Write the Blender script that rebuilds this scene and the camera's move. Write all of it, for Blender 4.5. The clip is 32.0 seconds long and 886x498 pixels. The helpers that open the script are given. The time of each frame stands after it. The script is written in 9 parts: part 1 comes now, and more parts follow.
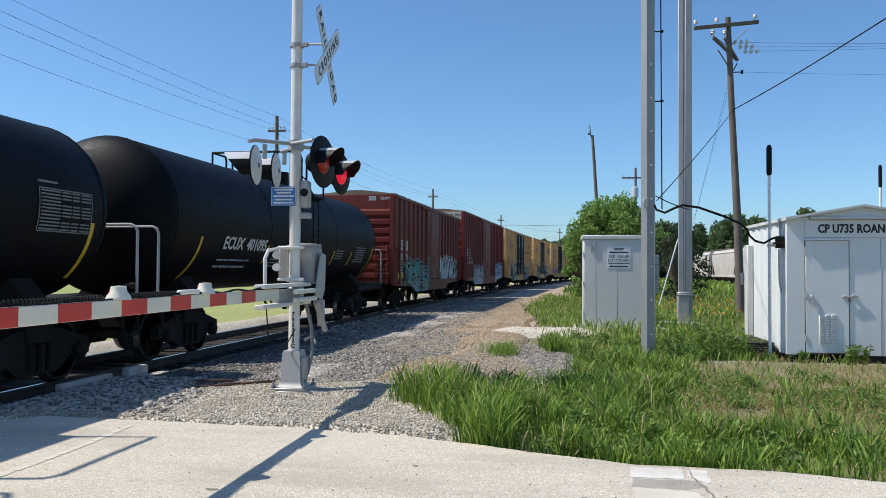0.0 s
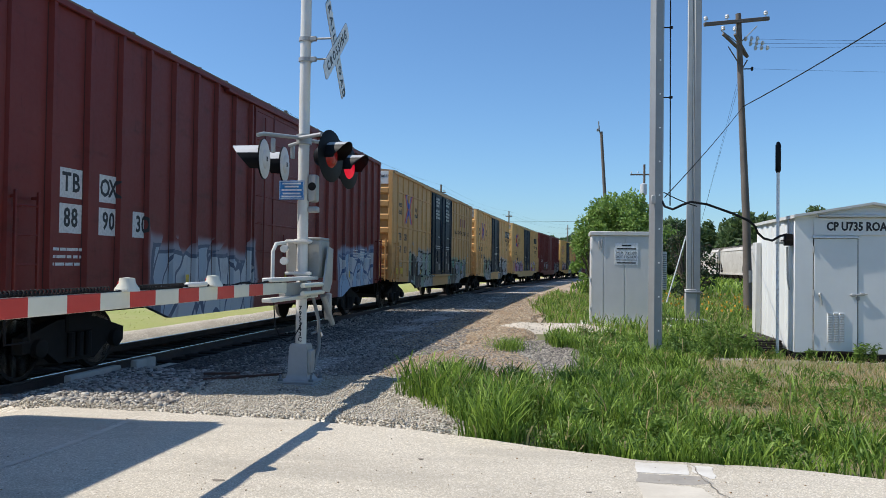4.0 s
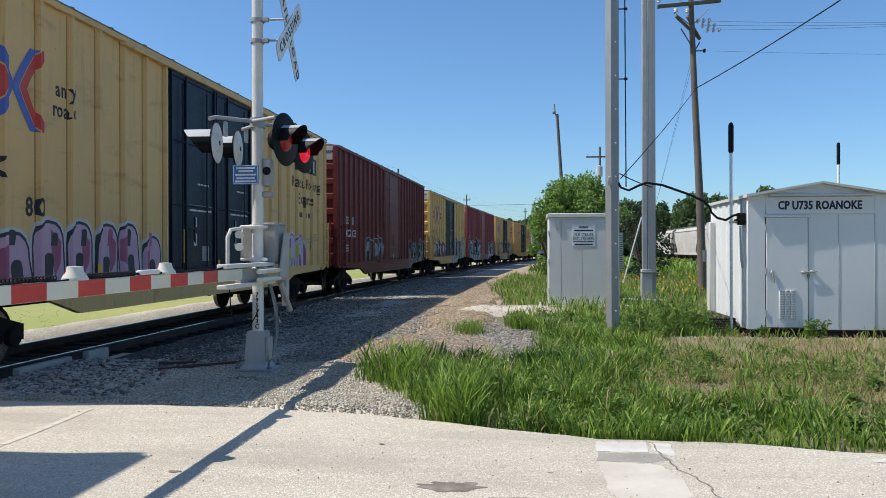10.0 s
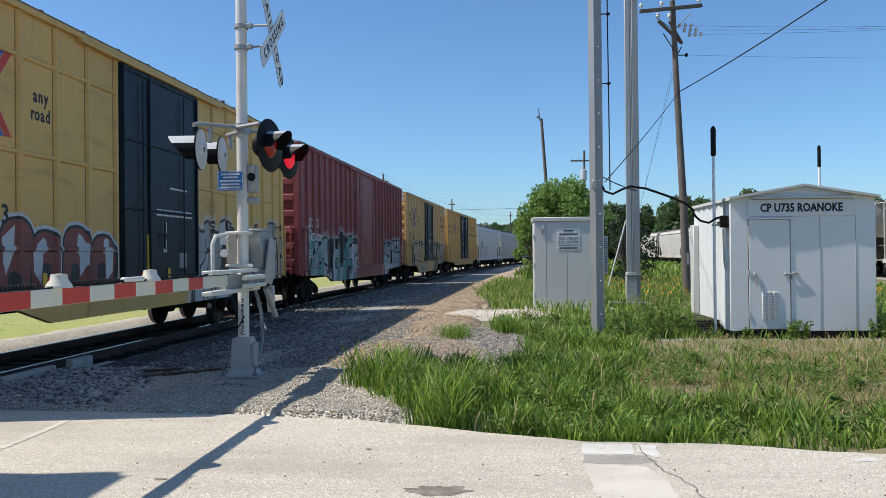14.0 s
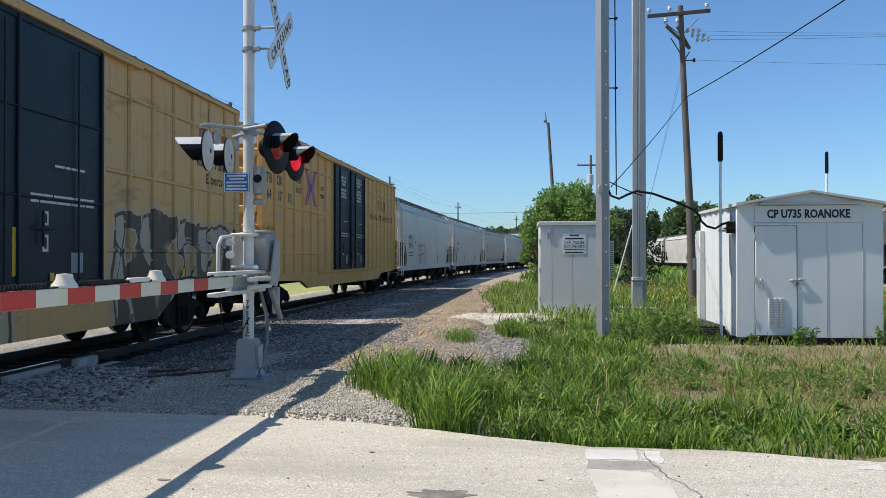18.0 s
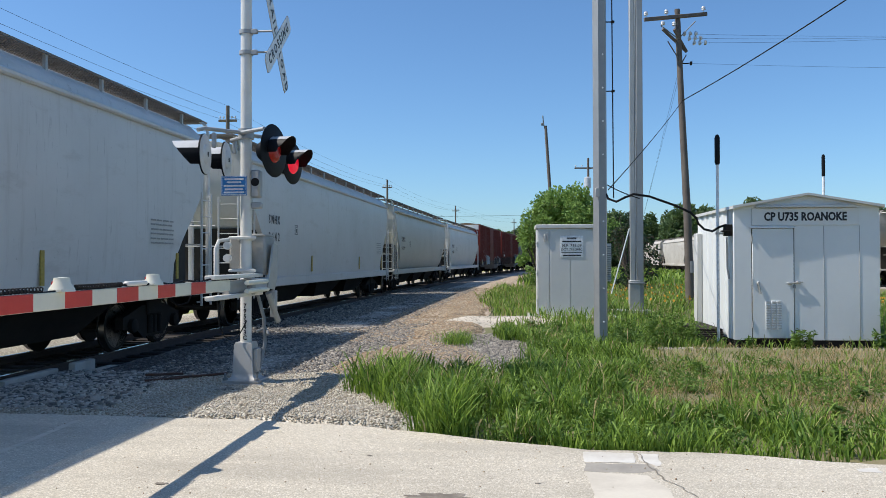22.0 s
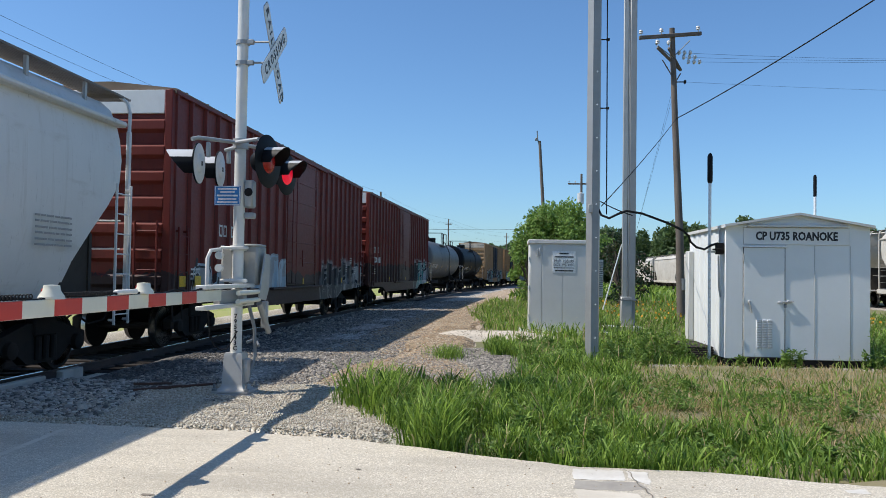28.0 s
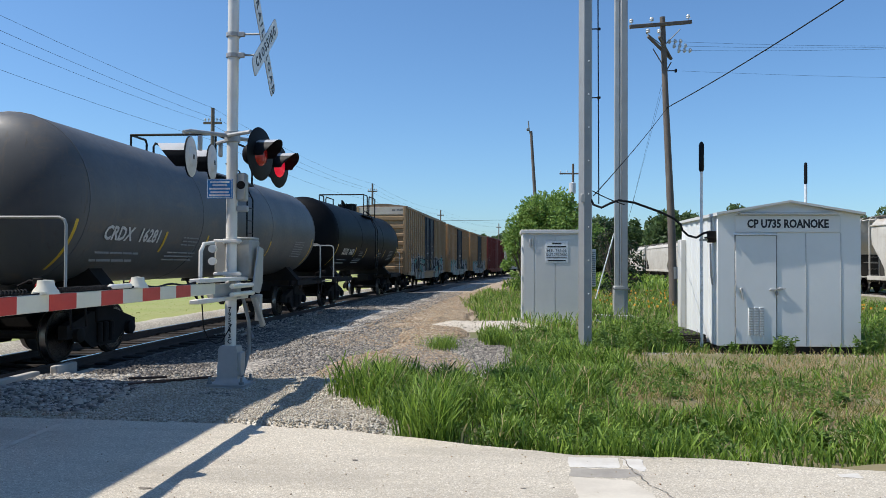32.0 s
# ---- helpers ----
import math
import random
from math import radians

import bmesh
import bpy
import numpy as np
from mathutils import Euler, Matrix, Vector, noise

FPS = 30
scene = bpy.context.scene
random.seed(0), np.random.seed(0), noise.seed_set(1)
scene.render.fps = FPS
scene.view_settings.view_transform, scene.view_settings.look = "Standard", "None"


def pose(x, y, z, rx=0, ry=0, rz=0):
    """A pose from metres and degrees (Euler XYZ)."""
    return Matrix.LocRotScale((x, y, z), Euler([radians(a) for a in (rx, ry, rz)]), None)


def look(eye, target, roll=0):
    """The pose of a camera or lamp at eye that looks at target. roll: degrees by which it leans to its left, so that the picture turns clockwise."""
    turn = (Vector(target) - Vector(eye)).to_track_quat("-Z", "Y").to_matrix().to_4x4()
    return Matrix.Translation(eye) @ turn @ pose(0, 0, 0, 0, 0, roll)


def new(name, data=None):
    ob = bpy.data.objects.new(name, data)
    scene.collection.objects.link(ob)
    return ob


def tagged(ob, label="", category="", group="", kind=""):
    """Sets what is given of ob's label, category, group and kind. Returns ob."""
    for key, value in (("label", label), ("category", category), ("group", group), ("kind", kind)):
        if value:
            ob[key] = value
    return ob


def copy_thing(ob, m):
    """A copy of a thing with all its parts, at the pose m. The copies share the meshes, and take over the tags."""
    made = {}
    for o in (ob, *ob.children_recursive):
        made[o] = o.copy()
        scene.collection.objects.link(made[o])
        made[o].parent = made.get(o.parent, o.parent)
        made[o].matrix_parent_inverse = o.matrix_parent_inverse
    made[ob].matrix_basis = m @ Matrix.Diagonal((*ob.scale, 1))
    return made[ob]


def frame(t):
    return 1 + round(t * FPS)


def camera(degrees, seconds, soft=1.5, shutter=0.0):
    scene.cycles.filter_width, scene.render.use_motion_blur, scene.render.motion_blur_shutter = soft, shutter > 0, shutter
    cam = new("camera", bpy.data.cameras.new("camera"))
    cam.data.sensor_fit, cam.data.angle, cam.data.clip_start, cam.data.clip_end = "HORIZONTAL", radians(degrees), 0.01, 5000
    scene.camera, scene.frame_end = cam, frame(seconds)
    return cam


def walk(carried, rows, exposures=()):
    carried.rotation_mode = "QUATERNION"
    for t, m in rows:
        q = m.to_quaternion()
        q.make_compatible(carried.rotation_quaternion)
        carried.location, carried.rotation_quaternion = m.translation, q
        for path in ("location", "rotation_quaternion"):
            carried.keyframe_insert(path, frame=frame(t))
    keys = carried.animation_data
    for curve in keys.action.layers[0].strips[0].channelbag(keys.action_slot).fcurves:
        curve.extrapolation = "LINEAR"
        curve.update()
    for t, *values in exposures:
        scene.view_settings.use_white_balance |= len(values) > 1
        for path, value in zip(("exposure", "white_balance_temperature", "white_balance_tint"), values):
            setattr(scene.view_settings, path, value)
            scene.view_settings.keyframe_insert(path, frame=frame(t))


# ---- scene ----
cam = camera(57.87, 32.0, soft=0.55)
walk(cam, [
    (0, pose(0.000, -0.027, 1.565, 91.457, -0.309, 7.965)),
    (0.5, pose(0.008, -0.025, 1.563, 91.291, -0.348, 7.882)),
    (1, pose(0.007, -0.024, 1.563, 91.220, -0.575, 7.860)),
    (1.5, pose(-0.000, -0.030, 1.560, 91.209, -0.713, 7.958)),
    (2, pose(0.001, -0.028, 1.558, 91.212, -0.723, 8.148)),
    (2.5, pose(0.003, -0.035, 1.563, 91.174, -0.712, 8.338)),
    (3, pose(0.000, -0.037, 1.564, 91.131, -0.750, 8.430)),
    (3.5, pose(0.010, -0.040, 1.556, 91.161, -0.698, 8.494)),
    (5.5, pose(0.003, -0.038, 1.552, 90.510, -1.145, 8.544)),
    (6, pose(-0.037, -0.028, 1.544, 90.017, -1.367, 8.499)),
    (6.5, pose(-0.059, -0.007, 1.544, 89.544, -1.622, 8.301)),
    (7, pose(-0.053, -0.004, 1.549, 89.290, -1.762, 7.962)),
    (7.5, pose(-0.055, -0.003, 1.553, 89.243, -1.737, 7.533)),
    (8, pose(-0.048, -0.007, 1.546, 89.350, -1.694, 7.142)),
    (8.5, pose(-0.052, -0.014, 1.549, 89.459, -1.411, 6.719)),
    (9, pose(-0.051, 0.009, 1.547, 89.640, -0.988, 6.324)),
    (9.5, pose(-0.020, 0.015, 1.545, 89.862, -0.415, 5.917)),
    (10, pose(0.001, 0.024, 1.544, 90.030, 0.130, 5.536)),
    (10.5, pose(0.005, 0.010, 1.555, 90.188, 0.446, 5.211)),
    (11, pose(0.018, 0.022, 1.548, 90.358, 0.655, 4.999)),
    (11.5, pose(0.014, 0.015, 1.547, 90.419, 0.650, 4.822)),
    (12, pose(0.010, 0.026, 1.544, 90.436, 0.601, 4.713)),
    (12.5, pose(0.013, 0.007, 1.545, 90.376, 0.577, 4.675)),
    (13, pose(0.004, -0.005, 1.555, 90.339, 0.585, 4.612)),
    (13.5, pose(0.008, 0.000, 1.554, 90.347, 0.615, 4.590)),
    (14, pose(0.006, -0.002, 1.545, 90.353, 0.573, 4.514)),
    (14.5, pose(0.017, 0.007, 1.550, 90.305, 0.599, 4.539)),
    (16.5, pose(0.012, -0.004, 1.548, 90.119, 0.492, 5.103)),
    (17, pose(0.011, 0.003, 1.549, 90.161, 0.283, 5.086)),
    (17.5, pose(0.008, 0.006, 1.546, 90.362, 0.111, 5.015)),
    (18, pose(0.010, 0.006, 1.545, 90.589, 0.066, 4.921)),
    (18.5, pose(0.016, 0.000, 1.551, 90.765, 0.142, 4.835)),
    (19, pose(0.013, 0.004, 1.551, 90.840, 0.250, 4.784)),
    (19.5, pose(0.012, 0.009, 1.543, 90.812, 0.388, 4.757)),
    (20, pose(0.010, 0.015, 1.548, 90.748, 0.341, 4.725)),
    (20.5, pose(0.006, 0.010, 1.546, 90.710, 0.271, 4.713)),
    (21, pose(0.009, 0.002, 1.550, 90.744, 0.203, 4.701)),
    (21.5, pose(0.010, 0.003, 1.547, 90.821, 0.184, 4.700)),
    (22, pose(0.013, -0.000, 1.547, 90.803, 0.131, 4.755)),
    (22.5, pose(0.011, 0.004, 1.544, 90.723, 0.035, 4.819)),
    (23, pose(0.005, 0.012, 1.547, 90.571, -0.145, 4.909)),
    (23.5, pose(0.013, 0.024, 1.546, 90.568, -0.358, 5.017)),
    (24, pose(0.002, 0.017, 1.542, 90.720, -0.625, 5.051)),
    (24.5, pose(0.003, 0.015, 1.543, 91.051, -0.856, 5.033)),
    (25, pose(0.006, 0.018, 1.552, 91.428, -0.909, 5.031)),
    (25.5, pose(-0.000, 0.027, 1.552, 91.840, -0.861, 5.010)),
    (27.5, pose(0.003, 0.000, 1.547, 91.791, -0.873, 4.435)),
    (28, pose(0.009, 0.004, 1.554, 91.739, -0.863, 4.188)),
    (28.5, pose(0.010, 0.013, 1.556, 91.625, -0.815, 3.955)),
    (29, pose(0.016, 0.014, 1.546, 91.536, -0.658, 3.859)),
    (29.5, pose(0.012, 0.014, 1.551, 91.387, -0.600, 3.807)),
    (30, pose(0.012, 0.007, 1.542, 91.321, -0.672, 3.831)),
    (30.5, pose(0.005, 0.005, 1.547, 91.357, -0.706, 3.788)),
    (31, pose(0.009, 0.006, 1.547, 91.373, -0.727, 3.763)),
    (31.5, pose(0.007, -0.001, 1.553, 91.285, -0.518, 3.712)),
    (32, pose(-0.004, -0.013, 1.552, 91.108, -0.248, 3.654)),])

# ---------------------------------------------------------------- light
SUN_WAY = Vector((0.762, 0.12, -1.0)).normalized()
world = bpy.data.worlds.new("world")
scene.world = world
world.use_nodes = True
wn = world.node_tree
sky = wn.nodes.new("ShaderNodeTexSky")
sky.sky_type = "NISHITA"
sky.sun_disc = False
sky.sun_elevation = radians(52.3)
sky.sun_rotation = radians(261)
sky.altitude = 200
sky.air_density = 1.0
sky.dust_density = 0.7
sky.ozone_density = 3.2
wn.nodes["Background"].inputs["Strength"].default_value = 0.117
tint = wn.nodes.new("ShaderNodeMix")
tint.data_type, tint.blend_type = "RGBA", "MULTIPLY"
tint.inputs[0].default_value = 1.0
tint.inputs[7].default_value = (0.70, 0.93, 1.12, 1.0)
wn.links.new(sky.outputs["Color"], tint.inputs[6])
wn.links.new(tint.outputs[2], wn.nodes["Background"].inputs["Color"])
lamp = bpy.data.lights.new("sun", "SUN")
lamp.energy = 4.1
lamp.angle = radians(0.53)
lamp.color = (1.0, 0.955, 0.89)
sun = new("sun", lamp)
sun.matrix_world = look((-60, -10, 75), Vector((-60, -10, 75)) + SUN_WAY)
scene.view_settings.exposure = 0.22

# ---------------------------------------------------------------- materials
def nodes_of(name, rough=0.6, metal=0.0):
    m = bpy.data.materials.new(name)
    m.use_nodes = True
    nt = m.node_tree
    b = nt.nodes["Principled BSDF"]
    b.inputs["Roughness"].default_value = rough
    b.inputs["Metallic"].default_value = metal
    return m, nt, b


def coords(nt, world_space=False):
    if world_space:
        return nt.nodes.new("ShaderNodeNewGeometry").outputs["Position"]
    return nt.nodes.new("ShaderNodeTexCoord").outputs["Object"]


def scaled(nt, vec, s):
    n = nt.nodes.new("ShaderNodeVectorMath")
    n.operation = "MULTIPLY"
    nt.links.new(vec, n.inputs[0])
    n.inputs[1].default_value = s
    return n.outputs[0]


def noise_of(nt, vec, scale, detail=4.0, rough=0.6):
    n = nt.nodes.new("ShaderNodeTexNoise")
    n.inputs["Scale"].default_value = scale
    n.inputs["Detail"].default_value = detail
    n.inputs["Roughness"].default_value = rough
    nt.links.new(vec, n.inputs["Vector"])
    return n.outputs["Fac"]


def ramp(nt, fac, lo, hi):
    n = nt.nodes.new("ShaderNodeMapRange")
    n.interpolation_type = "SMOOTHSTEP"
    n.inputs["From Min"].default_value = lo
    n.inputs["From Max"].default_value = hi
    nt.links.new(fac, n.inputs["Value"])
    return n.outputs["Result"]


def mix(nt, fac, a, b):
    n = nt.nodes.new("ShaderNodeMix")
    n.data_type = "RGBA"
    for sock, v in ((n.inputs[0], fac), (n.inputs[6], a), (n.inputs[7], b)):
        if isinstance(v, (int, float)):
            sock.default_value = v
        elif isinstance(v, tuple):
            sock.default_value = (*v, 1.0)
        else:
            nt.links.new(v, sock)
    return n.outputs[2]


def math_node(nt, op, a, b=0.0):
    n = nt.nodes.new("ShaderNodeMath")
    n.operation = op
    for sock, v in ((n.inputs[0], a), (n.inputs[1], b)):
        if isinstance(v, (int, float)):
            sock.default_value = v
        else:
            nt.links.new(v, sock)
    return n.outputs[0]


def bump_into(nt, b, height, strength=0.3, dist=0.01):
    n = nt.nodes.new("ShaderNodeBump")
    n.inputs["Strength"].default_value = strength
    n.inputs["Distance"].default_value = dist
    nt.links.new(height, n.inputs["Height"])
    nt.links.new(n.outputs[0], b.inputs["Normal"])


def surface(name, base, alt, grain=8.0, blot=0.8, rough=0.6, metal=0.0, bump=0.15, dist=0.01, world_space=False, amount=0.8, streak=None):
    """Base colour with large blotches and fine grain of a second colour; streak: a third colour that runs down."""
    m, nt, b = nodes_of(name, rough, metal)
    v = coords(nt, world_space)
    big = ramp(nt, noise_of(nt, v, blot, 5), 0.38, 0.68)
    fine = noise_of(nt, v, grain, 6)
    fac = math_node(nt, "MULTIPLY", math_node(nt, "ADD", math_node(nt, "MULTIPLY", big, 0.65), math_node(nt, "MULTIPLY", fine, 0.45)), amount)
    col = mix(nt, fac, base, alt)
    if streak:
        s = ramp(nt, noise_of(nt, scaled(nt, v, (5.0, 5.0, 0.35)), 1.6, 6, 0.7), 0.54, 0.74)
        col = mix(nt, math_node(nt, "MULTIPLY", s, 0.75), col, streak)
    nt.links.new(col, b.inputs["Base Color"])
    r = math_node(nt, "ADD", math_node(nt, "MULTIPLY", fine, 0.25), rough - 0.12)
    nt.links.new(r, b.inputs["Roughness"])
    bump_into(nt, b, fine, bump, dist)
    return m


def plain(name, col, rough=0.5, metal=0.0, glow=0.0):
    m, nt, b = nodes_of(name, rough, metal)
    v = coords(nt)
    fine = noise_of(nt, v, 25.0, 4)
    dark = tuple(c * 0.72 for c in col)
    nt.links.new(mix(nt, ramp(nt, fine, 0.35, 0.75), col, dark), b.inputs["Base Color"])
    if glow:
        b.inputs["Emission Color"].default_value = (*col, 1)
        b.inputs["Emission Strength"].default_value = glow
    return m


def leafy(name, a, b_, dry, dry_amount=0.25, rough=0.55):
    """Foliage: each leaf or blade its own tint."""
    m, nt, b = nodes_of(name, rough)
    g = nt.nodes.new("ShaderNodeNewGeometry")
    rnd = g.outputs["Random Per Island"]
    patch = ramp(nt, noise_of(nt, g.outputs["Position"], 0.55, 3), 0.4, 0.65)
    col = mix(nt, rnd, a, b_)
    isdry = math_node(nt, "GREATER_THAN", math_node(nt, "ADD", rnd, math_node(nt, "MULTIPLY", patch, 0.35)), 1.35 - dry_amount * 1.35)
    col = mix(nt, isdry, col, dry)
    nt.links.new(col, b.inputs["Base Color"])
    try:
        b.inputs["Subsurface Weight"].default_value = 0.0
        b.inputs["Transmission Weight"].default_value = 0.0
        b.inputs["Specular IOR Level"].default_value = 0.35
    except KeyError:
        pass
    tr = nt.nodes.new("ShaderNodeBsdfTranslucent")
    nt.links.new(col, tr.inputs["Color"])
    ms = nt.nodes.new("ShaderNodeMixShader")
    ms.inputs[0].default_value = 0.38
    nt.links.new(b.outputs[0], ms.inputs[1])
    nt.links.new(tr.outputs[0], ms.inputs[2])
    nt.links.new(ms.outputs[0], nt.nodes["Material Output"].inputs["Surface"])
    return m


def stony(name, cols, rough=0.85):
    m, nt, b = nodes_of(name, rough)
    g = nt.nodes.new("ShaderNodeNewGeometry")
    n = nt.nodes.new("ShaderNodeValToRGB")
    n.color_ramp.interpolation = "CONSTANT"
    el = n.color_ramp.elements
    for i, c in enumerate(cols):
        e = el[i] if i < 2 else el.new(i / len(cols))
        e.position = i / len(cols)
        e.color = (*c, 1)
    nt.links.new(g.outputs["Random Per Island"], n.inputs[0])
    fine = noise_of(nt, g.outputs["Position"], 60.0, 3)
    nt.links.new(mix(nt, math_node(nt, "MULTIPLY", fine, 0.5), n.outputs[0], (0.09, 0.085, 0.08)), b.inputs["Base Color"])
    bump_into(nt, b, fine, 0.3, 0.004)
    return m


def pebbled(name, cols, size, rough=0.9, dirt=(0.2, 0.17, 0.13), dirt_amount=0.3):
    """A bed of stones too small to lie singly: cells of varied colour with relief."""
    m, nt, b = nodes_of(name, rough)
    v = coords(nt, True)
    vo = nt.nodes.new("ShaderNodeTexVoronoi")
    vo.inputs["Scale"].default_value = 1.0 / size
    nt.links.new(v, vo.inputs["Vector"])
    sep = nt.nodes.new("ShaderNodeSeparateColor")
    nt.links.new(vo.outputs["Color"], sep.inputs[0])
    col = mix(nt, sep.outputs[0], cols[0], cols[1])
    col = mix(nt, math_node(nt, "GREATER_THAN", sep.outputs[1], 0.72), col, cols[2])
    big = ramp(nt, noise_of(nt, v, 0.7, 4), 0.42, 0.7)
    col = mix(nt, math_node(nt, "MULTIPLY", big, dirt_amount), col, dirt)
    nt.links.new(col, b.inputs["Base Color"])
    bump_into(nt, b, math_node(nt, "SUBTRACT", 1.0, vo.outputs["Distance"]), 0.7, size * 0.6)
    return m


def sprayed(nt, v, xyz, col, seed, y0, y1, top, fill, second, outline):
    """A sprayed piece on the car's side: tall block letters with dark counters, a black contour and a pale halo."""
    x, y, z = xyz
    bend = nt.nodes.new("ShaderNodeTexNoise")
    bend.inputs["Scale"].default_value = 1.3
    bend.inputs["Detail"].default_value = 0.8
    nt.links.new(scaled(nt, v, (0.0, 1.0, 1.0)), bend.inputs["Vector"])
    sway = math_node(nt, "MULTIPLY", math_node(nt, "SUBTRACT", bend.outputs["Fac"], 0.5), 1.1)
    flat = nt.nodes.new("ShaderNodeCombineXYZ")
    nt.links.new(math_node(nt, "ADD", math_node(nt, "MULTIPLY", math_node(nt, "ADD", y, sway), 2.1), seed), flat.inputs[0])
    nt.links.new(math_node(nt, "ADD", math_node(nt, "MULTIPLY", math_node(nt, "ADD", z, sway), 0.95), seed * 0.37), flat.inputs[1])
    seams = nt.nodes.new("ShaderNodeTexVoronoi")
    seams.voronoi_dimensions, seams.feature = "2D", "DISTANCE_TO_EDGE"
    cells = nt.nodes.new("ShaderNodeTexVoronoi")
    cells.voronoi_dimensions, cells.feature = "2D", "F1"
    for node in (seams, cells):
        node.inputs["Scale"].default_value = 1.0
        nt.links.new(flat.outputs[0], node.inputs["Vector"])
    tone = nt.nodes.new("ShaderNodeSeparateColor")
    nt.links.new(cells.outputs["Color"], tone.inputs[0])
    rise = math_node(nt, "MULTIPLY", math_node(nt, "SUBTRACT", tone.outputs[1], 0.55), 0.42)
    d = math_node(nt, "MINIMUM", math_node(nt, "SUBTRACT", y, y0), math_node(nt, "SUBTRACT", y1, y))
    d = math_node(nt, "MINIMUM", d, math_node(nt, "SUBTRACT", math_node(nt, "ADD", rise, top), z))
    d = math_node(nt, "ADD", d, math_node(nt, "MULTIPLY", sway, 0.35))
    near = math_node(nt, "GREATER_THAN", x, 1.3)
    shade = math_node(nt, "ADD", math_node(nt, "MULTIPLY", tone.outputs[2], 0.6), math_node(nt, "MULTIPLY", noise_of(nt, v, 2.2, 4), 0.5))
    paint = mix(nt, ramp(nt, shade, 0.45, 0.75), fill, second)
    gap = math_node(nt, "LESS_THAN", tone.outputs[0], 0.17)
    paint = mix(nt, gap, paint, outline)
    seam = math_node(nt, "LESS_THAN", seams.outputs["Distance"], 0.055)
    shine_ = math_node(nt, "MULTIPLY", math_node(nt, "LESS_THAN", seams.outputs["Distance"], 0.10), math_node(nt, "SUBTRACT", 0.6, math_node(nt, "MULTIPLY", gap, 0.6)))
    paint = mix(nt, shine_, paint, (0.55, 0.56, 0.56) if fill[1] > 0.1 else second)
    paint = mix(nt, seam, paint, outline)
    paint = mix(nt, math_node(nt, "LESS_THAN", d, 0.075), paint, outline)
    halo = math_node(nt, "MULTIPLY", ramp(nt, d, -0.20, -0.04), near)
    col = mix(nt, math_node(nt, "MULTIPLY", halo, 0.6), col, second)
    gone = ramp(nt, noise_of(nt, scaled(nt, v, (1.0, 1.0, 0.5)), 2.6, 5), 0.56, 0.70)
    keep_ = math_node(nt, "SUBTRACT", 0.93, math_node(nt, "MULTIPLY", gone, 0.7))
    inside = math_node(nt, "MULTIPLY", math_node(nt, "GREATER_THAN", d, 0.0), near)
    return mix(nt, math_node(nt, "MULTIPLY", inside, keep_), col, paint)


def car_paint(name, base, faded, grime, tags=(), rough=0.5, lower=None, shine=0.25):
    """Freight car paint in the car's own space. tags: (y0, y1, top, fill, second, outline) sprayed pieces on the side."""
    m, nt, b = nodes_of(name, rough)
    v = coords(nt)
    sep = nt.nodes.new("ShaderNodeSeparateXYZ")
    nt.links.new(v, sep.inputs[0])
    x, y, z = sep.outputs
    big = ramp(nt, noise_of(nt, v, 0.5, 5), 0.35, 0.7)
    fine = noise_of(nt, v, 14.0, 5)
    col = mix(nt, math_node(nt, "MULTIPLY", big, 0.7), base, faded)
    rubbed = ramp(nt, noise_of(nt, scaled(nt, v, (1.0, 0.55, 1.9)), 1.3, 6, 0.7), 0.54, 0.70)
    col = mix(nt, math_node(nt, "MULTIPLY", rubbed, 0.45), col, grime)
    streak = ramp(nt, noise_of(nt, scaled(nt, v, (4.0, 4.0, 0.25)), 1.5, 6, 0.72), 0.52, 0.78)
    col = mix(nt, math_node(nt, "MULTIPLY", streak, 0.55), col, grime)
    runs = ramp(nt, noise_of(nt, scaled(nt, v, (7.0, 7.0, 0.8)), 1.3, 5, 0.75), 0.60, 0.70)
    spots_ = ramp(nt, noise_of(nt, v, 9.0, 5, 0.75), 0.64, 0.72)
    col = mix(nt, math_node(nt, "MULTIPLY", math_node(nt, "MAXIMUM", runs, spots_), 0.42), col, tuple(c * 0.45 for c in grime))
    if lower:
        low = math_node(nt, "LESS_THAN", math_node(nt, "ADD", z, math_node(nt, "MULTIPLY", noise_of(nt, scaled(nt, v, (1, 1, 0.3)), 2.2, 5), 0.8)), lower[0])
        col = mix(nt, math_node(nt, "MULTIPLY", low, 0.85), col, lower[1])
    for i, (y0, y1, top, fill, second, outline) in enumerate(tags):
        col = sprayed(nt, v, (x, y, z), col, 3.7 * i + y0 * 1.31, y0, y1, top, fill, second, outline)
    nt.links.new(col, b.inputs["Base Color"])
    b.inputs["Specular IOR Level"].default_value = shine
    nt.links.new(math_node(nt, "ADD", math_node(nt, "MULTIPLY", fine, 0.3), rough - 0.15), b.inputs["Roughness"])
    bump_into(nt, b, noise_of(nt, v, 3.0, 5), 0.12, 0.02)
    return m


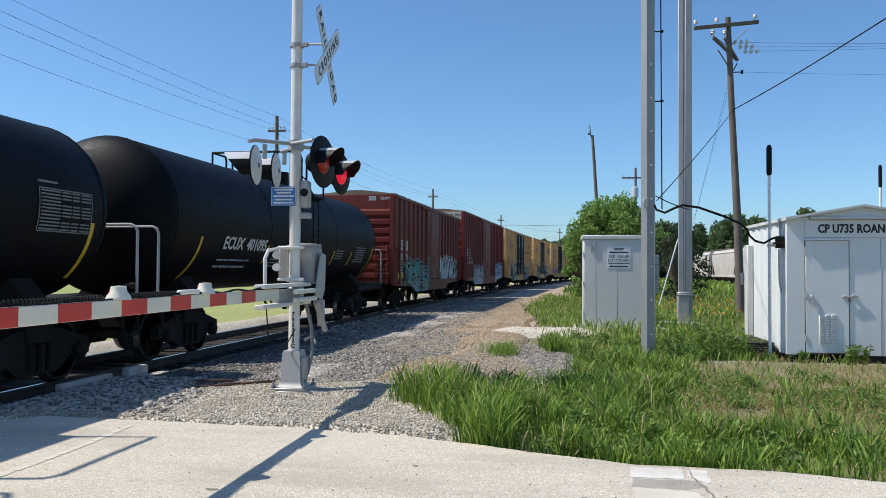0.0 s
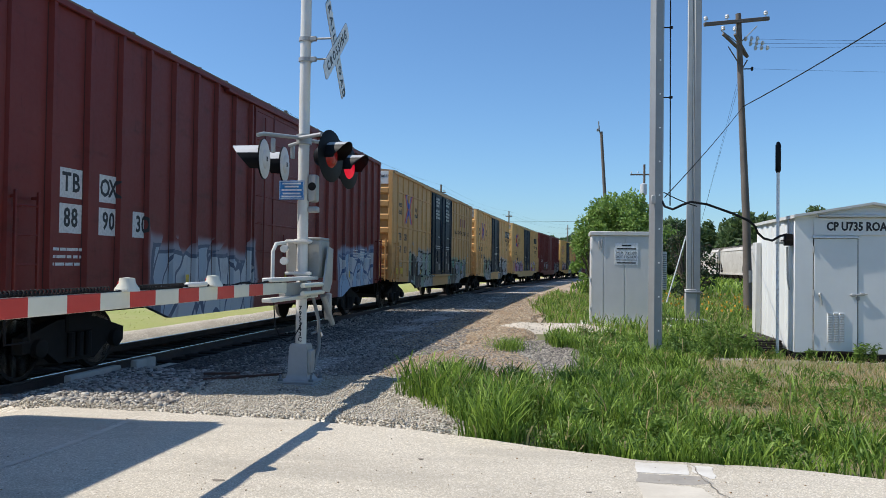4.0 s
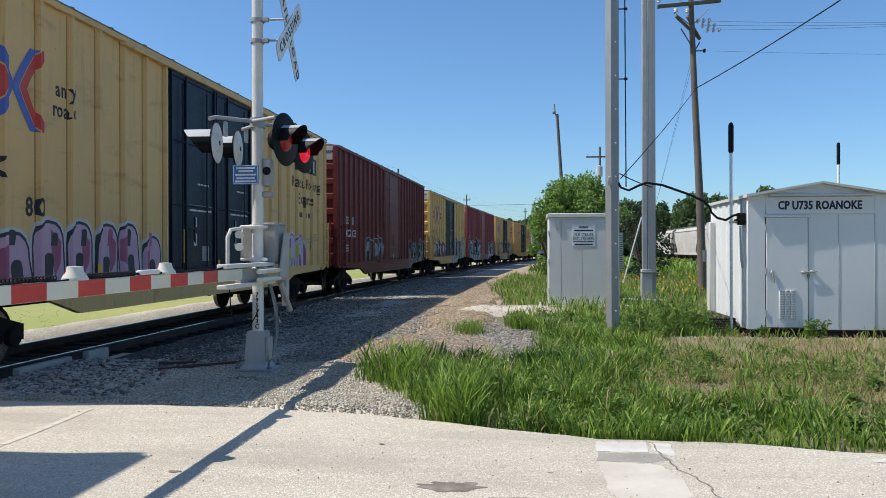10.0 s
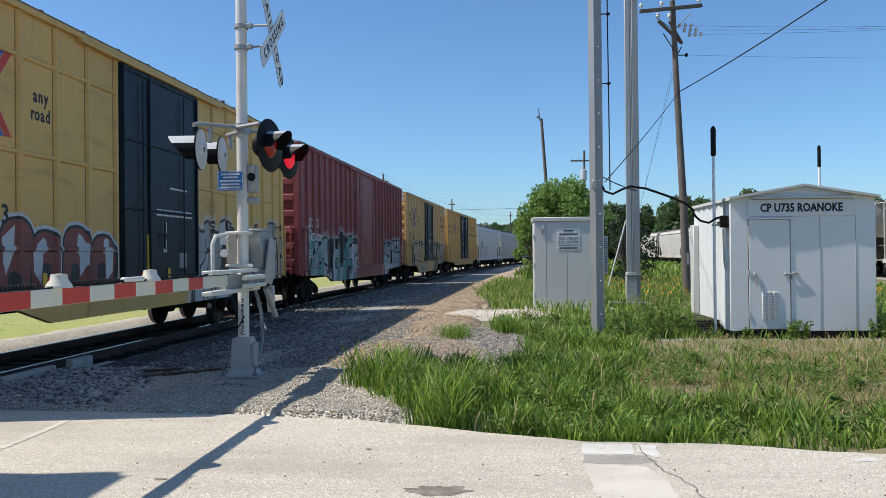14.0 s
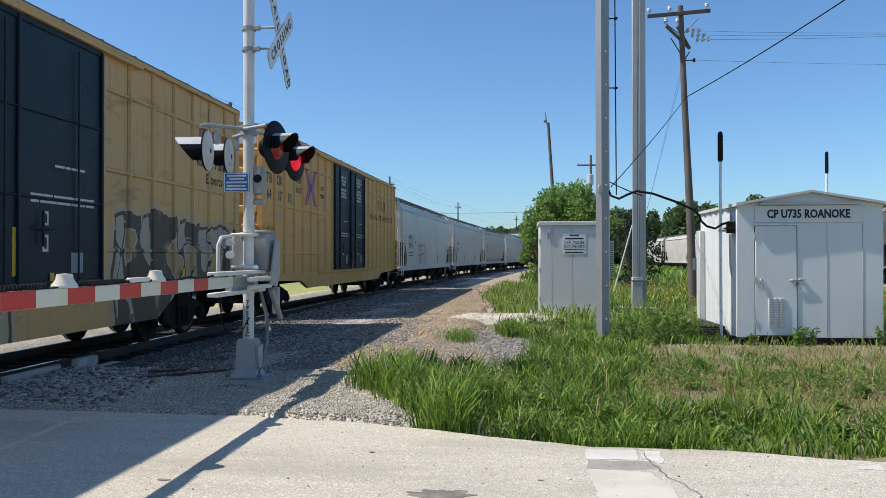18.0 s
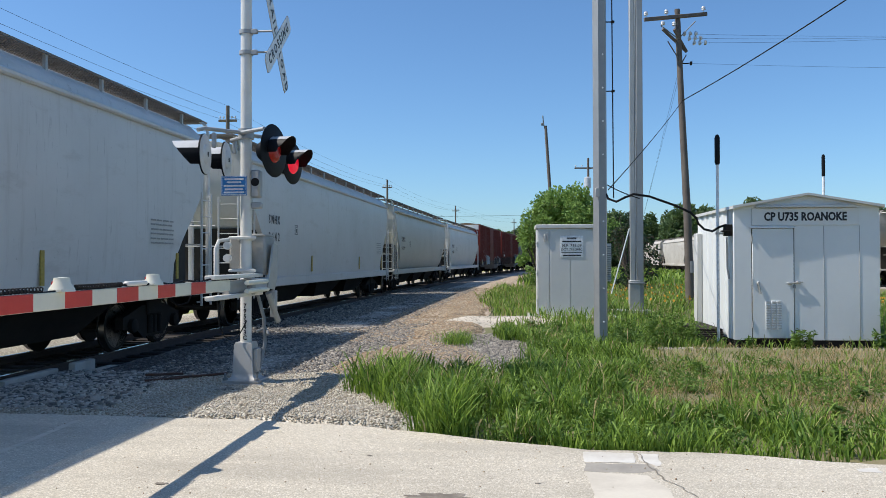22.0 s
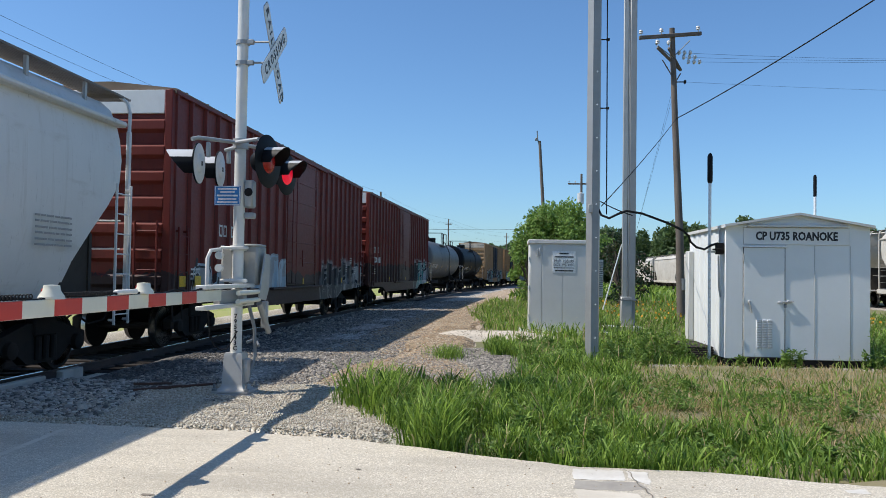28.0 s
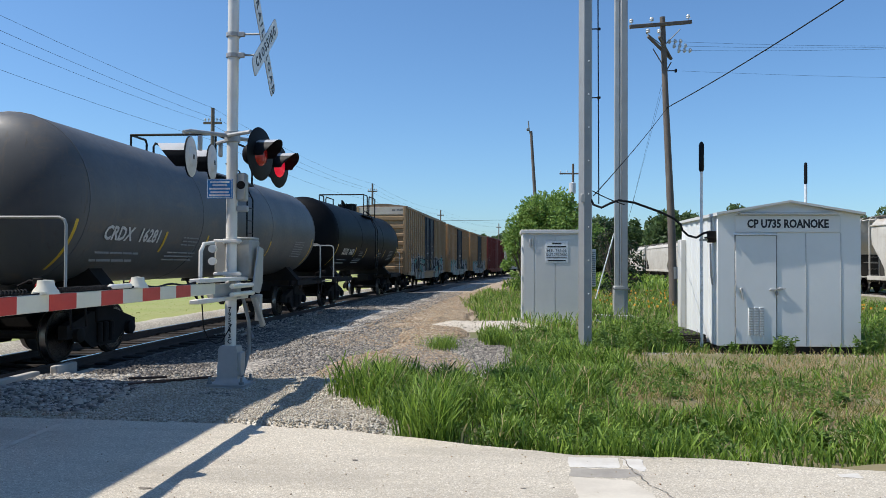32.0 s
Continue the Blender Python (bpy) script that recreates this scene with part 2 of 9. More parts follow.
def chip_seal(name, light, dark, pale):
    """Worn surface dressing: pale chippings in a grey binder, with faint long wear marks."""
    m, nt, b = nodes_of(name, 0.92)
    v = coords(nt, True)
    vo = nt.nodes.new("ShaderNodeTexVoronoi")
    vo.inputs["Scale"].default_value = 105.0
    nt.links.new(v, vo.inputs["Vector"])
    sep = nt.nodes.new("ShaderNodeSeparateColor")
    nt.links.new(vo.outputs["Color"], sep.inputs[0])
    col = mix(nt, math_node(nt, "ADD", math_node(nt, "MULTIPLY", sep.outputs[0], 1.15), -0.08), dark, light)
    col = mix(nt, math_node(nt, "GREATER_THAN", sep.outputs[1], 0.86), col, pale)
    worn = ramp(nt, noise_of(nt, scaled(nt, v, (0.35, 1.3, 1.0)), 0.9, 6, 0.65), 0.42, 0.68)
    col = mix(nt, math_node(nt, "MULTIPLY", worn, 0.45), col, tuple(c * 0.72 for c in dark))
    spot = ramp(nt, noise_of(nt, v, 5.5, 5, 0.7), 0.60, 0.74)
    col = mix(nt, math_node(nt, "MULTIPLY", spot, 0.4), col, tuple(c * 0.5 for c in dark))
    nt.links.new(col, b.inputs["Base Color"])
    bump_into(nt, b, math_node(nt, "SUBTRACT", 1.0, vo.outputs["Distance"]), 0.45, 0.005)
    return m


M_ROAD = chip_seal("worn_chip_seal", (0.66, 0.58, 0.45), (0.44, 0.385, 0.30), (0.76, 0.69, 0.57))
M_GROUND = surface("grassy_soil", (0.13, 0.145, 0.05), (0.26, 0.20, 0.11), 6.0, 0.16, 0.95, 0, 0.6, 0.05, True, 0.8)
M_DIRT = surface("dry_soil", (0.27, 0.22, 0.12), (0.13, 0.13, 0.05), 14.0, 1.3, 0.95, 0, 0.6, 0.02, True)
M_BALLAST = pebbled("grey_ballast", ((0.20, 0.18, 0.156), (0.38, 0.34, 0.285), (0.60, 0.54, 0.44)), 0.045, dirt=(0.24, 0.19, 0.14), dirt_amount=0.4)
M_LIGHTGRAVEL = pebbled("pale_limestone_gravel", ((0.62, 0.55, 0.43), (0.46, 0.40, 0.31), (0.72, 0.66, 0.55)), 0.026, dirt=(0.38, 0.32, 0.24), dirt_amount=0.4)
M_TANGRAVEL = pebbled("tan_gravel", ((0.42, 0.31, 0.20), (0.31, 0.23, 0.15), (0.58, 0.48, 0.36)), 0.03, dirt=(0.33, 0.21, 0.115), dirt_amount=0.5)
M_STONE_GREY = stony("grey_stones", ((0.26, 0.237, 0.206), (0.37, 0.326, 0.267), (0.30, 0.26, 0.21), (0.56, 0.50, 0.41), (0.12, 0.108, 0.095)))
M_STONE_COARSE = stony("coarse_stones", ((0.46, 0.42, 0.36), (0.27, 0.24, 0.20), (0.68, 0.63, 0.54), (0.13, 0.115, 0.10), (0.55, 0.49, 0.40)))
M_STONE_DARK = stony("grimy_stones", ((0.07, 0.062, 0.054), (0.13, 0.114, 0.097), (0.098, 0.084, 0.07), (0.20, 0.174, 0.143), (0.05, 0.045, 0.04)))
M_STONE_PALE = stony("pale_stones", ((0.60, 0.53, 0.41), (0.47, 0.405, 0.30), (0.70, 0.64, 0.52), (0.38, 0.315, 0.225), (0.53, 0.475, 0.385)))
M_STONE_TAN = stony("tan_stones", ((0.54, 0.40, 0.24), (0.43, 0.31, 0.19), (0.66, 0.54, 0.37), (0.47, 0.30, 0.16), (0.29, 0.23, 0.165)))
M_WHITE = surface("white_enamel", (0.80, 0.77, 0.71), (0.60, 0.565, 0.50), 18.0, 1.6, 0.42, 0, 0.06, 0.003)
M_GALV = surface("galvanised_steel", (0.46, 0.455, 0.435), (0.34, 0.335, 0.32), 16.0, 1.3, 0.5, 0.35, 0.08, 0.003)
M_GALV_DARK = surface("weathered_galvanised_steel", (0.24, 0.25, 0.255), (0.17, 0.18, 0.185), 10.0, 0.9, 0.55, 0.3, 0.08, 0.003)
M_SHED = surface("silver_grey_shed_paint", (0.76, 0.77, 0.745), (0.67, 0.68, 0.66), 9.0, 0.6, 0.45, 0.0, 0.05, 0.004)
M_SHED_ROOF = surface("pale_shed_roof", (0.66, 0.65, 0.61), (0.50, 0.485, 0.45), 7.0, 0.8, 0.5, 0.0, 0.06, 0.004)
M_CAB = surface("grey_cabinet_paint", (0.62, 0.615, 0.58), (0.54, 0.535, 0.505), 8.0, 0.8, 0.45, 0.0, 0.05, 0.003)
M_BLACK = plain("black_paint", (0.008, 0.008, 0.009), 0.5)
M_RUBBER = plain("black_rubber", (0.02, 0.02, 0.021), 0.75)
M_RED = surface("red_reflective_sheet", (0.62, 0.045, 0.035), (0.47, 0.035, 0.03), 20.0, 1.5, 0.4, 0, 0.03, 0.002)
M_CREAM = surface("white_reflective_sheet", (0.78, 0.75, 0.62), (0.64, 0.61, 0.50), 20.0, 1.5, 0.4, 0, 0.03, 0.002)
M_BLUE = plain("blue_sign_paint", (0.03, 0.20, 0.52), 0.35)
M_SIGNWHITE = plain("sign_white", (0.80, 0.81, 0.80), 0.4)
M_INK = plain("sign_black", (0.015, 0.015, 0.017), 0.5)
M_LENS = plain("red_lens", (0.26, 0.012, 0.012), 0.25, 0.0, 0.10)
M_LENS_ON = plain("lit_red_lens", (0.9, 0.012, 0.045), 0.25, 0.0, 0.4)
M_RAIL = surface("rusty_rail_side", (0.10, 0.07, 0.055), (0.055, 0.045, 0.04), 20.0, 2.0, 0.8, 0.2, 0.2, 0.004, True)
M_RAILTOP = plain("polished_rail_head", (0.62, 0.62, 0.63), 0.22, 1.0)
M_TIE = surface("creosoted_timber", (0.030, 0.025, 0.021), (0.06, 0.05, 0.043), 14.0, 2.0, 0.9, 0, 0.4, 0.01, True)
M_CONCRETE = surface("pale_concrete", (0.62, 0.60, 0.56), (0.47, 0.45, 0.42), 22.0, 1.2, 0.85, 0, 0.25, 0.006, True)
M_WOODPOLE = surface("weathered_pole_wood", (0.165, 0.135, 0.112), (0.10, 0.083, 0.07), 16.0, 1.5, 0.9, 0, 0.4, 0.01, False, 0.9, (0.25, 0.21, 0.17))
M_PORCELAIN = plain("pale_insulator", (0.62, 0.63, 0.64), 0.25)
M_UNDER = surface("grimy_underframe", (0.014, 0.0125, 0.012), (0.032, 0.027, 0.023), 9.0, 1.2, 0.8, 0, 0.15, 0.01)
M_WHEEL = surface("worn_wheel_steel", (0.030, 0.025, 0.022), (0.055, 0.045, 0.038), 9.0, 1.2, 0.7, 0.3, 0.15, 0.006)
M_TREAD = plain("bright_wheel_tread", (0.45, 0.44, 0.43), 0.3, 1.0)
M_NAVY = car_paint("navy_door_paint", (0.008, 0.015, 0.030), (0.013, 0.021, 0.038), (0.024, 0.028, 0.036), (), 0.45, shine=0.22)
M_GREENDOOR = car_paint("dark_green_door_paint", (0.010, 0.021, 0.030), (0.016, 0.030, 0.040), (0.028, 0.034, 0.038), (), 0.45, shine=0.22)
M_YELLOWTAPE = plain("yellow_tape", (0.72, 0.47, 0.03), 0.45)
M_OLDTAPE = plain("dulled_yellow_tape", (0.46, 0.33, 0.06), 0.6)
M_BARK = surface("grey_bark", (0.13, 0.10, 0.075), (0.075, 0.06, 0.05), 12.0, 1.5, 0.95, 0, 0.5, 0.02)
M_LEAF = leafy("fresh_green_leaves", (0.13, 0.225, 0.045), (0.29, 0.42, 0.10), (0.20, 0.25, 0.07), 0.1)
M_LEAF_DARK = leafy("dark_cedar_leaves", (0.028, 0.055, 0.025), (0.05, 0.085, 0.035), (0.11, 0.09, 0.06), 0.25)
M_LEAF_FAR = leafy("far_tree_leaves", (0.07, 0.115, 0.04), (0.12, 0.18, 0.06), (0.11, 0.14, 0.05), 0.1)
M_GRASS = leafy("tall_grass_blades", (0.05, 0.125, 0.015), (0.33, 0.465, 0.075), (0.52, 0.45, 0.21), 0.13)
M_GRASS_DRY = leafy("short_drying_grass", (0.13, 0.18, 0.035), (0.34, 0.35, 0.09), (0.52, 0.38, 0.20), 0.5)
M_WEED = leafy("weed_leaves", (0.09, 0.17, 0.03), (0.23, 0.34, 0.07), (0.18, 0.19, 0.06), 0.1)
M_FLOWER = plain("orange_flower_heads", (0.75, 0.36, 0.03), 0.6)

for dull in (M_UNDER, M_WHEEL, M_BLACK, M_RUBBER, M_TIE):
    dull.node_tree.nodes["Principled BSDF"].inputs["Specular IOR Level"].default_value = 0.15

# ---------------------------------------------------------------- mesh tools
class Shape:
    """Collects faces; mesh() makes one mesh of them."""

    def __init__(self):
        self.v, self.f, self.mi = [], [], []

    def add(self, verts, faces, mi=0):
        o = len(self.v)
        self.v += [tuple(p) for p in verts]
        self.f += [tuple(i + o for i in f) for f in faces]
        self.mi += [mi] * len(faces)
        return self

    def box(self, x0, x1, y0, y1, z0, z1, mi=0):
        v = [(x, y, z) for z in (z0, z1) for y in (y0, y1) for x in (x0, x1)]
        return self.add(v, [(0, 2, 3, 1), (4, 5, 7, 6), (0, 1, 5, 4), (2, 6, 7, 3), (0, 4, 6, 2), (1, 3, 7, 5)], mi)

    def cbox(self, x0, x1, y0, y1, z0, z1, b=0.01, mi=0):
        """A box with chamfered edges."""
        b = min(b, (x1 - x0) * 0.45, (y1 - y0) * 0.45, (z1 - z0) * 0.45)
        c, h = Vector(((x0 + x1) / 2, (y0 + y1) / 2, (z0 + z1) / 2)), Vector(((x1 - x0) / 2, (y1 - y0) / 2, (z1 - z0) / 2))
        verts, at = [], {}
        for sx in (-1, 1):
            for sy in (-1, 1):
                for sz in (-1, 1):
                    for ax in range(3):
                        p = [h[k] - (0 if k == ax else b) for k in range(3)]
                        at[sx, sy, sz, ax] = len(verts)
                        verts.append((c[0] + sx * p[0], c[1] + sy * p[1], c[2] + sz * p[2]))
        faces = []
        for ax in range(3):
            o1, o2 = (ax + 1) % 3, (ax + 2) % 3
            for s in (-1, 1):
                q = []
                for a, d in ((-1, -1), (1, -1), (1, 1), (-1, 1)):
                    k = [0, 0, 0]
                    k[ax], k[o1], k[o2] = s, a, d
                    q.append(at[(*k, ax)])
                faces.append(tuple(q if s > 0 else q[::-1]))
            for a in (-1, 1):
                for d in (-1, 1):
                    k0, k1 = [0, 0, 0], [0, 0, 0]
                    k0[o1] = k1[o1] = a
                    k0[o2] = k1[o2] = d
                    k0[ax], k1[ax] = -1, 1
                    q = [at[(*k0, o1)], at[(*k1, o1)], at[(*k1, o2)], at[(*k0, o2)]]
                    faces.append(tuple(q if a * d < 0 else q[::-1]))
        for sx in (-1, 1):
            for sy in (-1, 1):
                for sz in (-1, 1):
                    q = [at[sx, sy, sz, k] for k in range(3)]
                    faces.append(tuple(q if sx * sy * sz > 0 else q[::-1]))
        return self.add(verts, faces, mi)

    def tube(self, path, r, n=8, mi=0, caps=True):
        """A round bar along a path; r: one radius or one per point."""
        pts = [Vector(p) for p in path]
        rs = r if isinstance(r, (list, tuple)) else [r] * len(pts)
        rings, verts = [], []
        last = None
        for i, p in enumerate(pts):
            d = (pts[min(i + 1, len(pts) - 1)] - pts[max(i - 1, 0)]).normalized()
            up = last if last is not None else (Vector((0, 0, 1)) if abs(d.z) < 0.9 else Vector((1, 0, 0)))
            a = d.cross(up)
            if a.length < 1e-4:
                a = d.cross(Vector((1, 0, 0)) if abs(d.x) < 0.9 else Vector((0, 1, 0)))
            a.normalize()
            bvec = a.cross(d).normalized()
            last = bvec
            rings.append(len(verts))
            for k in range(n):
                t = 2 * math.pi * k / n
                verts.append(p + (a * math.cos(t) + bvec * math.sin(t)) * rs[i])
        faces = []
        for i in range(len(pts) - 1):
            for k in range(n):
                a0, a1 = rings[i] + k, rings[i] + (k + 1) % n
                b0, b1 = rings[i + 1] + k, rings[i + 1] + (k + 1) % n
                faces.append((a0, a1, b1, b0))
        if caps:
            faces.append(tuple(range(n))[::-1])
            faces.append(tuple(rings[-1] + k for k in range(n)))
        return self.add(verts, faces, mi)

    def prism(self, poly, ax, a0, a1, mi=0):
        """A polygon swept along an axis. poly: pairs in the two other axes, in the order (y, z), (x, z) or (x, y)."""
        def at(p, a):
            return (a, p[0], p[1]) if ax == "x" else (p[0], a, p[1]) if ax == "y" else (p[0], p[1], a)
        n = len(poly)
        verts = [at(p, a0) for p in poly] + [at(p, a1) for p in poly]
        faces = [(i, (i + 1) % n, n + (i + 1) % n, n + i) for i in range(n)]
        faces += [tuple(range(n))[::-1], tuple(range(n, 2 * n))]
        return self.add(verts, faces, mi)

    def lathe(self, prof, ax="z", centre=(0, 0, 0), n=16, mi=0):
        """Pairs (radius, along) turned about an axis."""
        verts, c = [], centre
        for r, a in prof:
            for k in range(n):
                t = 2 * math.pi * k / n
                u, w = r * math.cos(t), r * math.sin(t)
                p = (a, u, w) if ax == "x" else (w, a, u) if ax == "y" else (u, w, a)
                verts.append((p[0] + c[0], p[1] + c[1], p[2] + c[2]))
        faces = []
        for i in range(len(prof) - 1):
            for k in range(n):
                faces.append((i * n + k, i * n + (k + 1) % n, (i + 1) * n + (k + 1) % n, (i + 1) * n + k))
        if prof[0][0] > 1e-4:
            faces.append(tuple(range(n))[::-1])
        if prof[-1][0] > 1e-4:
            faces.append(tuple((len(prof) - 1) * n + k for k in range(n)))
        return self.add(verts, faces, mi)

    def mesh(self, name, *mats, smooth=True, fix=True):
        me = bpy.data.meshes.new(name)
        me.from_pydata(self.v, [], self.f)
        for m in mats:
            me.materials.append(m)
        if len(mats) > 1:
            me.polygons.foreach_set("material_index", self.mi)
        if fix:
            bm = bmesh.new()
            bm.from_mesh(me)
            bmesh.ops.recalc_face_normals(bm, faces=bm.faces)
            bm.to_mesh(me)
            bm.free()
        if smooth:
            me.shade_smooth()
            me.set_sharp_from_angle(angle=radians(38))
        me.update()
        return me


MESHES = {}


def cached(key, make):
    if key not in MESHES:
        MESHES[key] = make()
    return MESHES[key]


def part(name, data, parent, label="", at=None):
    """One mesh object under a thing or a part."""
    ob = new(name, data)
    ob.parent = parent
    if at is not None:
        ob.matrix_basis = at
    if label:
        ob["label"] = label
    return ob


def thing(name, at, label, category, group="", kind=""):
    ob = new(name)
    ob.empty_display_size = 0.2
    ob.matrix_basis = at
    return tagged(ob, label, category, group, kind)


def letters(text, size, mat, bold=0.0):
    """Words as a flat mesh in x and y, centred."""
    def make():
        c = bpy.data.curves.new("words", "FONT")
        c.body, c.size, c.align_x, c.align_y, c.extrude, c.resolution_u, c.offset = text, size, "CENTER", "CENTER", 0.002, 2, bold
        tmp = bpy.data.objects.new("words", c)
        me = bpy.data.meshes.new_from_object(tmp)
        bpy.data.objects.remove(tmp)
        bpy.data.curves.remove(c)
        me.materials.clear()
        me.materials.append(mat)
        return me
    return cached(("letters", text, size, mat.name, bold), make)


FACE_X = Matrix(((0, 0, 1, 0), (1, 0, 0, 0), (0, 1, 0, 0), (0, 0, 0, 1)))
FACE_NEG_Y = Matrix(((1, 0, 0, 0), (0, 0, -1, 0), (0, 1, 0, 0), (0, 0, 0, 1)))


def words(name, text, size, mat, parent, x, y, z, face, stretch=1.0, bold=0.0):
    m = Matrix.Translation((x, y, z)) @ face @ Matrix.Diagonal((stretch, 1, 1, 1))
    return part(name, letters(text, size, mat, bold), parent, at=m)


def bar(name, w, h, mat, parent, x, y, z, face):
    """Writing too small to read."""
    me = cached(("bar", round(w, 3), round(h, 3), mat.name), lambda: Shape().box(-w / 2, w / 2, -h / 2, h / 2, -0.001, 0.002).mesh("bar", mat, smooth=False))
    return part(name, me, parent, at=Matrix.Translation((x, y, z)) @ face)


def mark_shape(n, w, h, mat, parent, x, y, z, face, name="mark"):
    """Owner's initials as plain open frames, one for each letter."""
    t = h * 0.17
    me = cached(("mark", round(w, 3), round(h, 3), mat.name), lambda: Shape().add(
        [(-w / 2, -h / 2, 0), (w / 2, -h / 2, 0), (w / 2, h / 2, 0), (-w / 2, h / 2, 0), (-w / 2 + t, -h / 2 + t, 0), (w / 2 - t, -h / 2 + t, 0), (w / 2 - t, h / 2 - t, 0), (-w / 2 + t, h / 2 - t, 0)],
        [(0, 1, 5, 4), (1, 2, 6, 5), (2, 3, 7, 6), (3, 0, 4, 7)]).mesh("mark", mat, smooth=False, fix=False))
    for k in range(n):
        off = (k - (n - 1) / 2) * w * 1.3
        part(name, me, parent, at=Matrix.Translation((x, y, z)) @ face @ Matrix.Translation((off, 0, 0.002)))


def print_block(w, rows, h, gap, mat, parent, x, y, z, face, seed=0):
    """A block of small writing: bars of word length in rows."""
    rnd = random.Random(seed)
    for r in range(rows):
        c = -w / 2
        while c < w / 2 - 0.04:
            n = min(rnd.uniform(0.10, 0.34) * max(w, 0.6), w / 2 - c)
            d = Vector((c + n / 2, -r * gap, 0))
            p = face.to_3x3() @ d
            bar("small_print", round(n / 0.03) * 0.03 + 0.005, h, mat, parent, x + p.x, y + p.y, z + p.z, face)
            c += n + h * 0.9

# ---------------------------------------------------------------- the line of the track
TRACK_X, TRACK_LEAN, TRACK_BEND = -8.16, 0.003, 0.001068
RAIL_Z = -0.11


def track_x(y):
    return TRACK_X + TRACK_LEAN * y + (TRACK_BEND * y * y / 2 if y > 0 else 0.0)


def track_turn(y):
    return -math.degrees(math.atan(TRACK_LEAN + (TRACK_BEND * y if y > 0 else 0.0)))


def travelled(t):
    """Metres that the train has run, 0 at 16 s."""
    u = (t - 16) / 16
    return 165.798 * u + 9.2974 * u ** 2 + 1.3268 * u ** 3 - 2.2104 * u ** 4 - 1.3202 * u ** 5


def swept(profile, ys, offset=0.0, closed=True):
    """A cross-section (x from the track's middle, z) along the track."""
    s = Shape()
    n = len(profile)
    verts, faces = [], []
    for y in ys:
        for px, pz in profile:
            verts.append((track_x(y) + offset + px, y, pz))
    for i in range(len(ys) - 1):
        for k in range(n if closed else n - 1):
            a, b = i * n + k, i * n + (k + 1) % n
            faces.append((a, b, b + n, a + n))
    if closed:
        faces += [tuple(range(n))[::-1], tuple((len(ys) - 1) * n + k for k in range(n))]
    return s.add(verts, faces)


def rough_sheet(x0, x1, y0, y1, step, z_of, keep=None):
    """A ground sheet with uneven height."""
    nx, ny = max(2, int((x1 - x0) / step) + 1), max(2, int((y1 - y0) / step) + 1)
    xs, ys = np.linspace(x0, x1, nx), np.linspace(y0, y1, ny)
    verts = [(x, y, z_of(x, y)) for y in ys for x in xs]
    faces = []
    for j in range(ny - 1):
        for i in range(nx - 1):
            if keep is None or keep((xs[i] + xs[i + 1]) / 2, (ys[j] + ys[j + 1]) / 2):
                faces.append((j * nx + i, j * nx + i + 1, (j + 1) * nx + i + 1, (j + 1) * nx + i))
    return Shape().add(verts, faces)


# ---------------------------------------------------------------- ground, road, track bed
far = 1500.0
ground_ys = [-far, -600.0, -240.0] + list(np.arange(-200, 0, 20.0)) + list(np.arange(0, 420, 6.0)) + [600.0, 1000.0, far]
ground = new("ground", swept([(-2 * far, -0.09), (-60.0, -0.09), (-3.2, -0.09), (-2.9, -0.5), (3.0, -0.5), (3.3, -0.09), (60.0, -0.09), (2 * far, -0.09)], ground_ys, closed=False).mesh("ground", M_GROUND, fix=False))
tagged(ground, "uneven grassy ground with dry soil showing between", "ground", kind="structure")

ROAD_EDGE = [(-70, 8.3), (-12, 8.0), (-5, 7.8), (-2.6, 7.66), (-1.26, 7.40), (-0.1, 6.92), (0.64, 6.66), (1.7, 6.60), (2.6, 6.36), (4.2, 6.1), (9, 5.8), (70, 4.6)]


def road_edge(x):
    for (a, ya), (b, yb) in zip(ROAD_EDGE, ROAD_EDGE[1:]):
        if a <= x <= b:
            return ya + (yb - ya) * (x - a) / (b - a)
    return 5.0


road_xs = sorted(set([p[0] for p in ROAD_EDGE] + list(np.arange(-12, 9, 0.12))))
top = []
for x in road_xs:
    w = 0.035 * noise.noise((x * 2.3, 3.1, 0)) + 0.02 * noise.noise((x * 7.1, 1.1, 0))
    top.append((x, road_edge(x) + w))
rv, rf = [], []
for x, y in top:
    near_rail = min(1.0, max(0.0, (2.9 - abs(x - TRACK_X)) / 0.9))
    dip = RAIL_Z * near_rail * near_rail * (3 - 2 * near_rail)
    rv += [(x, y + 0.05, -0.14 + dip), (x, y, -0.004 + dip), (x, y - 0.25, dip), (x, -9.0, dip), (x, -9.1, -0.14 + dip)]
for i in range(len(top) - 1):
    for k in range(4):
        a = i * 5 + k
        rf.append((a, a + 1, a + 6, a + 5))
road = new("road", Shape().add(rv, rf).mesh("road", M_ROAD))
tagged(road, "pale worn chip-seal road over the railway crossing", "road", kind="structure")

M_PAINTWHITE = surface("worn_white_road_paint", (0.74, 0.70, 0.62), (0.52, 0.47, 0.40), 30.0, 3.0, 0.8, 0, 0.2, 0.004, True)
M_PATCH = surface("pale_road_patch", (0.70, 0.63, 0.515), (0.50, 0.44, 0.35), 40.0, 2.0, 0.88, 0, 0.3, 0.004, True)
M_SMEAR = surface("grey_bitumen_smear", (0.40, 0.36, 0.30), (0.26, 0.235, 0.20), 30.0, 4.0, 0.85, 0, 0.2, 0.004, True)
M_STAIN = surface("dark_oil_stain", (0.15, 0.12, 0.09), (0.36, 0.31, 0.24), 26.0, 9.0, 0.8, 0, 0.2, 0.004, True)


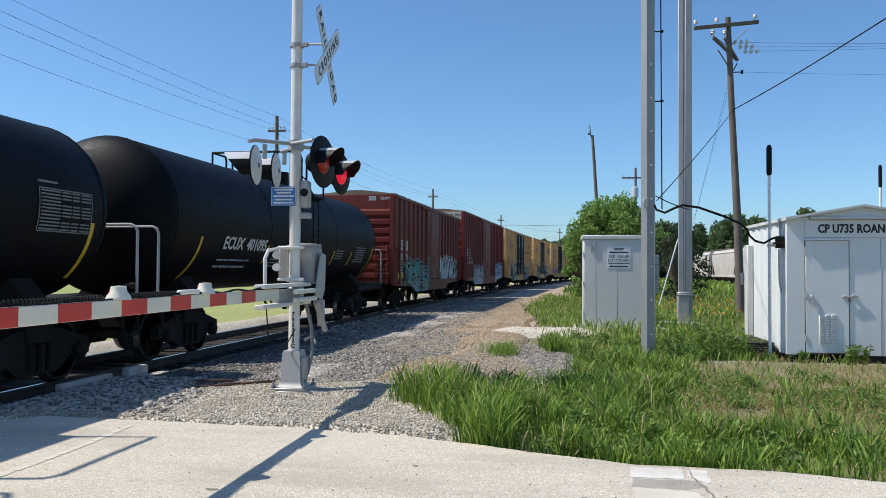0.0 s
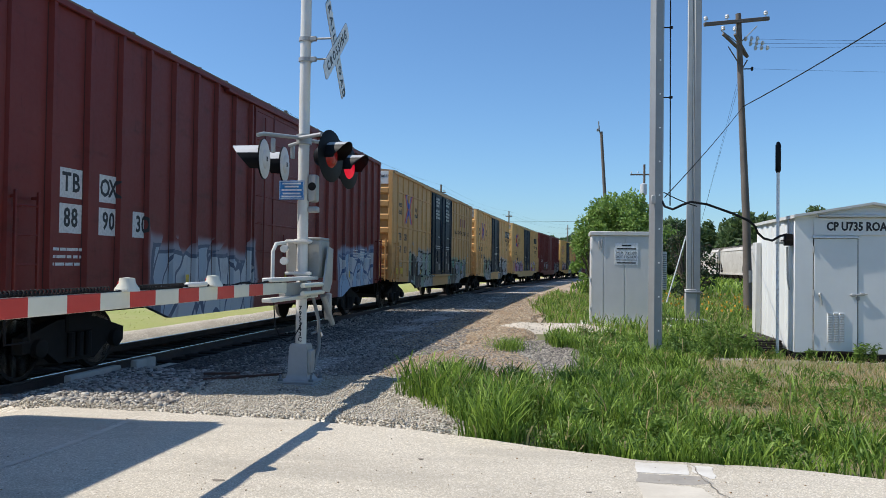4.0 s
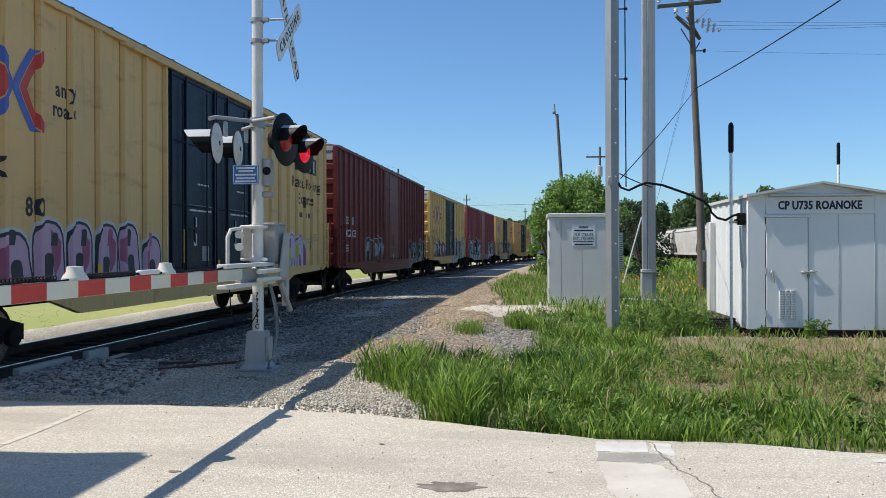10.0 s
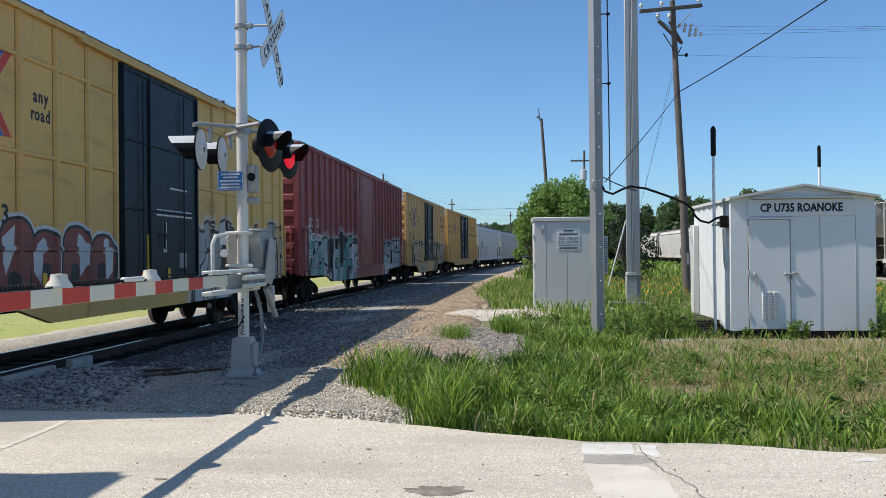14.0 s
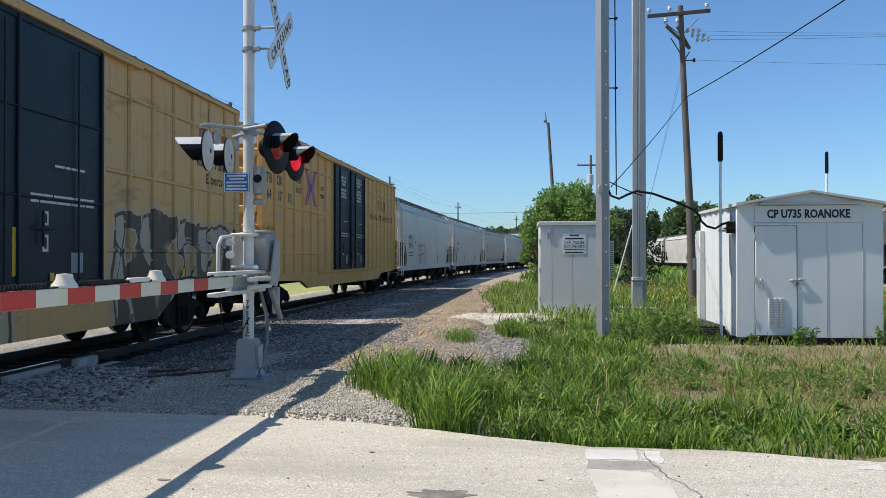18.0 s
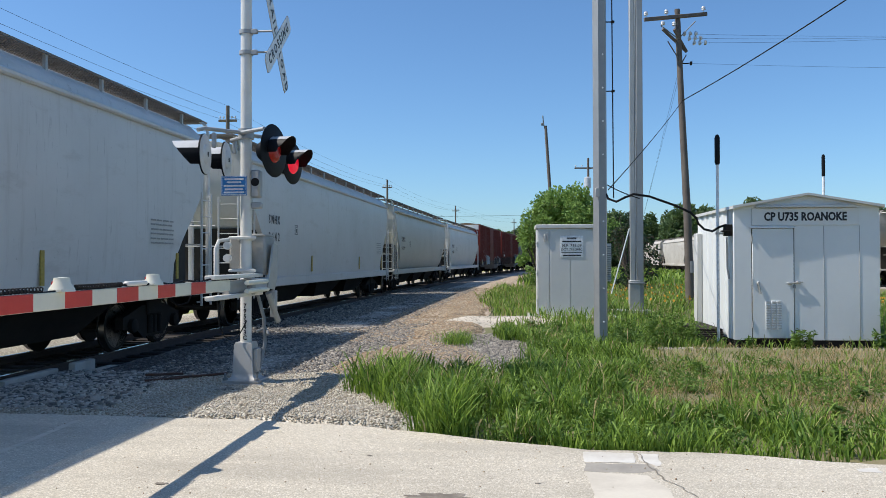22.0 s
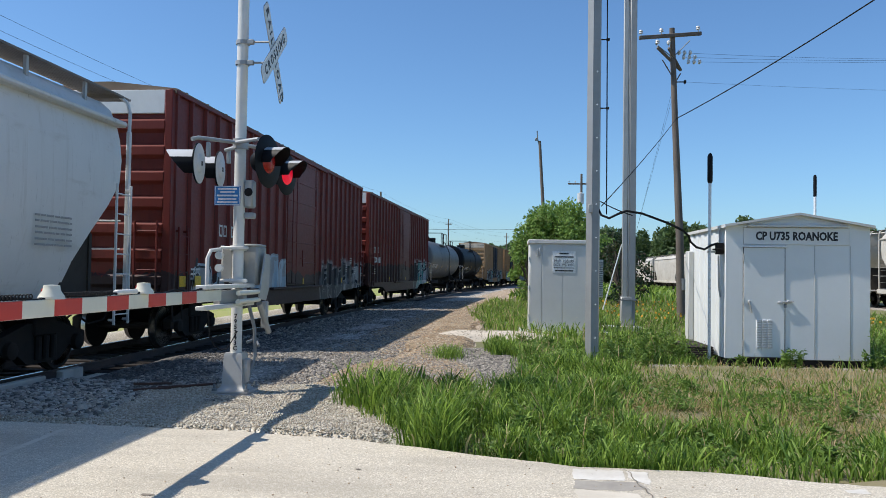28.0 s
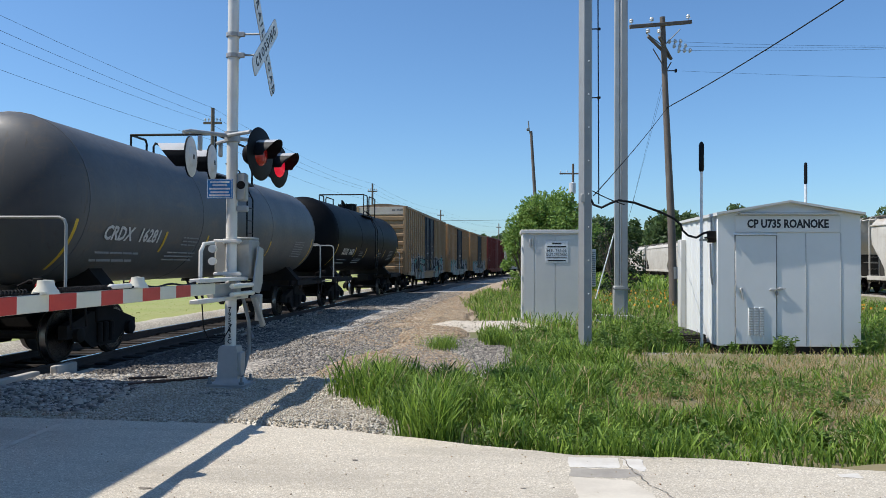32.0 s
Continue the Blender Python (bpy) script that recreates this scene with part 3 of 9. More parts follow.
def blotch(name, cx, cy, rx, ry, mat, parent, z=0.005, n=28, seed=0, label="", corners=0):
    """A thin uneven patch that lies on the road."""
    pts = []
    for k in range(n):
        t = 2 * math.pi * k / n
        c, s_ = math.cos(t), math.sin(t)
        if corners:
            q = 1.0 / max(abs(c), abs(s_))
            c, s_ = c * (0.35 + 0.65 * q), s_ * (0.35 + 0.65 * q)
        w = 1 + (0.55 if not corners else 0.16) * noise.noise((c * 2.4 + seed, s_ * 2.4, seed * 1.7)) + 0.10 * noise.noise((c * 9.0 + seed, s_ * 9.0, 3.3))
        pts.append((cx + c * rx * w, cy + s_ * ry * w))
    s = Shape().add([(x, y, z) for x, y in pts], [tuple(range(n))])
    return part(name, s.mesh(name, mat, fix=False), parent, label)


def slab(name, corners, mat, parent, z, seed, label="", wobble=0.018):
    """A thin flat mark with worn, uneven edges between its corners."""
    pts, n = [], len(corners)
    for i in range(n):
        (xa, ya), (xb, yb) = corners[i], corners[(i + 1) % n]
        for k in range(10):
            x, y = xa + (xb - xa) * k / 10, ya + (yb - ya) * k / 10
            pts.append((x + wobble * noise.noise((x * 11, y * 11, seed)), y + wobble * 1.6 * noise.noise((x * 11, y * 11, seed + 5)), z))
    return part(name, Shape().add(pts, [tuple(range(len(pts)))]).mesh(name, mat, fix=False), parent, label)


slab("paint_mark", ((0.59, 6.54), (0.99, 6.54), (0.97, 6.22), (0.58, 6.21)), M_PAINTWHITE, road, 0.0024, 1, "worn white paint")
slab("paint_mark", ((1.02, 6.53), (1.18, 6.50), (1.14, 6.13), (1.06, 6.19), (1.005, 6.33)), M_PAINTWHITE, road, 0.0026, 2)
slab("tar_smear", ((0.57, 6.19), (1.05, 6.19), (1.11, 6.0), (0.95, 5.93), (0.56, 5.96)), M_SMEAR, road, 0.0012, 3, "grey bitumen smear")
slab("road_patch", ((0.56, 5.94), (1.0, 5.87), (1.07, 5.58), (1.07, 5.15), (0.80, 4.95), (0.56, 5.13)), M_PATCH, road, 0.0016, 4, "pale patched square", 0.03)
slab("paint_mark", ((2.55, 6.17), (2.72, 6.20), (2.70, 6.07), (2.54, 6.09)), M_PAINTWHITE, road, 0.0024, 6)
blotch("oil_stain", -0.47, 5.22, 0.20, 0.10, M_STAIN, road, 0.002, 60, 4, "dark oil stain")
for i, (x, y, r) in enumerate(((-2.4, 5.4, 0.045), (-1.1, 6.3, 0.025), (0.2, 5.6, 0.02))):
    blotch("oil_stain", x, y, r, r * 0.6, M_STAIN, road, 0.004, 16, 7 + i)
line = Shape()
for k in range(24):
    y0 = 7.45 - k * 0.18
    x0 = -4.2 + 0.06 * math.sin(k * 0.23)
    line.add([(x0, y0, 0.004), (x0 + 0.07, y0, 0.004), (x0 + 0.075, y0 - 0.17, 0.004), (x0 + 0.005, y0 - 0.17, 0.004)], [(0, 1, 2, 3)])
part("stop_line", line.mesh("stop_line", M_PATCH, fix=False), road, "faded stop line")
crack = Shape()
cx, cy = 1.0, 6.56
for k in range(30):
    nx_, ny_ = cx + random.uniform(-0.025, 0.03), cy - 0.05
    crack.add([(cx, cy, 0.007), (cx + 0.008, cy, 0.007), (nx_ + 0.008, ny_, 0.007), (nx_, ny_, 0.007)], [(0, 1, 2, 3)])
    cx, cy = nx_, ny_
part("crack", crack.mesh("crack", M_STAIN, fix=False), road)
crack2 = Shape()
cx, cy = -0.2, 5.0
for k in range(22):
    nx_, ny_ = cx + 0.10, cy + random.uniform(-0.03, 0.03)
    crack2.add([(cx, cy, 0.004), (cx, cy + 0.008, 0.004), (nx_, ny_ + 0.008, 0.004), (nx_, ny_, 0.004)], [(0, 1, 2, 3)])
    cx, cy = nx_, ny_
part("crack", crack2.mesh("crack", M_STAIN, fix=False), road)

# ballast bed: shoulders on both sides, level at the crossing
bed_ys = list(np.arange(-200, 8, 8.0)) + list(np.arange(8.2, 60, 0.7)) + list(np.arange(60, 420, 12.0))
bed = [(-2.4, -0.2), (-2.1, -0.16), (-1.75, -0.2), (-1.4, -0.28), (1.3, -0.28), (1.78, -0.13), (3.4, -0.07), (4.6, -0.055), (5.9, -0.05), (7.2, -0.06)]
bs = swept(bed, bed_ys, closed=False)
bs.v = [(x, y, (z + (0.05 if x - track_x(y) < 4.5 else 0.012) * noise.noise((x * 0.9, y * 0.9, 0)) + 0.012 * noise.noise((x * 3, y * 3, 5))) if y > 8.2 else -0.45) for x, y, z in bs.v]
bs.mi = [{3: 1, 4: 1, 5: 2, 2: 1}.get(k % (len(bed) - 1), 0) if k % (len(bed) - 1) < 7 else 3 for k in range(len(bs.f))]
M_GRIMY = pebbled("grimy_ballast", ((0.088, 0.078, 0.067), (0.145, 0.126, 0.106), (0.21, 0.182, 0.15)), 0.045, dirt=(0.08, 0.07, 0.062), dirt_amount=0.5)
# oil grime plus the shade under the cars, both put into this colour
M_OILY_SHADE = pebbled("oily_and_shaded_ballast", ((0.035, 0.031, 0.028), (0.065, 0.057, 0.05), (0.10, 0.09, 0.08)), 0.05, dirt=(0.02, 0.018, 0.016), dirt_amount=0.5)
ballast = new("ballast_bed", bs.mesh("ballast_bed", M_BALLAST, M_OILY_SHADE, M_GRIMY, M_TANGRAVEL, fix=False))
tagged(ballast, "grey crushed-stone ballast along the track", "ballast", kind="structure")


def soft(d, w):
    t = min(1.0, max(0.0, d / w))
    return t * t * (3 - 2 * t)


def apron_z(x, y):
    d = soft(y - road_edge(x) + 0.12, 0.35) * soft(x + 6.5 + 0.3 * noise.noise((y, 3, 0)), 0.9) * soft(-0.62 + 0.35 * noise.noise((y * 0.9, 0, 0)) - x, 0.6) * soft(12.2 - 0.5 * noise.noise((x * 0.7, 0, 0)) - max(0, -2.2 - x) * 0.6 - y, 0.9)
    return -0.17 + d * (0.165 + 0.05 * noise.noise((x * 0.8, y * 0.8, 2)) + 0.02 * noise.noise((x * 3, y * 3, 1)))


apron = new("gravel_apron", rough_sheet(-6.6, 0.3, 7.0, 12.8, 0.13, apron_z).mesh("gravel_apron", M_LIGHTGRAVEL, fix=False))
tagged(apron, "pale limestone gravel shoulder beside the road", "gravel", kind="structure")


def strip_mid(y):
    return -1.55 + TRACK_BEND * y * y * 0.45


def strip_z(x, y):
    w = 0.95 + 0.5 * noise.noise((0, y * 0.35, 8)) + max(0, 15 - y) * 0.14 - max(0.0, y - 30) * 0.012
    d = soft(w - abs(x - strip_mid(y)), 0.55) * soft(y - 10.4, 1.0)
    return -0.2 + d * (0.20 + 0.05 * noise.noise((x * 0.7, y * 0.5, 3)) + 0.02 * noise.noise((x * 3, y * 3, 1)))


tan_strip = new("tan_gravel_strip", rough_sheet(-4.4, 3.2, 10.2, 75, 0.17, strip_z).mesh("tan_gravel_strip", M_TANGRAVEL, fix=False))
tagged(tan_strip, "tan gravel strip between ballast and grass", "gravel", kind="structure")
field_strip = swept([(-2.3, -0.10), (-1.9, -0.055), (-1.6, -0.075), (-1.33, -0.27)], list(np.arange(8.6, 200, 0.6)), closed=False)
field_strip.v = [(x + 0.10 * noise.noise((y * 0.6, 2.0, x)), y, z + 0.025 * noise.noise((x * 2, y * 1.3, 12))) for x, y, z in field_strip.v]
strip = new("gravel_strip", field_strip.mesh("gravel_strip", M_LIGHTGRAVEL, fix=False))
tagged(strip, "pale gravel track beyond the railway", "gravel", kind="structure")

M_MOWN = surface("mown_green_meadow", (0.27, 0.32, 0.075), (0.36, 0.34, 0.13), 9.0, 0.25, 0.95, 0, 0.5, 0.04, True, 0.9)
mown_shape = swept([(-70, -0.06), (-8.0, -0.06), (-3.1, -0.07)], list(np.arange(-60, 240, 6.0)), closed=False)
mown_edge = swept([(-3.4, -0.066), (-1.92, -0.062)], list(np.arange(8.6, 235, 0.8)), closed=False)
mown = new("meadow", mown_shape.add(mown_edge.v, mown_edge.f).mesh("meadow", M_MOWN, fix=False))
tagged(mown, "mown yellow-green meadow beyond the railway", "grass", kind="structure")

# rails, ties, crossing panels
track = thing("railway_track", pose(0, 0, RAIL_Z), "steel rails on dark wooden ties in grey ballast", "railway track", kind="structure")
rail_ys = list(np.arange(-240, 0, 20.0)) + list(np.arange(0, 100, 3.0)) + list(np.arange(100, 420, 10.0))
for side in (-0.7535, 0.7535):
    prof = [(-0.07, -0.17), (0.07, -0.17), (0.07, -0.15), (0.012, -0.13), (0.012, -0.045), (0.036, -0.035), (0.036, -0.004), (0.028, 0.0), (-0.028, 0.0), (-0.036, -0.004), (-0.036, -0.035), (-0.012, -0.045), (-0.012, -0.13), (-0.07, -0.15)]
    r = part("rail", swept(prof, rail_ys, side).mesh("rail", M_RAIL), track)
    part("rail_head", swept([(-0.027, 0.0005), (0.027, 0.0005), (0.027, 0.003), (-0.027, 0.003)], rail_ys, side).mesh("rail_head", M_RAILTOP), r, "polished running surface")
tie_me = Shape().cbox(-1.3, 1.3, -0.115, 0.115, -0.33, -0.155, 0.012).mesh("tie", M_TIE)
y = 9.4
while y < 60:
    part("tie", tie_me, track, at=pose(track_x(y), y, random.uniform(0, 0.02), 0, 0, track_turn(y)))
    y += 0.53
M_TIMBER = surface("pale_worn_timber", (0.52, 0.48, 0.42), (0.34, 0.31, 0.265), 14.0, 2.0, 0.9, 0, 0.4, 0.01, True)
panel_me = Shape().cbox(-0.66, 0.66, -1.2, 1.2, -0.16, -0.012, 0.02).mesh("crossing_panel", M_CONCRETE)
for y in (-5.4, -2.95, -0.5, 1.95, 4.4, 6.85):
    part("crossing_panel", panel_me, track, "concrete panel between the rails", at=pose(track_x(y), y, 0))
for y0, y1 in ((10.05, 11.3), (11.85, 12.45)):
    part("timber", Shape().cbox(-0.06, 0.06, y0, y1, -0.24, 0.085, 0.015).mesh("timber", M_TIMBER), track, "pale worn edge timber", at=pose(-6.67 + 0.03 * (10.4 - y0), 0, 0))

# ---------------------------------------------------------------- freight cars
def truck_meshes():
    frame_ = Shape()
    outline = [(-1.18, 0.40), (-1.18, 0.62), (-0.95, 0.68), (-0.45, 0.82), (0.45, 0.82), (0.95, 0.68), (1.18, 0.62), (1.18, 0.40), (0.74, 0.42), (0.42, 0.21), (-0.42, 0.21), (-0.74, 0.42)]
    for sx in (-1, 1):
        frame_.prism(outline, "x", sx * 0.93, sx * 1.09)
        frame_.cbox(sx * 1.01 - 0.06, sx * 1.01 + 0.12, -0.30, 0.30, 0.62, 0.92, 0.03)
        for ya in (-0.89, 0.89):
            frame_.lathe([(0.13, 1.07), (0.13, 1.17), (0.09, 1.2), (0.0, 1.2)] if sx > 0 else [(0.0, -1.2), (0.09, -1.2), (0.13, -1.17), (0.13, -1.07)], "x", (0, ya, 0.46), 12)
        for k in (-0.2, 0.0, 0.2):
            frame_.tube([(sx * 1.12, k, 0.27), (sx * 1.12, k, 0.62)], 0.055, 8)
    frame_.cbox(-1.0, 1.0, -0.2, 0.2, 0.5, 0.93, 0.03)
    frame_.tube([(-0.8, -0.35, 0.4), (0.8, -0.35, 0.4)], 0.05, 6)
    frame_.tube([(-0.8, 0.35, 0.4), (0.8, 0.35, 0.4)], 0.05, 6)
    wheel = Shape().tube([(-0.95, 0, 0), (0.95, 0, 0)], 0.075, 8)
    for sx in (-1, 1):
        wheel.lathe([(0.1, sx * 0.66), (0.36, sx * 0.69), (0.42, sx * 0.67), (0.475, sx * 0.675), (0.48, sx * 0.70)], "x", (0, 0, 0), 24)
        wheel.lathe([(0.457, sx * 0.70), (0.45, sx * 0.81)], "x", (0, 0, 0), 24, 1)
        wheel.lathe([(0.45, sx * 0.81), (0.40, sx * 0.815), (0.37, sx * 0.77), (0.16, sx * 0.73), (0.13, sx * 0.82), (0.0, sx * 0.82)], "x", (0, 0, 0), 24)
        for k in range(3):
            t = 2.1 * k
            wheel.cbox(sx * 0.775 - 0.012, sx * 0.775 + 0.012, 0.27 * math.cos(t) - 0.035, 0.27 * math.cos(t) + 0.035, 0.27 * math.sin(t) - 0.035, 0.27 * math.sin(t) + 0.035, 0.008)
    return frame_.mesh("truck", M_UNDER), wheel.mesh("wheelset", M_WHEEL, M_TREAD)


TRUCK_ME, WHEEL_ME = truck_meshes()
WHEELS = []
CARS = []


def running_gear(car, L, inset=2.15, spin=True):
    for s in (-1, 1):
        tr = part("truck", TRUCK_ME, car, at=pose(0, s * (L / 2 - inset), RAIL_Z if spin else 0))
        for ya in (-0.89, 0.89):
            w = part("wheelset", WHEEL_ME, tr, at=pose(0, ya, 0.457))
            if spin:
                WHEELS.append((w, ya))
    def coupler():
        c = Shape().cbox(-0.1, 0.1, -0.98, 0.1, 0.78, 0.98, 0.02).cbox(-0.17, 0.17, -0.98, -0.72, 0.72, 1.03, 0.04)
        c.tube([(0.3, 0.0, 0.85), (0.32, -0.35, 0.55), (0.25, -0.75, 0.5), (0.16, -0.98, 0.66)], 0.022, 6)
        return c.mesh("coupler", M_UNDER)
    me = cached("coupler", coupler)
    part("coupler", me, car, at=pose(0, -L / 2, 0))
    part("coupler", me, car, at=pose(0, L / 2, 0, 0, 0, 180))


def ladder_mesh(w, z0, z1, n, mat, key):
    def make():
        s = Shape()
        for x in (-w / 2, w / 2):
            s.cbox(x - 0.018, x + 0.018, -0.02, 0.02, z0, z1, 0.006)
        for k in range(n):
            z = z0 + (z1 - z0) * (k + 0.5) / n
            s.tube([(-w / 2, 0, z), (w / 2, 0, z)], 0.013, 6)
        for z in (z0 + 0.08, z1 - 0.08):
            for x in (-w / 2, w / 2):
                s.cbox(x - 0.015, x + 0.015, 0, 0.10, z - 0.02, z + 0.02, 0.005)
        return s.mesh("ladder", mat)
    return cached(("ladder", key, w, z0, z1, n, mat.name), make)


def place_car(name, y0, y1, label, group="cars of the freight train"):
    L = y1 - y0
    car = thing(name, pose(TRACK_X, (y0 + y1) / 2, 0), label, name.replace("_", " ") if name != "covered_hopper" else "hopper car", group)
    CARS.append((car, (y0 + y1) / 2))
    return car, L


M_CARROOF = surface("dirty_car_roof", (0.15, 0.10, 0.065), (0.27, 0.20, 0.14), 6.0, 0.8, 0.8, 0, 0.15, 0.01)
CODES = {"401095": "ECUX", "402117": "ECUX", "638377": "TBOX", "505057": "FBOX", "660580": "TBOX", "504033": "FBOX", "502003": "FBOX", "643770": "TBOX", "8559": "GACX", "2642": "SNHX", "1489": "SNHX", "4508": "SNHX", "16281": "CRDX"}


def glyph_width(ch):
    return 0.28 if ch in "il.,1 " else 0.38 if ch in "rftj" else 0.88 if ch in "mwMW" else 0.66 if ch.isupper() else 0.56


class Posts(list):
    """Places of the side posts along a car, how far they stand out, and the heights of level ribs."""
    depth = 0.07
    levels = ()


def draped(name, me, m, car, spots, label=""):
    """Lays flat paint, put on the side by m, over the sheet and the posts that stand on it."""
    bm = bmesh.new()
    bm.from_mesh(me)
    bmesh.ops.transform(bm, matrix=m, verts=bm.verts)
    y0, y1 = min(v.co.y for v in bm.verts), max(v.co.y for v in bm.verts)
    near_posts = [q for q in spots if y0 - 0.066 < q < y1 + 0.066]
    for q in near_posts:
        for d in (-0.066, -0.035, 0.035, 0.066):
            bmesh.ops.bisect_plane(bm, geom=bm.verts[:] + bm.edges[:] + bm.faces[:], plane_co=(0, q + d, 0), plane_no=(0, 1, 0))
    for q in spots.levels:
        for d in (-0.047, -0.021, 0.021, 0.047):
            bmesh.ops.bisect_plane(bm, geom=bm.verts[:] + bm.edges[:] + bm.faces[:], plane_co=(0, 0, q + d), plane_no=(0, 0, 1))
    for v in bm.verts:
        over_post = [(spots.depth + 0.0005) * min(1.0, max(0.0, (0.066 - abs(v.co.y - q)) / 0.031)) for q in near_posts]
        over_rib = [0.036 * min(1.0, max(0.0, (0.047 - abs(v.co.z - q)) / 0.026)) for q in spots.levels]
        v.co.x += max(over_post + over_rib + [0.0])
    out = bpy.data.meshes.new(name)
    bm.to_mesh(out)
    bm.free()
    for mat in me.materials:
        out.materials.append(mat)
    return part(name, out, car, label)


def sprayed_letters(car, spots, y0, y1, top, n, mats, seed, foot=1.09):
    """Round-topped sprayed letters: pale edge, dark contour, fill, a second colour and dark counters."""
    rnd = random.Random(seed)
    pitch = (y1 - y0) / n

    def arch(c, w, z0, z1, lean):
        r = min(w / 2, (z1 - z0) * 0.6)
        pts = [(c - w / 2, z0)]
        for k in range(9):
            t = math.pi * (1 - k / 8)
            pts.append((c + lean + math.copysign(abs(math.cos(t)) ** 0.75, math.cos(t)) * w / 2, z1 - r + r * math.sin(t) ** 0.85))
        return pts + [(c + w / 2, z0)]

    for i in range(n):
        c = y0 + pitch * (i + 0.5)
        w = pitch * rnd.uniform(0.92, 1.10)
        z1 = top + rnd.uniform(-0.16, 0.12)
        lean = rnd.uniform(-0.10, 0.12)
        flip = rnd.choice((-1, 1))
        layers = [(arch(c, w + 0.07, foot, z1 + 0.05, lean), 0), (arch(c, w, foot, z1, lean), 1), (arch(c, w - 0.07, foot, z1 - 0.045, lean), 2)]
        a, b = c + flip * w * 0.06 + lean, c + flip * w * 0.40 + lean
        layers.append(([(a, z1 - 0.12), (b, z1 - 0.30), (b - flip * 0.02, z1 - 0.62), (c + flip * w * 0.16, z1 - 0.80), (a + flip * 0.03, z1 - 0.5)], 3))
        layers.append((arch(c - flip * w * 0.08, w * 0.30, foot, foot + rnd.uniform(0.26, 0.42), 0.04 * flip), 1))
        layers.append((arch(c + flip * w * 0.12, w * 0.20, foot + 0.52, foot + rnd.uniform(0.70, 0.82), 0.03), 1 if rnd.random() < 0.6 else 3))
        for k, (pts, m_) in enumerate(layers):
            flat_ = Shape().add([(p, q, 0) for p, q in pts], [tuple(range(len(pts)))[::-1]])
            draped("sprayed_letter", flat_.mesh("sprayed_letter", mats[m_], smooth=False, fix=False), Matrix.Translation((1.4870 + 0.0009 * k + 0.0003 * (i % 2), 0, 0)) @ FACE_X, car, spots)


def side_words(name, text, size, mat, car, y, z, stretch, bold, spots):
    """Writing on a ribbed side, letter by letter, over sheet and posts alike."""
    rows = text.split("\n")
    for r, row in enumerate(rows):
        at = y - sum(glyph_width(c) for c in row) * size * stretch / 2
        for ch in row:
            w = glyph_width(ch) * size * stretch
            if ch != " ":
                zz = z + ((len(rows) - 1) / 2 - r) * size * 0.95
                if min(abs(at + w / 2 - q) for q in spots) < 0.066 + w / 2:
                    draped(name, letters(ch, size, mat, bold), Matrix.Translation((1.488, at + w / 2, zz)) @ FACE_X @ Matrix.Diagonal((stretch, 1, 1, 1)), car, spots)
                else:
                    words(name, ch, size, mat, car, 1.488, at + w / 2, zz, FACE_X, stretch, bold)
            at += w


DOOR_WORDS = (("CLOSE THIS DOOR", "BEFORE CLOSING", "MAIN DOOR", "CIERRE ESTA PUERTA", "ANTES DE CERRAR", "LA PUERTA PRINCIPAL"),
              ("CLOSE AND LOCK", "BOTH DOORS BEFORE", "MOVING CAR", "CIERRE Y PONGA", "EL SEGURO EN AMBAS", "PUERTAS ANTES DE", "MOVER EL CARRO"))


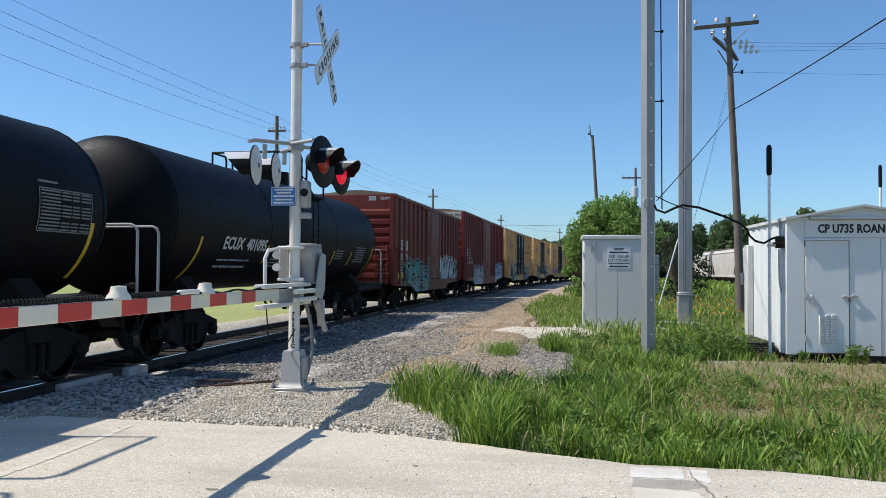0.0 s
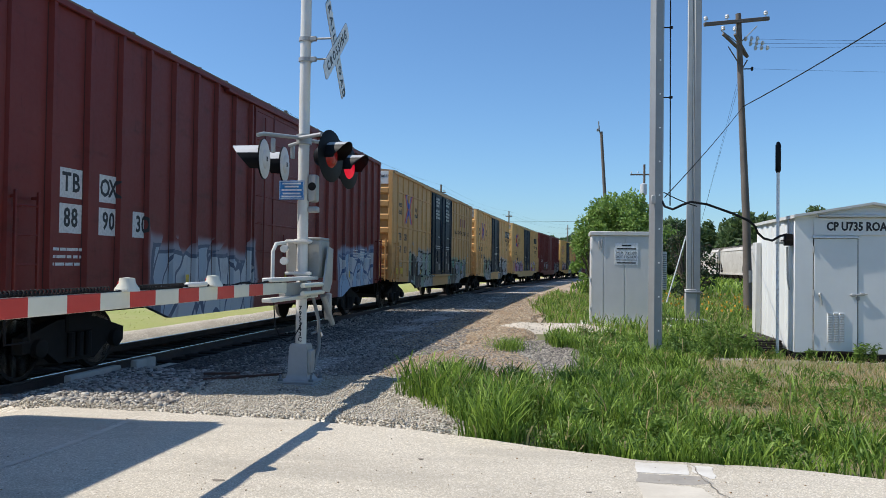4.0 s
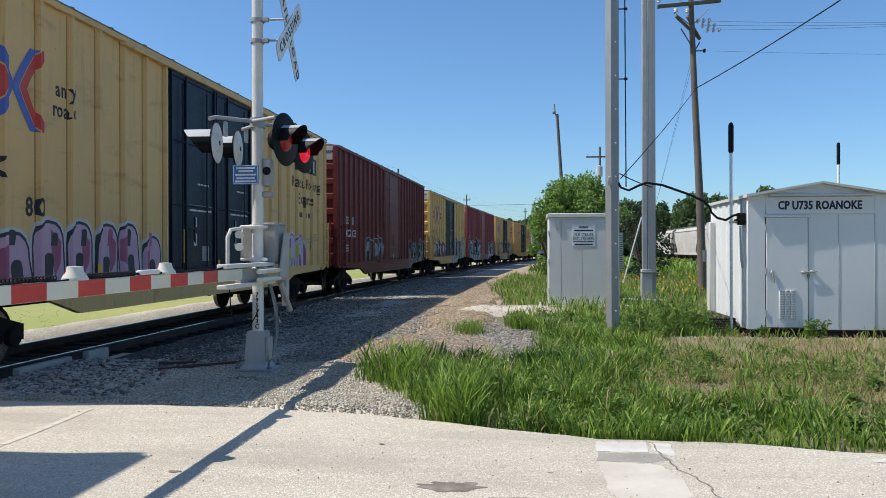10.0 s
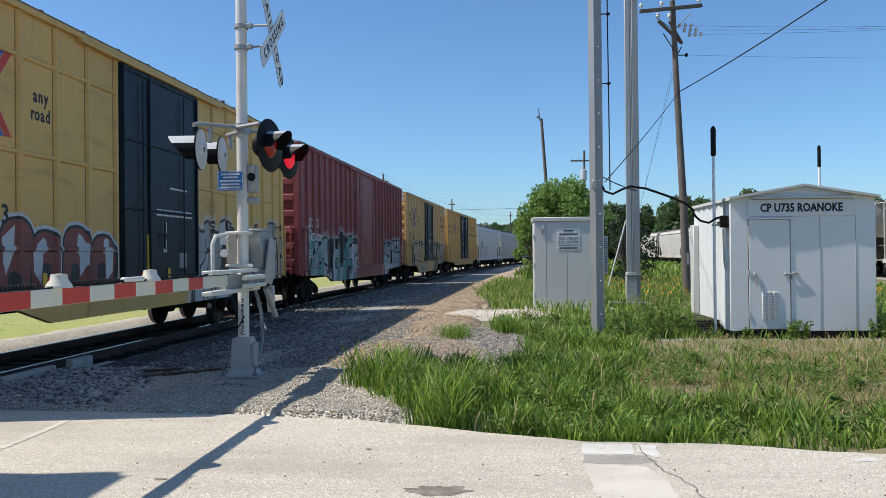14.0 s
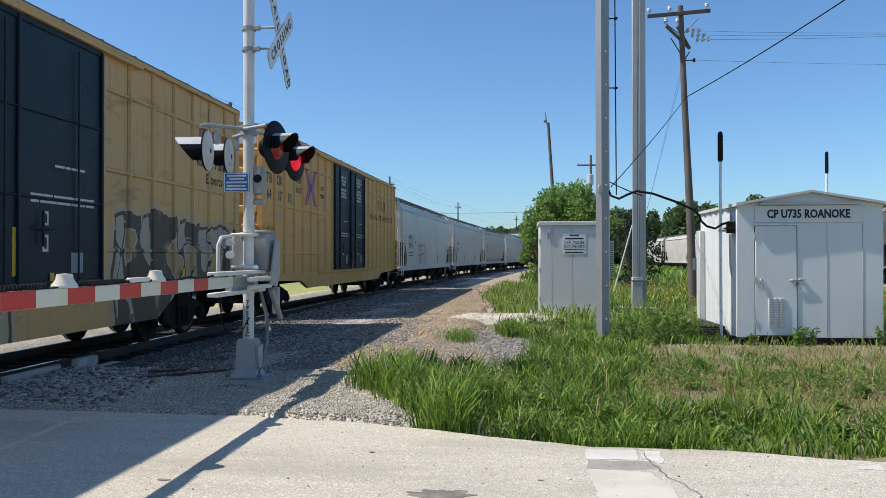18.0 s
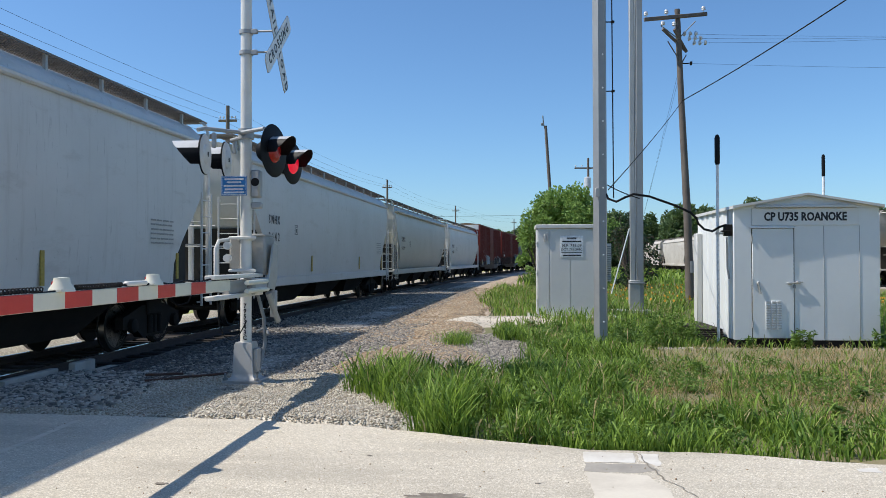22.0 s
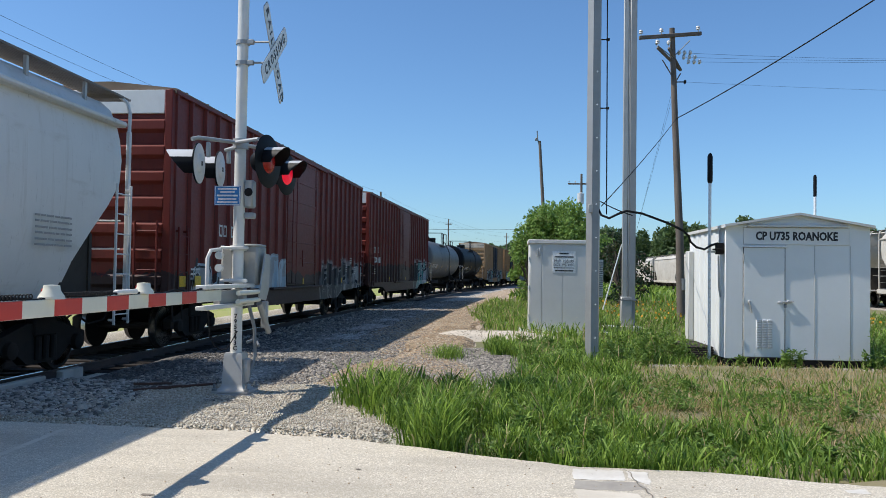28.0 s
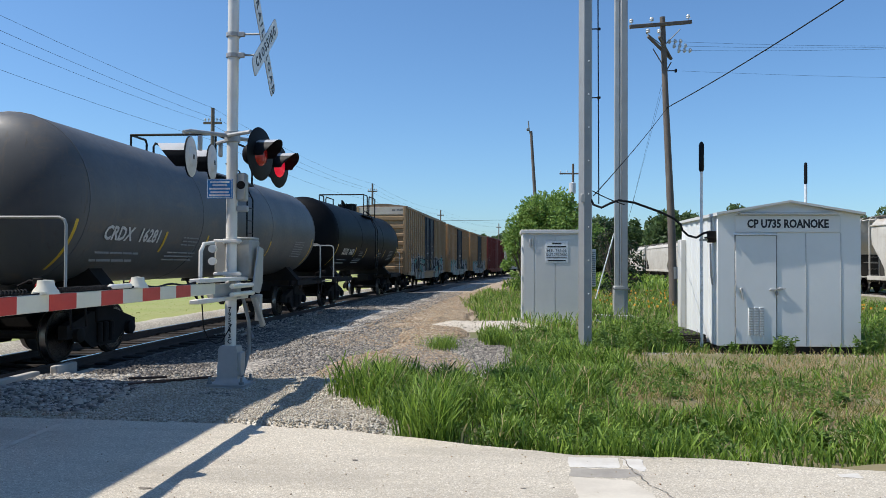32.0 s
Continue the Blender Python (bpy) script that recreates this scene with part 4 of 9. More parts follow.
def boxcar(y0, y1, paint, label, eave=5.0, door=None, door_mat=None, door_w=3.2, doors=1, hribs=False, pitch=0.76, end_white=None, number="", number_mat=None, logo=False, ends=7, yellow_patch=False, small_marks=True, rear_sign=False, rear_words=False, sill_z=0.60, door_text=0.0, high=False, plates=(), sprays=()):
    car, L = place_car("boxcar", y0, y1, label)
    h = L / 2
    paint = paint.copy()
    for nd in paint.node_tree.nodes:
        if nd.type == "TEX_COORD":
            nd.object = car
    pk = paint.name
    part("body", Shape().cbox(-1.485, 1.485, -h + 0.02, h - 0.02, 1.02, eave, 0.02).mesh("body", paint), car)
    # roof with overhanging eaves and cross ribs
    rs = Shape().prism([(-1.56, eave - 0.09), (-1.56, eave + 0.01), (-0.2, eave + 0.16), (0.2, eave + 0.16), (1.56, eave + 0.01), (1.56, eave - 0.09)], "y", -h - 0.04, h + 0.04)
    k = -h + 0.6
    while k < h:
        rs.prism([(-1.5, eave + 0.012), (-0.2, eave + 0.155), (0.2, eave + 0.155), (1.5, eave + 0.012), (1.5, eave + 0.06), (0.2, eave + 0.205), (-0.2, eave + 0.205), (-1.5, eave + 0.06)], "y", k - 0.03, k + 0.03)
        k += 1.1
    part("roof", rs.mesh("roof", M_CARROOF), car, "dirty rust-brown roof")
    for sx in (-1, 1):
        a, b = sorted((sx * 1.50, sx * 1.564))
        part("top_chord", Shape().cbox(a, b, -h - 0.03, h + 0.03, eave - 0.10, eave - 0.012, 0.008).mesh("top_chord", paint), car)
    # side posts; the middle is kept clear for the door
    d0 = door_w / 2 if door else 0.0
    out_ = 1.53 if hribs else 1.555
    post = cached(("post", pk, eave, out_), lambda: Shape().prism([(1.48, -0.06), (out_, -0.032), (out_, 0.032), (1.48, 0.06)], "z", 1.08, eave - 0.10).mesh("side_post", paint))
    # dark strip along each post: gathered dirt and the rib's shade in one colour
    seam = cached(("seam", pk, eave), lambda: Shape().box(1.484, 1.4863, -0.08, 0.08, 1.09, eave - 0.12).mesh("seam_dirt_shade", M_SEAM_TAN if "yellow" in pk or "tan" in pk else M_SEAM_RED, smooth=False))
    n = max(2, round((h - d0) / pitch))
    spots = Posts()
    spots.depth = 0.045 if hribs else 0.07
    spots.levels = tuple(1.1 + (eave - 1.1) * fr for fr in (0.146, 0.482, 0.818)) if hribs else ()
    for s in (-1, 1):
        if hribs:
            edge = 0.89 if high else 0.75
            k = max(2, round((h - d0 - edge - 0.05) / 0.885))
            spots += [s * (h - 0.07), s * (d0 + 0.09)] + [s * (h - edge - (h - d0 - edge - 0.09) * i / k) for i in range(k)]
        else:
            spots += [s * (d0 + 0.09 + (h - d0 - 0.16) * i / n) for i in range(n + 1)]
    far_posts = Shape()
    for yy in spots:
        side_post = part("side_post", post, car, at=pose(0, yy, 0))
        part("seam_dirt_shade", seam, side_post, "dirt and painted shade along the post")
        far_posts.prism([(-1.48, -0.06 + yy), (-1.555, -0.032 + yy), (-1.555, 0.032 + yy), (-1.48, 0.06 + yy)], "z", 1.08, eave - 0.10)
    part("far_side", far_posts.mesh("far_side", paint), car)
    if hribs:
        for z in spots.levels:
            for s in (-1, 1):
                a, b = sorted((s * (d0 + 0.1), s * (h - 0.85)))
                part("side_rib", Shape().prism([(1.48, z - 0.045), (1.52, z - 0.02), (1.52, z + 0.02), (1.48, z + 0.045)], "y", a, b).mesh("side_rib", paint), car)
    # sill, deeper amidships
    for sx in (-1, 1):
        a, b = sorted((sx * 1.40, sx * 1.50))
        part("side_sill", Shape().prism([(-h, 0.92), (-h + 3.3, 0.84), (-h + 4.1, sill_z), (h - 4.1, sill_z), (h - 3.3, 0.84), (h, 0.92), (h, 1.08), (-h, 1.08)], "x", a, b).mesh("side_sill", paint), car)
    # doors
    if door:
        dm = door_mat or paint
        w = door_w / doors
        for i in range(doors):
            yc = -door_w / 2 + w * (i + 0.5)
            for sx in (-1, 1):
                def leaf(sx=sx):
                    s = Shape()
                    a, b = sorted((sx * 1.47, sx * 1.545))
                    s.cbox(a, b, -w / 2 + 0.02, w / 2 - 0.02, 1.12, eave - 0.16, 0.015)
                    return s.mesh("door", dm)
                dd = part("door", cached(("door", dm.name, eave, round(w, 2), sx, doors), leaf), car, "dark plug door" if door_mat else "", at=pose(0, yc, 0))
                o0, o1 = sorted((sx * 1.543, sx * 1.585))
                nrow = 3 if door_mat else 6
                if sx > 0:
                    for k in range(nrow + 1):
                        z = 1.2 + (eave - 1.45) * k / nrow
                        part("door_rib", cached(("doorrib", dm.name, round(w, 2)), lambda: Shape().cbox(o0, 1.57 if door_mat else 1.56, -w / 2 + 0.04, w / 2 - 0.04, -0.02, 0.02, 0.012).mesh("door_rib", dm)), dd, at=pose(0, 0, z))
                    for yy in (-w / 2 + 0.06, -w * 0.18, w / 2 - 0.06):
                        part("door_post", cached(("doorpost", dm.name, eave), lambda: Shape().cbox(o0, o1 + 0.003 if door_mat else 1.563, -0.03, 0.03, 1.15, eave - 0.2, 0.012).mesh("door_post", dm)), dd, at=pose(0, yy, 0))
                    if door_text:
                        lines = DOOR_WORDS[i % 2]
                        for k, line_ in enumerate(lines):
                            words("lettering", line_, 0.15 * door_text, M_LETTER_WHITE, dd, 1.549, w * 0.06, 3.74 + 0.155 * door_text * (len(lines) - 1 - k) + (0.09 if k < 3 else 0.0), FACE_X, 0.70, 0.003)
                    if door_mat:
                        print_block(w * 0.5, 2, 0.035, 0.09, M_LETTER_WHITE, dd, 1.548, w * 0.16, 2.42, FACE_X, int(y0) + i)
                        print_block(w * 0.26, 1, 0.035, 0.09, M_LETTER_WHITE, dd, 1.548, w * 0.22, 2.86, FACE_X, int(y0) + i + 3)
                        mark_shape(1, 0.14, 0.2, M_LETTER_WHITE, dd, 1.548, -w * 0.02 + 0.12, 2.1, FACE_X, "stencil")
                        mark_shape(1, 0.14, 0.24, M_LETTER_WHITE, dd, 1.548, -w * 0.02 + 0.12, 1.75, FACE_X, "stencil")
                        part("label_plate", cached("doorlabel", lambda: Shape().box(1.546, 1.549, -0.16, 0.16, 1.32, 1.62).mesh("label_plate", M_PLACARD, smooth=False)), dd, "small pale label", at=pose(0, w * 0.27, 0))
                        part("reflector", cached("doorrefl", lambda: Shape().box(1.546, 1.55, -0.035, 0.035, 1.3, 1.95).mesh("reflector", M_YELLOWTAPE, smooth=False)), dd, "yellow reflective strip", at=pose(0, -w * 0.2, 0))
                    for yy in (-w * 0.28, w * 0.26) if door_mat else (-w * 0.36,):
                        part("lock_rod", cached(("rod", eave, dm.name), lambda: Shape().tube([(1.592, 0, 1.2), (1.592, 0, eave - 0.35)], 0.016, 8).mesh("lock_rod", dm)), dd, at=pose(0, yy, 0))
                    part("lever", cached(("lever", dm.name), lambda: Shape().cbox(1.585, 1.61, -0.3, 0.25, 1.94, 1.97, 0.008).cbox(1.585, 1.615, -0.09, -0.05, 1.7, 2.2, 0.008).mesh("lever", dm)), dd)
        for z in (1.06, eave - 0.13):
            part("door_rail", Shape().cbox(1.49, 1.60, -door_w * 0.9, door_w * 0.9, z - 0.035, z + 0.035, 0.01).mesh("door_rail", paint), car)
    # corrugated ends
    for s in (-1, 1):
        e = part("end_wall", Shape().cbox(-1.50, 1.50, -0.05, 0.02, 1.0, eave - 0.02, 0.01).mesh("end_wall", paint), car, at=pose(0, s * h, 0, 0, 0, 0 if s < 0 else 180))
        for sx in (-1, 1):
            part("corner_post", cached(("cpost", pk, eave), lambda: Shape().cbox(-0.08, 0.08, -0.13, 0.02, 0.98, eave - 0.02, 0.015).mesh("corner_post", paint)), e, at=pose(sx * 1.44, 0, 0))
        rib = cached(("endrib", pk), lambda: Shape().prism([(-0.05, -0.15), (-0.135, -0.08), (-0.135, 0.08), (-0.05, 0.15)], "x", -1.36, 1.36).mesh("end_rib", paint))
        for k in range(ends):
            part("end_rib", rib, e, at=pose(0, 0, 1.32 + (eave - 2.05) * k / (ends - 1)))
        if s < 0 and end_white:
            part("end_panel", Shape().cbox(-1.35, 1.35, -0.11, -0.045, eave - 0.50, eave - 0.03, 0.01).mesh("end_panel", end_white), e, "white end panel")
            if number and number[:4] != "1703":
                words("number", number, 0.135, M_INK, e, 1.17, -0.115, eave - 0.22, FACE_NEG_Y, 0.95, 0.002)
                words("mark", CODES[number], 0.135, M_INK, e, 0.72, -0.115, eave - 0.22, FACE_NEG_Y, 0.95, 0.002) if number in CODES else mark_shape(2, 0.075, 0.10, M_INK, e, 0.76, -0.114, eave - 0.22, FACE_NEG_Y)
        if s < 0 and plates == ("KC", "S"):
            words("number", number, 0.15, M_LETTER_WHITE, e, 1.14, -0.06, eave - 0.17, FACE_NEG_Y, 0.95, 0.003)
            part("number_plate", Shape().box(0.52, 0.80, -0.055, -0.052, eave - 0.25, eave - 0.09).mesh("number_plate", M_LETTER_WHITE, smooth=False), e, "white painted square")
            words("mark", "".join(plates), 0.14, M_INK, e, 0.66, -0.058, eave - 0.17, FACE_NEG_Y, 0.9, 0.002)
    # climbing gear at both ends
    for s in (-1, 1):
        part("ladder", ladder_mesh(0.46, 0.95, 2.5, 4, paint, "end"), car, at=pose(0.95 * -s if s > 0 else 1.05, s * (h + 0.17), 0, 0, 0, 0 if s < 0 else 180))
        part("side_ladder", ladder_mesh(0.42, 0.95, 2.4, 4, paint, "side"), car, at=pose(1.62, s * (h - 0.30), 0, 0, 0, 90))
        part("step", cached(("step", pk), lambda: Shape().tube([(1.5, -0.22, 1.0), (1.53, -0.22, 0.52), (1.53, 0.22, 0.52), (1.5, 0.22, 1.0)], 0.02, 6).mesh("step", M_UNDER)), car, at=pose(0, s * (h - 0.30), 0))
        part("end_platform", cached(("plat", pk), lambda: Shape().cbox(-1.2, 1.2, -0.42, -0.10, 1.02, 1.06, 0.008).mesh("end_platform", M_UNDER)), car, at=pose(0, s * h, 0, 0, 0, 0 if s < 0 else 180))
    part("hand_brake", cached("brake", lambda: Shape().lathe([(0.24, -0.02), (0.26, 0.0), (0.24, 0.02), (0.22, 0.0)], "y", (0, 0, 0), 18).tube([(-0.23, 0, 0), (0.23, 0, 0)], 0.02, 6).tube([(0, 0, -0.23), (0, 0, 0.23)], 0.02, 6).cbox(-0.14, 0.14, 0.02, 0.16, -0.2, 0.2, 0.02).mesh("hand_brake", M_UNDER)), car, at=pose(-0.6, -h - 0.26, 2.2))
    # underframe
    part("centre_sill", Shape().cbox(-0.3, 0.3, -h, h, 0.68, 1.0, 0.02).cbox(-1.42, 1.42, -h + 0.1, h - 0.1, 0.98, 1.04, 0.01).mesh("centre_sill", M_UNDER), car)
    part("brake_reservoir", cached("res", lambda: Shape().lathe([(0.0, -0.6), (0.16, -0.55), (0.2, -0.4), (0.2, 0.4), (0.16, 0.55), (0.0, 0.6)], "y", (0.75, 0.8, 0.72), 12).mesh("brake_reservoir", M_UNDER)), car)
    part("brake_cylinder", cached("brakecyl", lambda: Shape().lathe([(0.0, -0.25), (0.12, -0.22), (0.12, 0.22), (0.0, 0.25)], "y", (0.9, -0.9, 0.72), 10).mesh("brake_cylinder", M_UNDER)), car)
    for yy in (-h * 0.45, -h * 0.2, h * 0.15, h * 0.42):
        part("cross_bearer", cached("bearer", lambda: Shape().cbox(-1.4, 1.4, -0.06, 0.06, 0.82, 1.0, 0.01).mesh("cross_bearer", M_UNDER)), car, at=pose(0, yy, 0))
    running_gear(car, L)
    ink = number_mat or M_INK
    # writing on the side
    left = -h
    tp = 1.489
    if number:
        groups = (number[:2], number[2:4], number[4:]) if not number_mat or plates == ("TB", "OX") or number == "170366" else (number[:3], number[3:])
        low_z = 3.23 if high else 2.12 if eave > 4.6 else 2.05
        first, step_ = (0.46, 0.875) if high else (1.19 if not number_mat else 1.35, 0.885)
        row = 0.43 if high else 0.48
        if number == "170366":
            low_z, first, step_ = 1.98, 2.74, 0.75
        if number == "638377":
            groups = groups[:2]
        for k, g_ in enumerate(groups):
            side_words("number", g_, 0.36, M_INK if len(plates) > 1 and len(groups) == 3 else ink, car, left + first + step_ * k, low_z, 0.92 if not number_mat else 0.8, 0.008, spots)
            if len(plates) > 1 and len(groups) == 3:
                part("number_plate", cached("numplate", lambda: Shape().box(1.484, 1.4865, -0.24, 0.24, -0.2, 0.2).mesh("number_plate", M_LETTER_WHITE, smooth=False)), car, "white painted square", at=pose(0, left + first + step_ * k, low_z))
        for k in range(2):
            yy = left + first + step_ * k
            if plates:
                part("number_plate", cached("numplate", lambda: Shape().box(1.484, 1.4865, -0.24, 0.24, -0.2, 0.2).mesh("number_plate", M_LETTER_WHITE, smooth=False)), car, "white painted square", at=pose(0, yy, low_z + row))
                side_words("mark", plates[k], 0.36, M_INK, car, yy, low_z + row, 0.85, 0.008, spots)
            elif number in CODES:
                side_words("mark", CODES[number][2 * k:2 * k + 2], 0.38, ink, car, yy, low_z + row, 0.92, 0.008, spots)
            else:
                mark_shape(2, 0.2, 0.27, ink, car, tp, yy, low_z + row, FACE_X)
        print_block(0.7, 3, 0.04, 0.10, number_mat or M_SMALLPRINT, car, 1.488, left + 1.25, low_z - 0.42, FACE_X, int(y0))
    if logo:
        side_words("lettering", "next\nload", 0.30, M_INK, car, left + (3.08 if high else 1.17), 3.70, 0.85, 0.006, spots)
        side_words("lettering", "any\nroad", 0.27 if hribs else 0.31, M_INK, car, left + (5.68 if high else 3.86 if hribs else 3.67), 3.70, 0.85, 0.006, spots)
        yc = left + (4.35 if high else 2.53)
        for k, (way, mm, dx) in enumerate(((-1, M_LOGO_R, 0.17), (1, M_LOGO_R, 0.17), (-1, M_LOGO_B, 0.0), (1, M_LOGO_B, 0.0))):
            stripe_ = Shape()
            for n_ in range(16):
                a, b = -0.56 + 0.07 * n_, -0.49 + 0.07 * n_
                ya, yb = (way * (0.05 + 0.74 * abs(v_) ** 1.15 + dx) for v_ in (a, b))
                stripe_.add([(ya - 0.075, a, 0), (ya + 0.075, a, 0), (yb + 0.075, b, 0), (yb - 0.075, b, 0)], [(0, 1, 2, 3)])
            draped("emblem", stripe_.mesh("emblem", mm, smooth=False, fix=False), Matrix.Translation((1.4875 + 0.0012 * k, yc, 3.72)) @ FACE_X, car, spots, "red and blue cross emblem")
    if rear_words or rear_sign == "red":
        yc, zc = (d0 + 3.75, 3.86) if rear_words else (h - 1.35, 4.05)
        for k in range(3):
            block_ = cached("fadedblock", lambda: Shape().add([(-0.21, -0.22, 0), (0.21, -0.22, 0), (0.21, 0.22, 0), (-0.21, 0.22, 0)], [(0, 1, 2, 3)]).mesh("faded_shape", M_FADED_RED, smooth=False, fix=False))
            draped("faded_shape", block_, Matrix.Translation((1.4885, yc + (k - 1) * 0.62, zc)) @ FACE_X, car, spots)
    if rear_sign == "red":
        side_words("lettering", "Railcar Pooling", 0.30, M_BROWNINK, car, h - 1.35, 3.56, 0.9, 0.006, spots)
        side_words("lettering", "Experts", 0.30, M_BROWNINK, car, h - 1.35, 3.22, 0.9, 0.006, spots)
    elif rear_sign:
        yy = h - (0.98 if hribs else 2.1)
        up = 0.0 if hribs else 0.12
        ws = 0.31 if hribs else 0.43
        panel_ = Shape().box(tp - 0.001, tp + 0.003, -1.1, 1.1, 3.70 + up, 4.20 + up)
        for q in spots:
            if abs(q - yy) < 1.06:
                panel_.prism([(1.484, q - yy - 0.064), (out_ + 0.003, q - yy - 0.034), (out_ + 0.003, q - yy + 0.034), (1.484, q - yy + 0.064)], "z", 3.70 + up, 4.20 + up)
        sign_ = part("rear_sign", panel_.mesh("rear_sign", M_INK, smooth=False), car, "dark panel with pale plain shapes", at=pose(0, yy, 0))
        for k in range(3):
            part("pale_shape", cached(("signshape", tp), lambda: Shape().box(tp + 0.003, tp + 0.0045, -0.24, 0.24, -0.10, 0.24).mesh("pale_shape", M_LETTER_WHITE, smooth=False)), sign_, at=pose(0, -0.66 + 0.66 * k, 3.88 + up))
        side_words("lettering", "Railcar Pooling", ws, M_BROWNINK, car, yy, 3.52 - up * 0.4, 0.9, 0.008, spots)
        side_words("lettering", "Experts", ws, M_BROWNINK, car, yy - 0.08, 3.24 - up * 1.9, 0.9, 0.008, spots)
        print_block(1.1, 1, 0.14, 0.2, M_BROWNINK, car, tp, yy - 0.1, 2.8 - up * 2.0, FACE_X, int(y0))
    if rear_words:
        for k, w_ in enumerate(("RAILCAR", "POOLING", "EXPERTS")):
            for j, ch in enumerate(w_):
                yy = d0 + 2.12 + 1.66 * k + 0.222 * (j - 3)
                side_words("lettering", ch, 0.33, M_BROWNINK, car, yy, 3.29, 0.80, 0.002, spots)
    for k, (ya, yb, top_, n_, mats_) in enumerate(sprays):
        sprayed_letters(car, spots, ya, yb, top_, n_, mats_, int(y0) + 7 * k)
    if small_marks:
        rnd = random.Random(int(y0 * 10))
        for k in range(3):
            print_block(0.6, rnd.randint(2, 4), 0.035, 0.085, number_mat or M_SMALLPRINT, car, 1.488, h - 2.75 + 0.8 * k, 1.75 + 0.5 * rnd.random(), FACE_X, k + int(y0))
        for k in range(2):
            part("vent_spot", cached("spot", lambda: Shape().box(1.486, 1.492, -0.09, 0.09, -0.13, 0.13).mesh("vent_spot", M_INK, smooth=False)), car, "dark stencilled square", at=pose(0, h - 1.60, (4.6, 1.66)[k] if eave > 4.6 else (3.9, 1.6)[k]))
    if yellow_patch:
        part("reflector", cached("refl", lambda: Shape().box(1.56, 1.566, -0.16, 0.16, 1.2, 1.42).mesh("reflector", M_YELLOWTAPE, smooth=False)), car, "yellow reflector", at=pose(0, -h + 0.45, 0))
        part("reflector", cached("refl", None), car, "yellow reflector", at=pose(0, -h + 1.2, 0))
    for yy in (-h * 0.5, 0.2, h * 0.6):
        part("reflector", cached("refl2", lambda: Shape().box(1.556, 1.562, -0.05, 0.05, 1.15, 1.33).mesh("reflector", M_YELLOWTAPE, smooth=False)), car, at=pose(0, yy, 0))
    return car


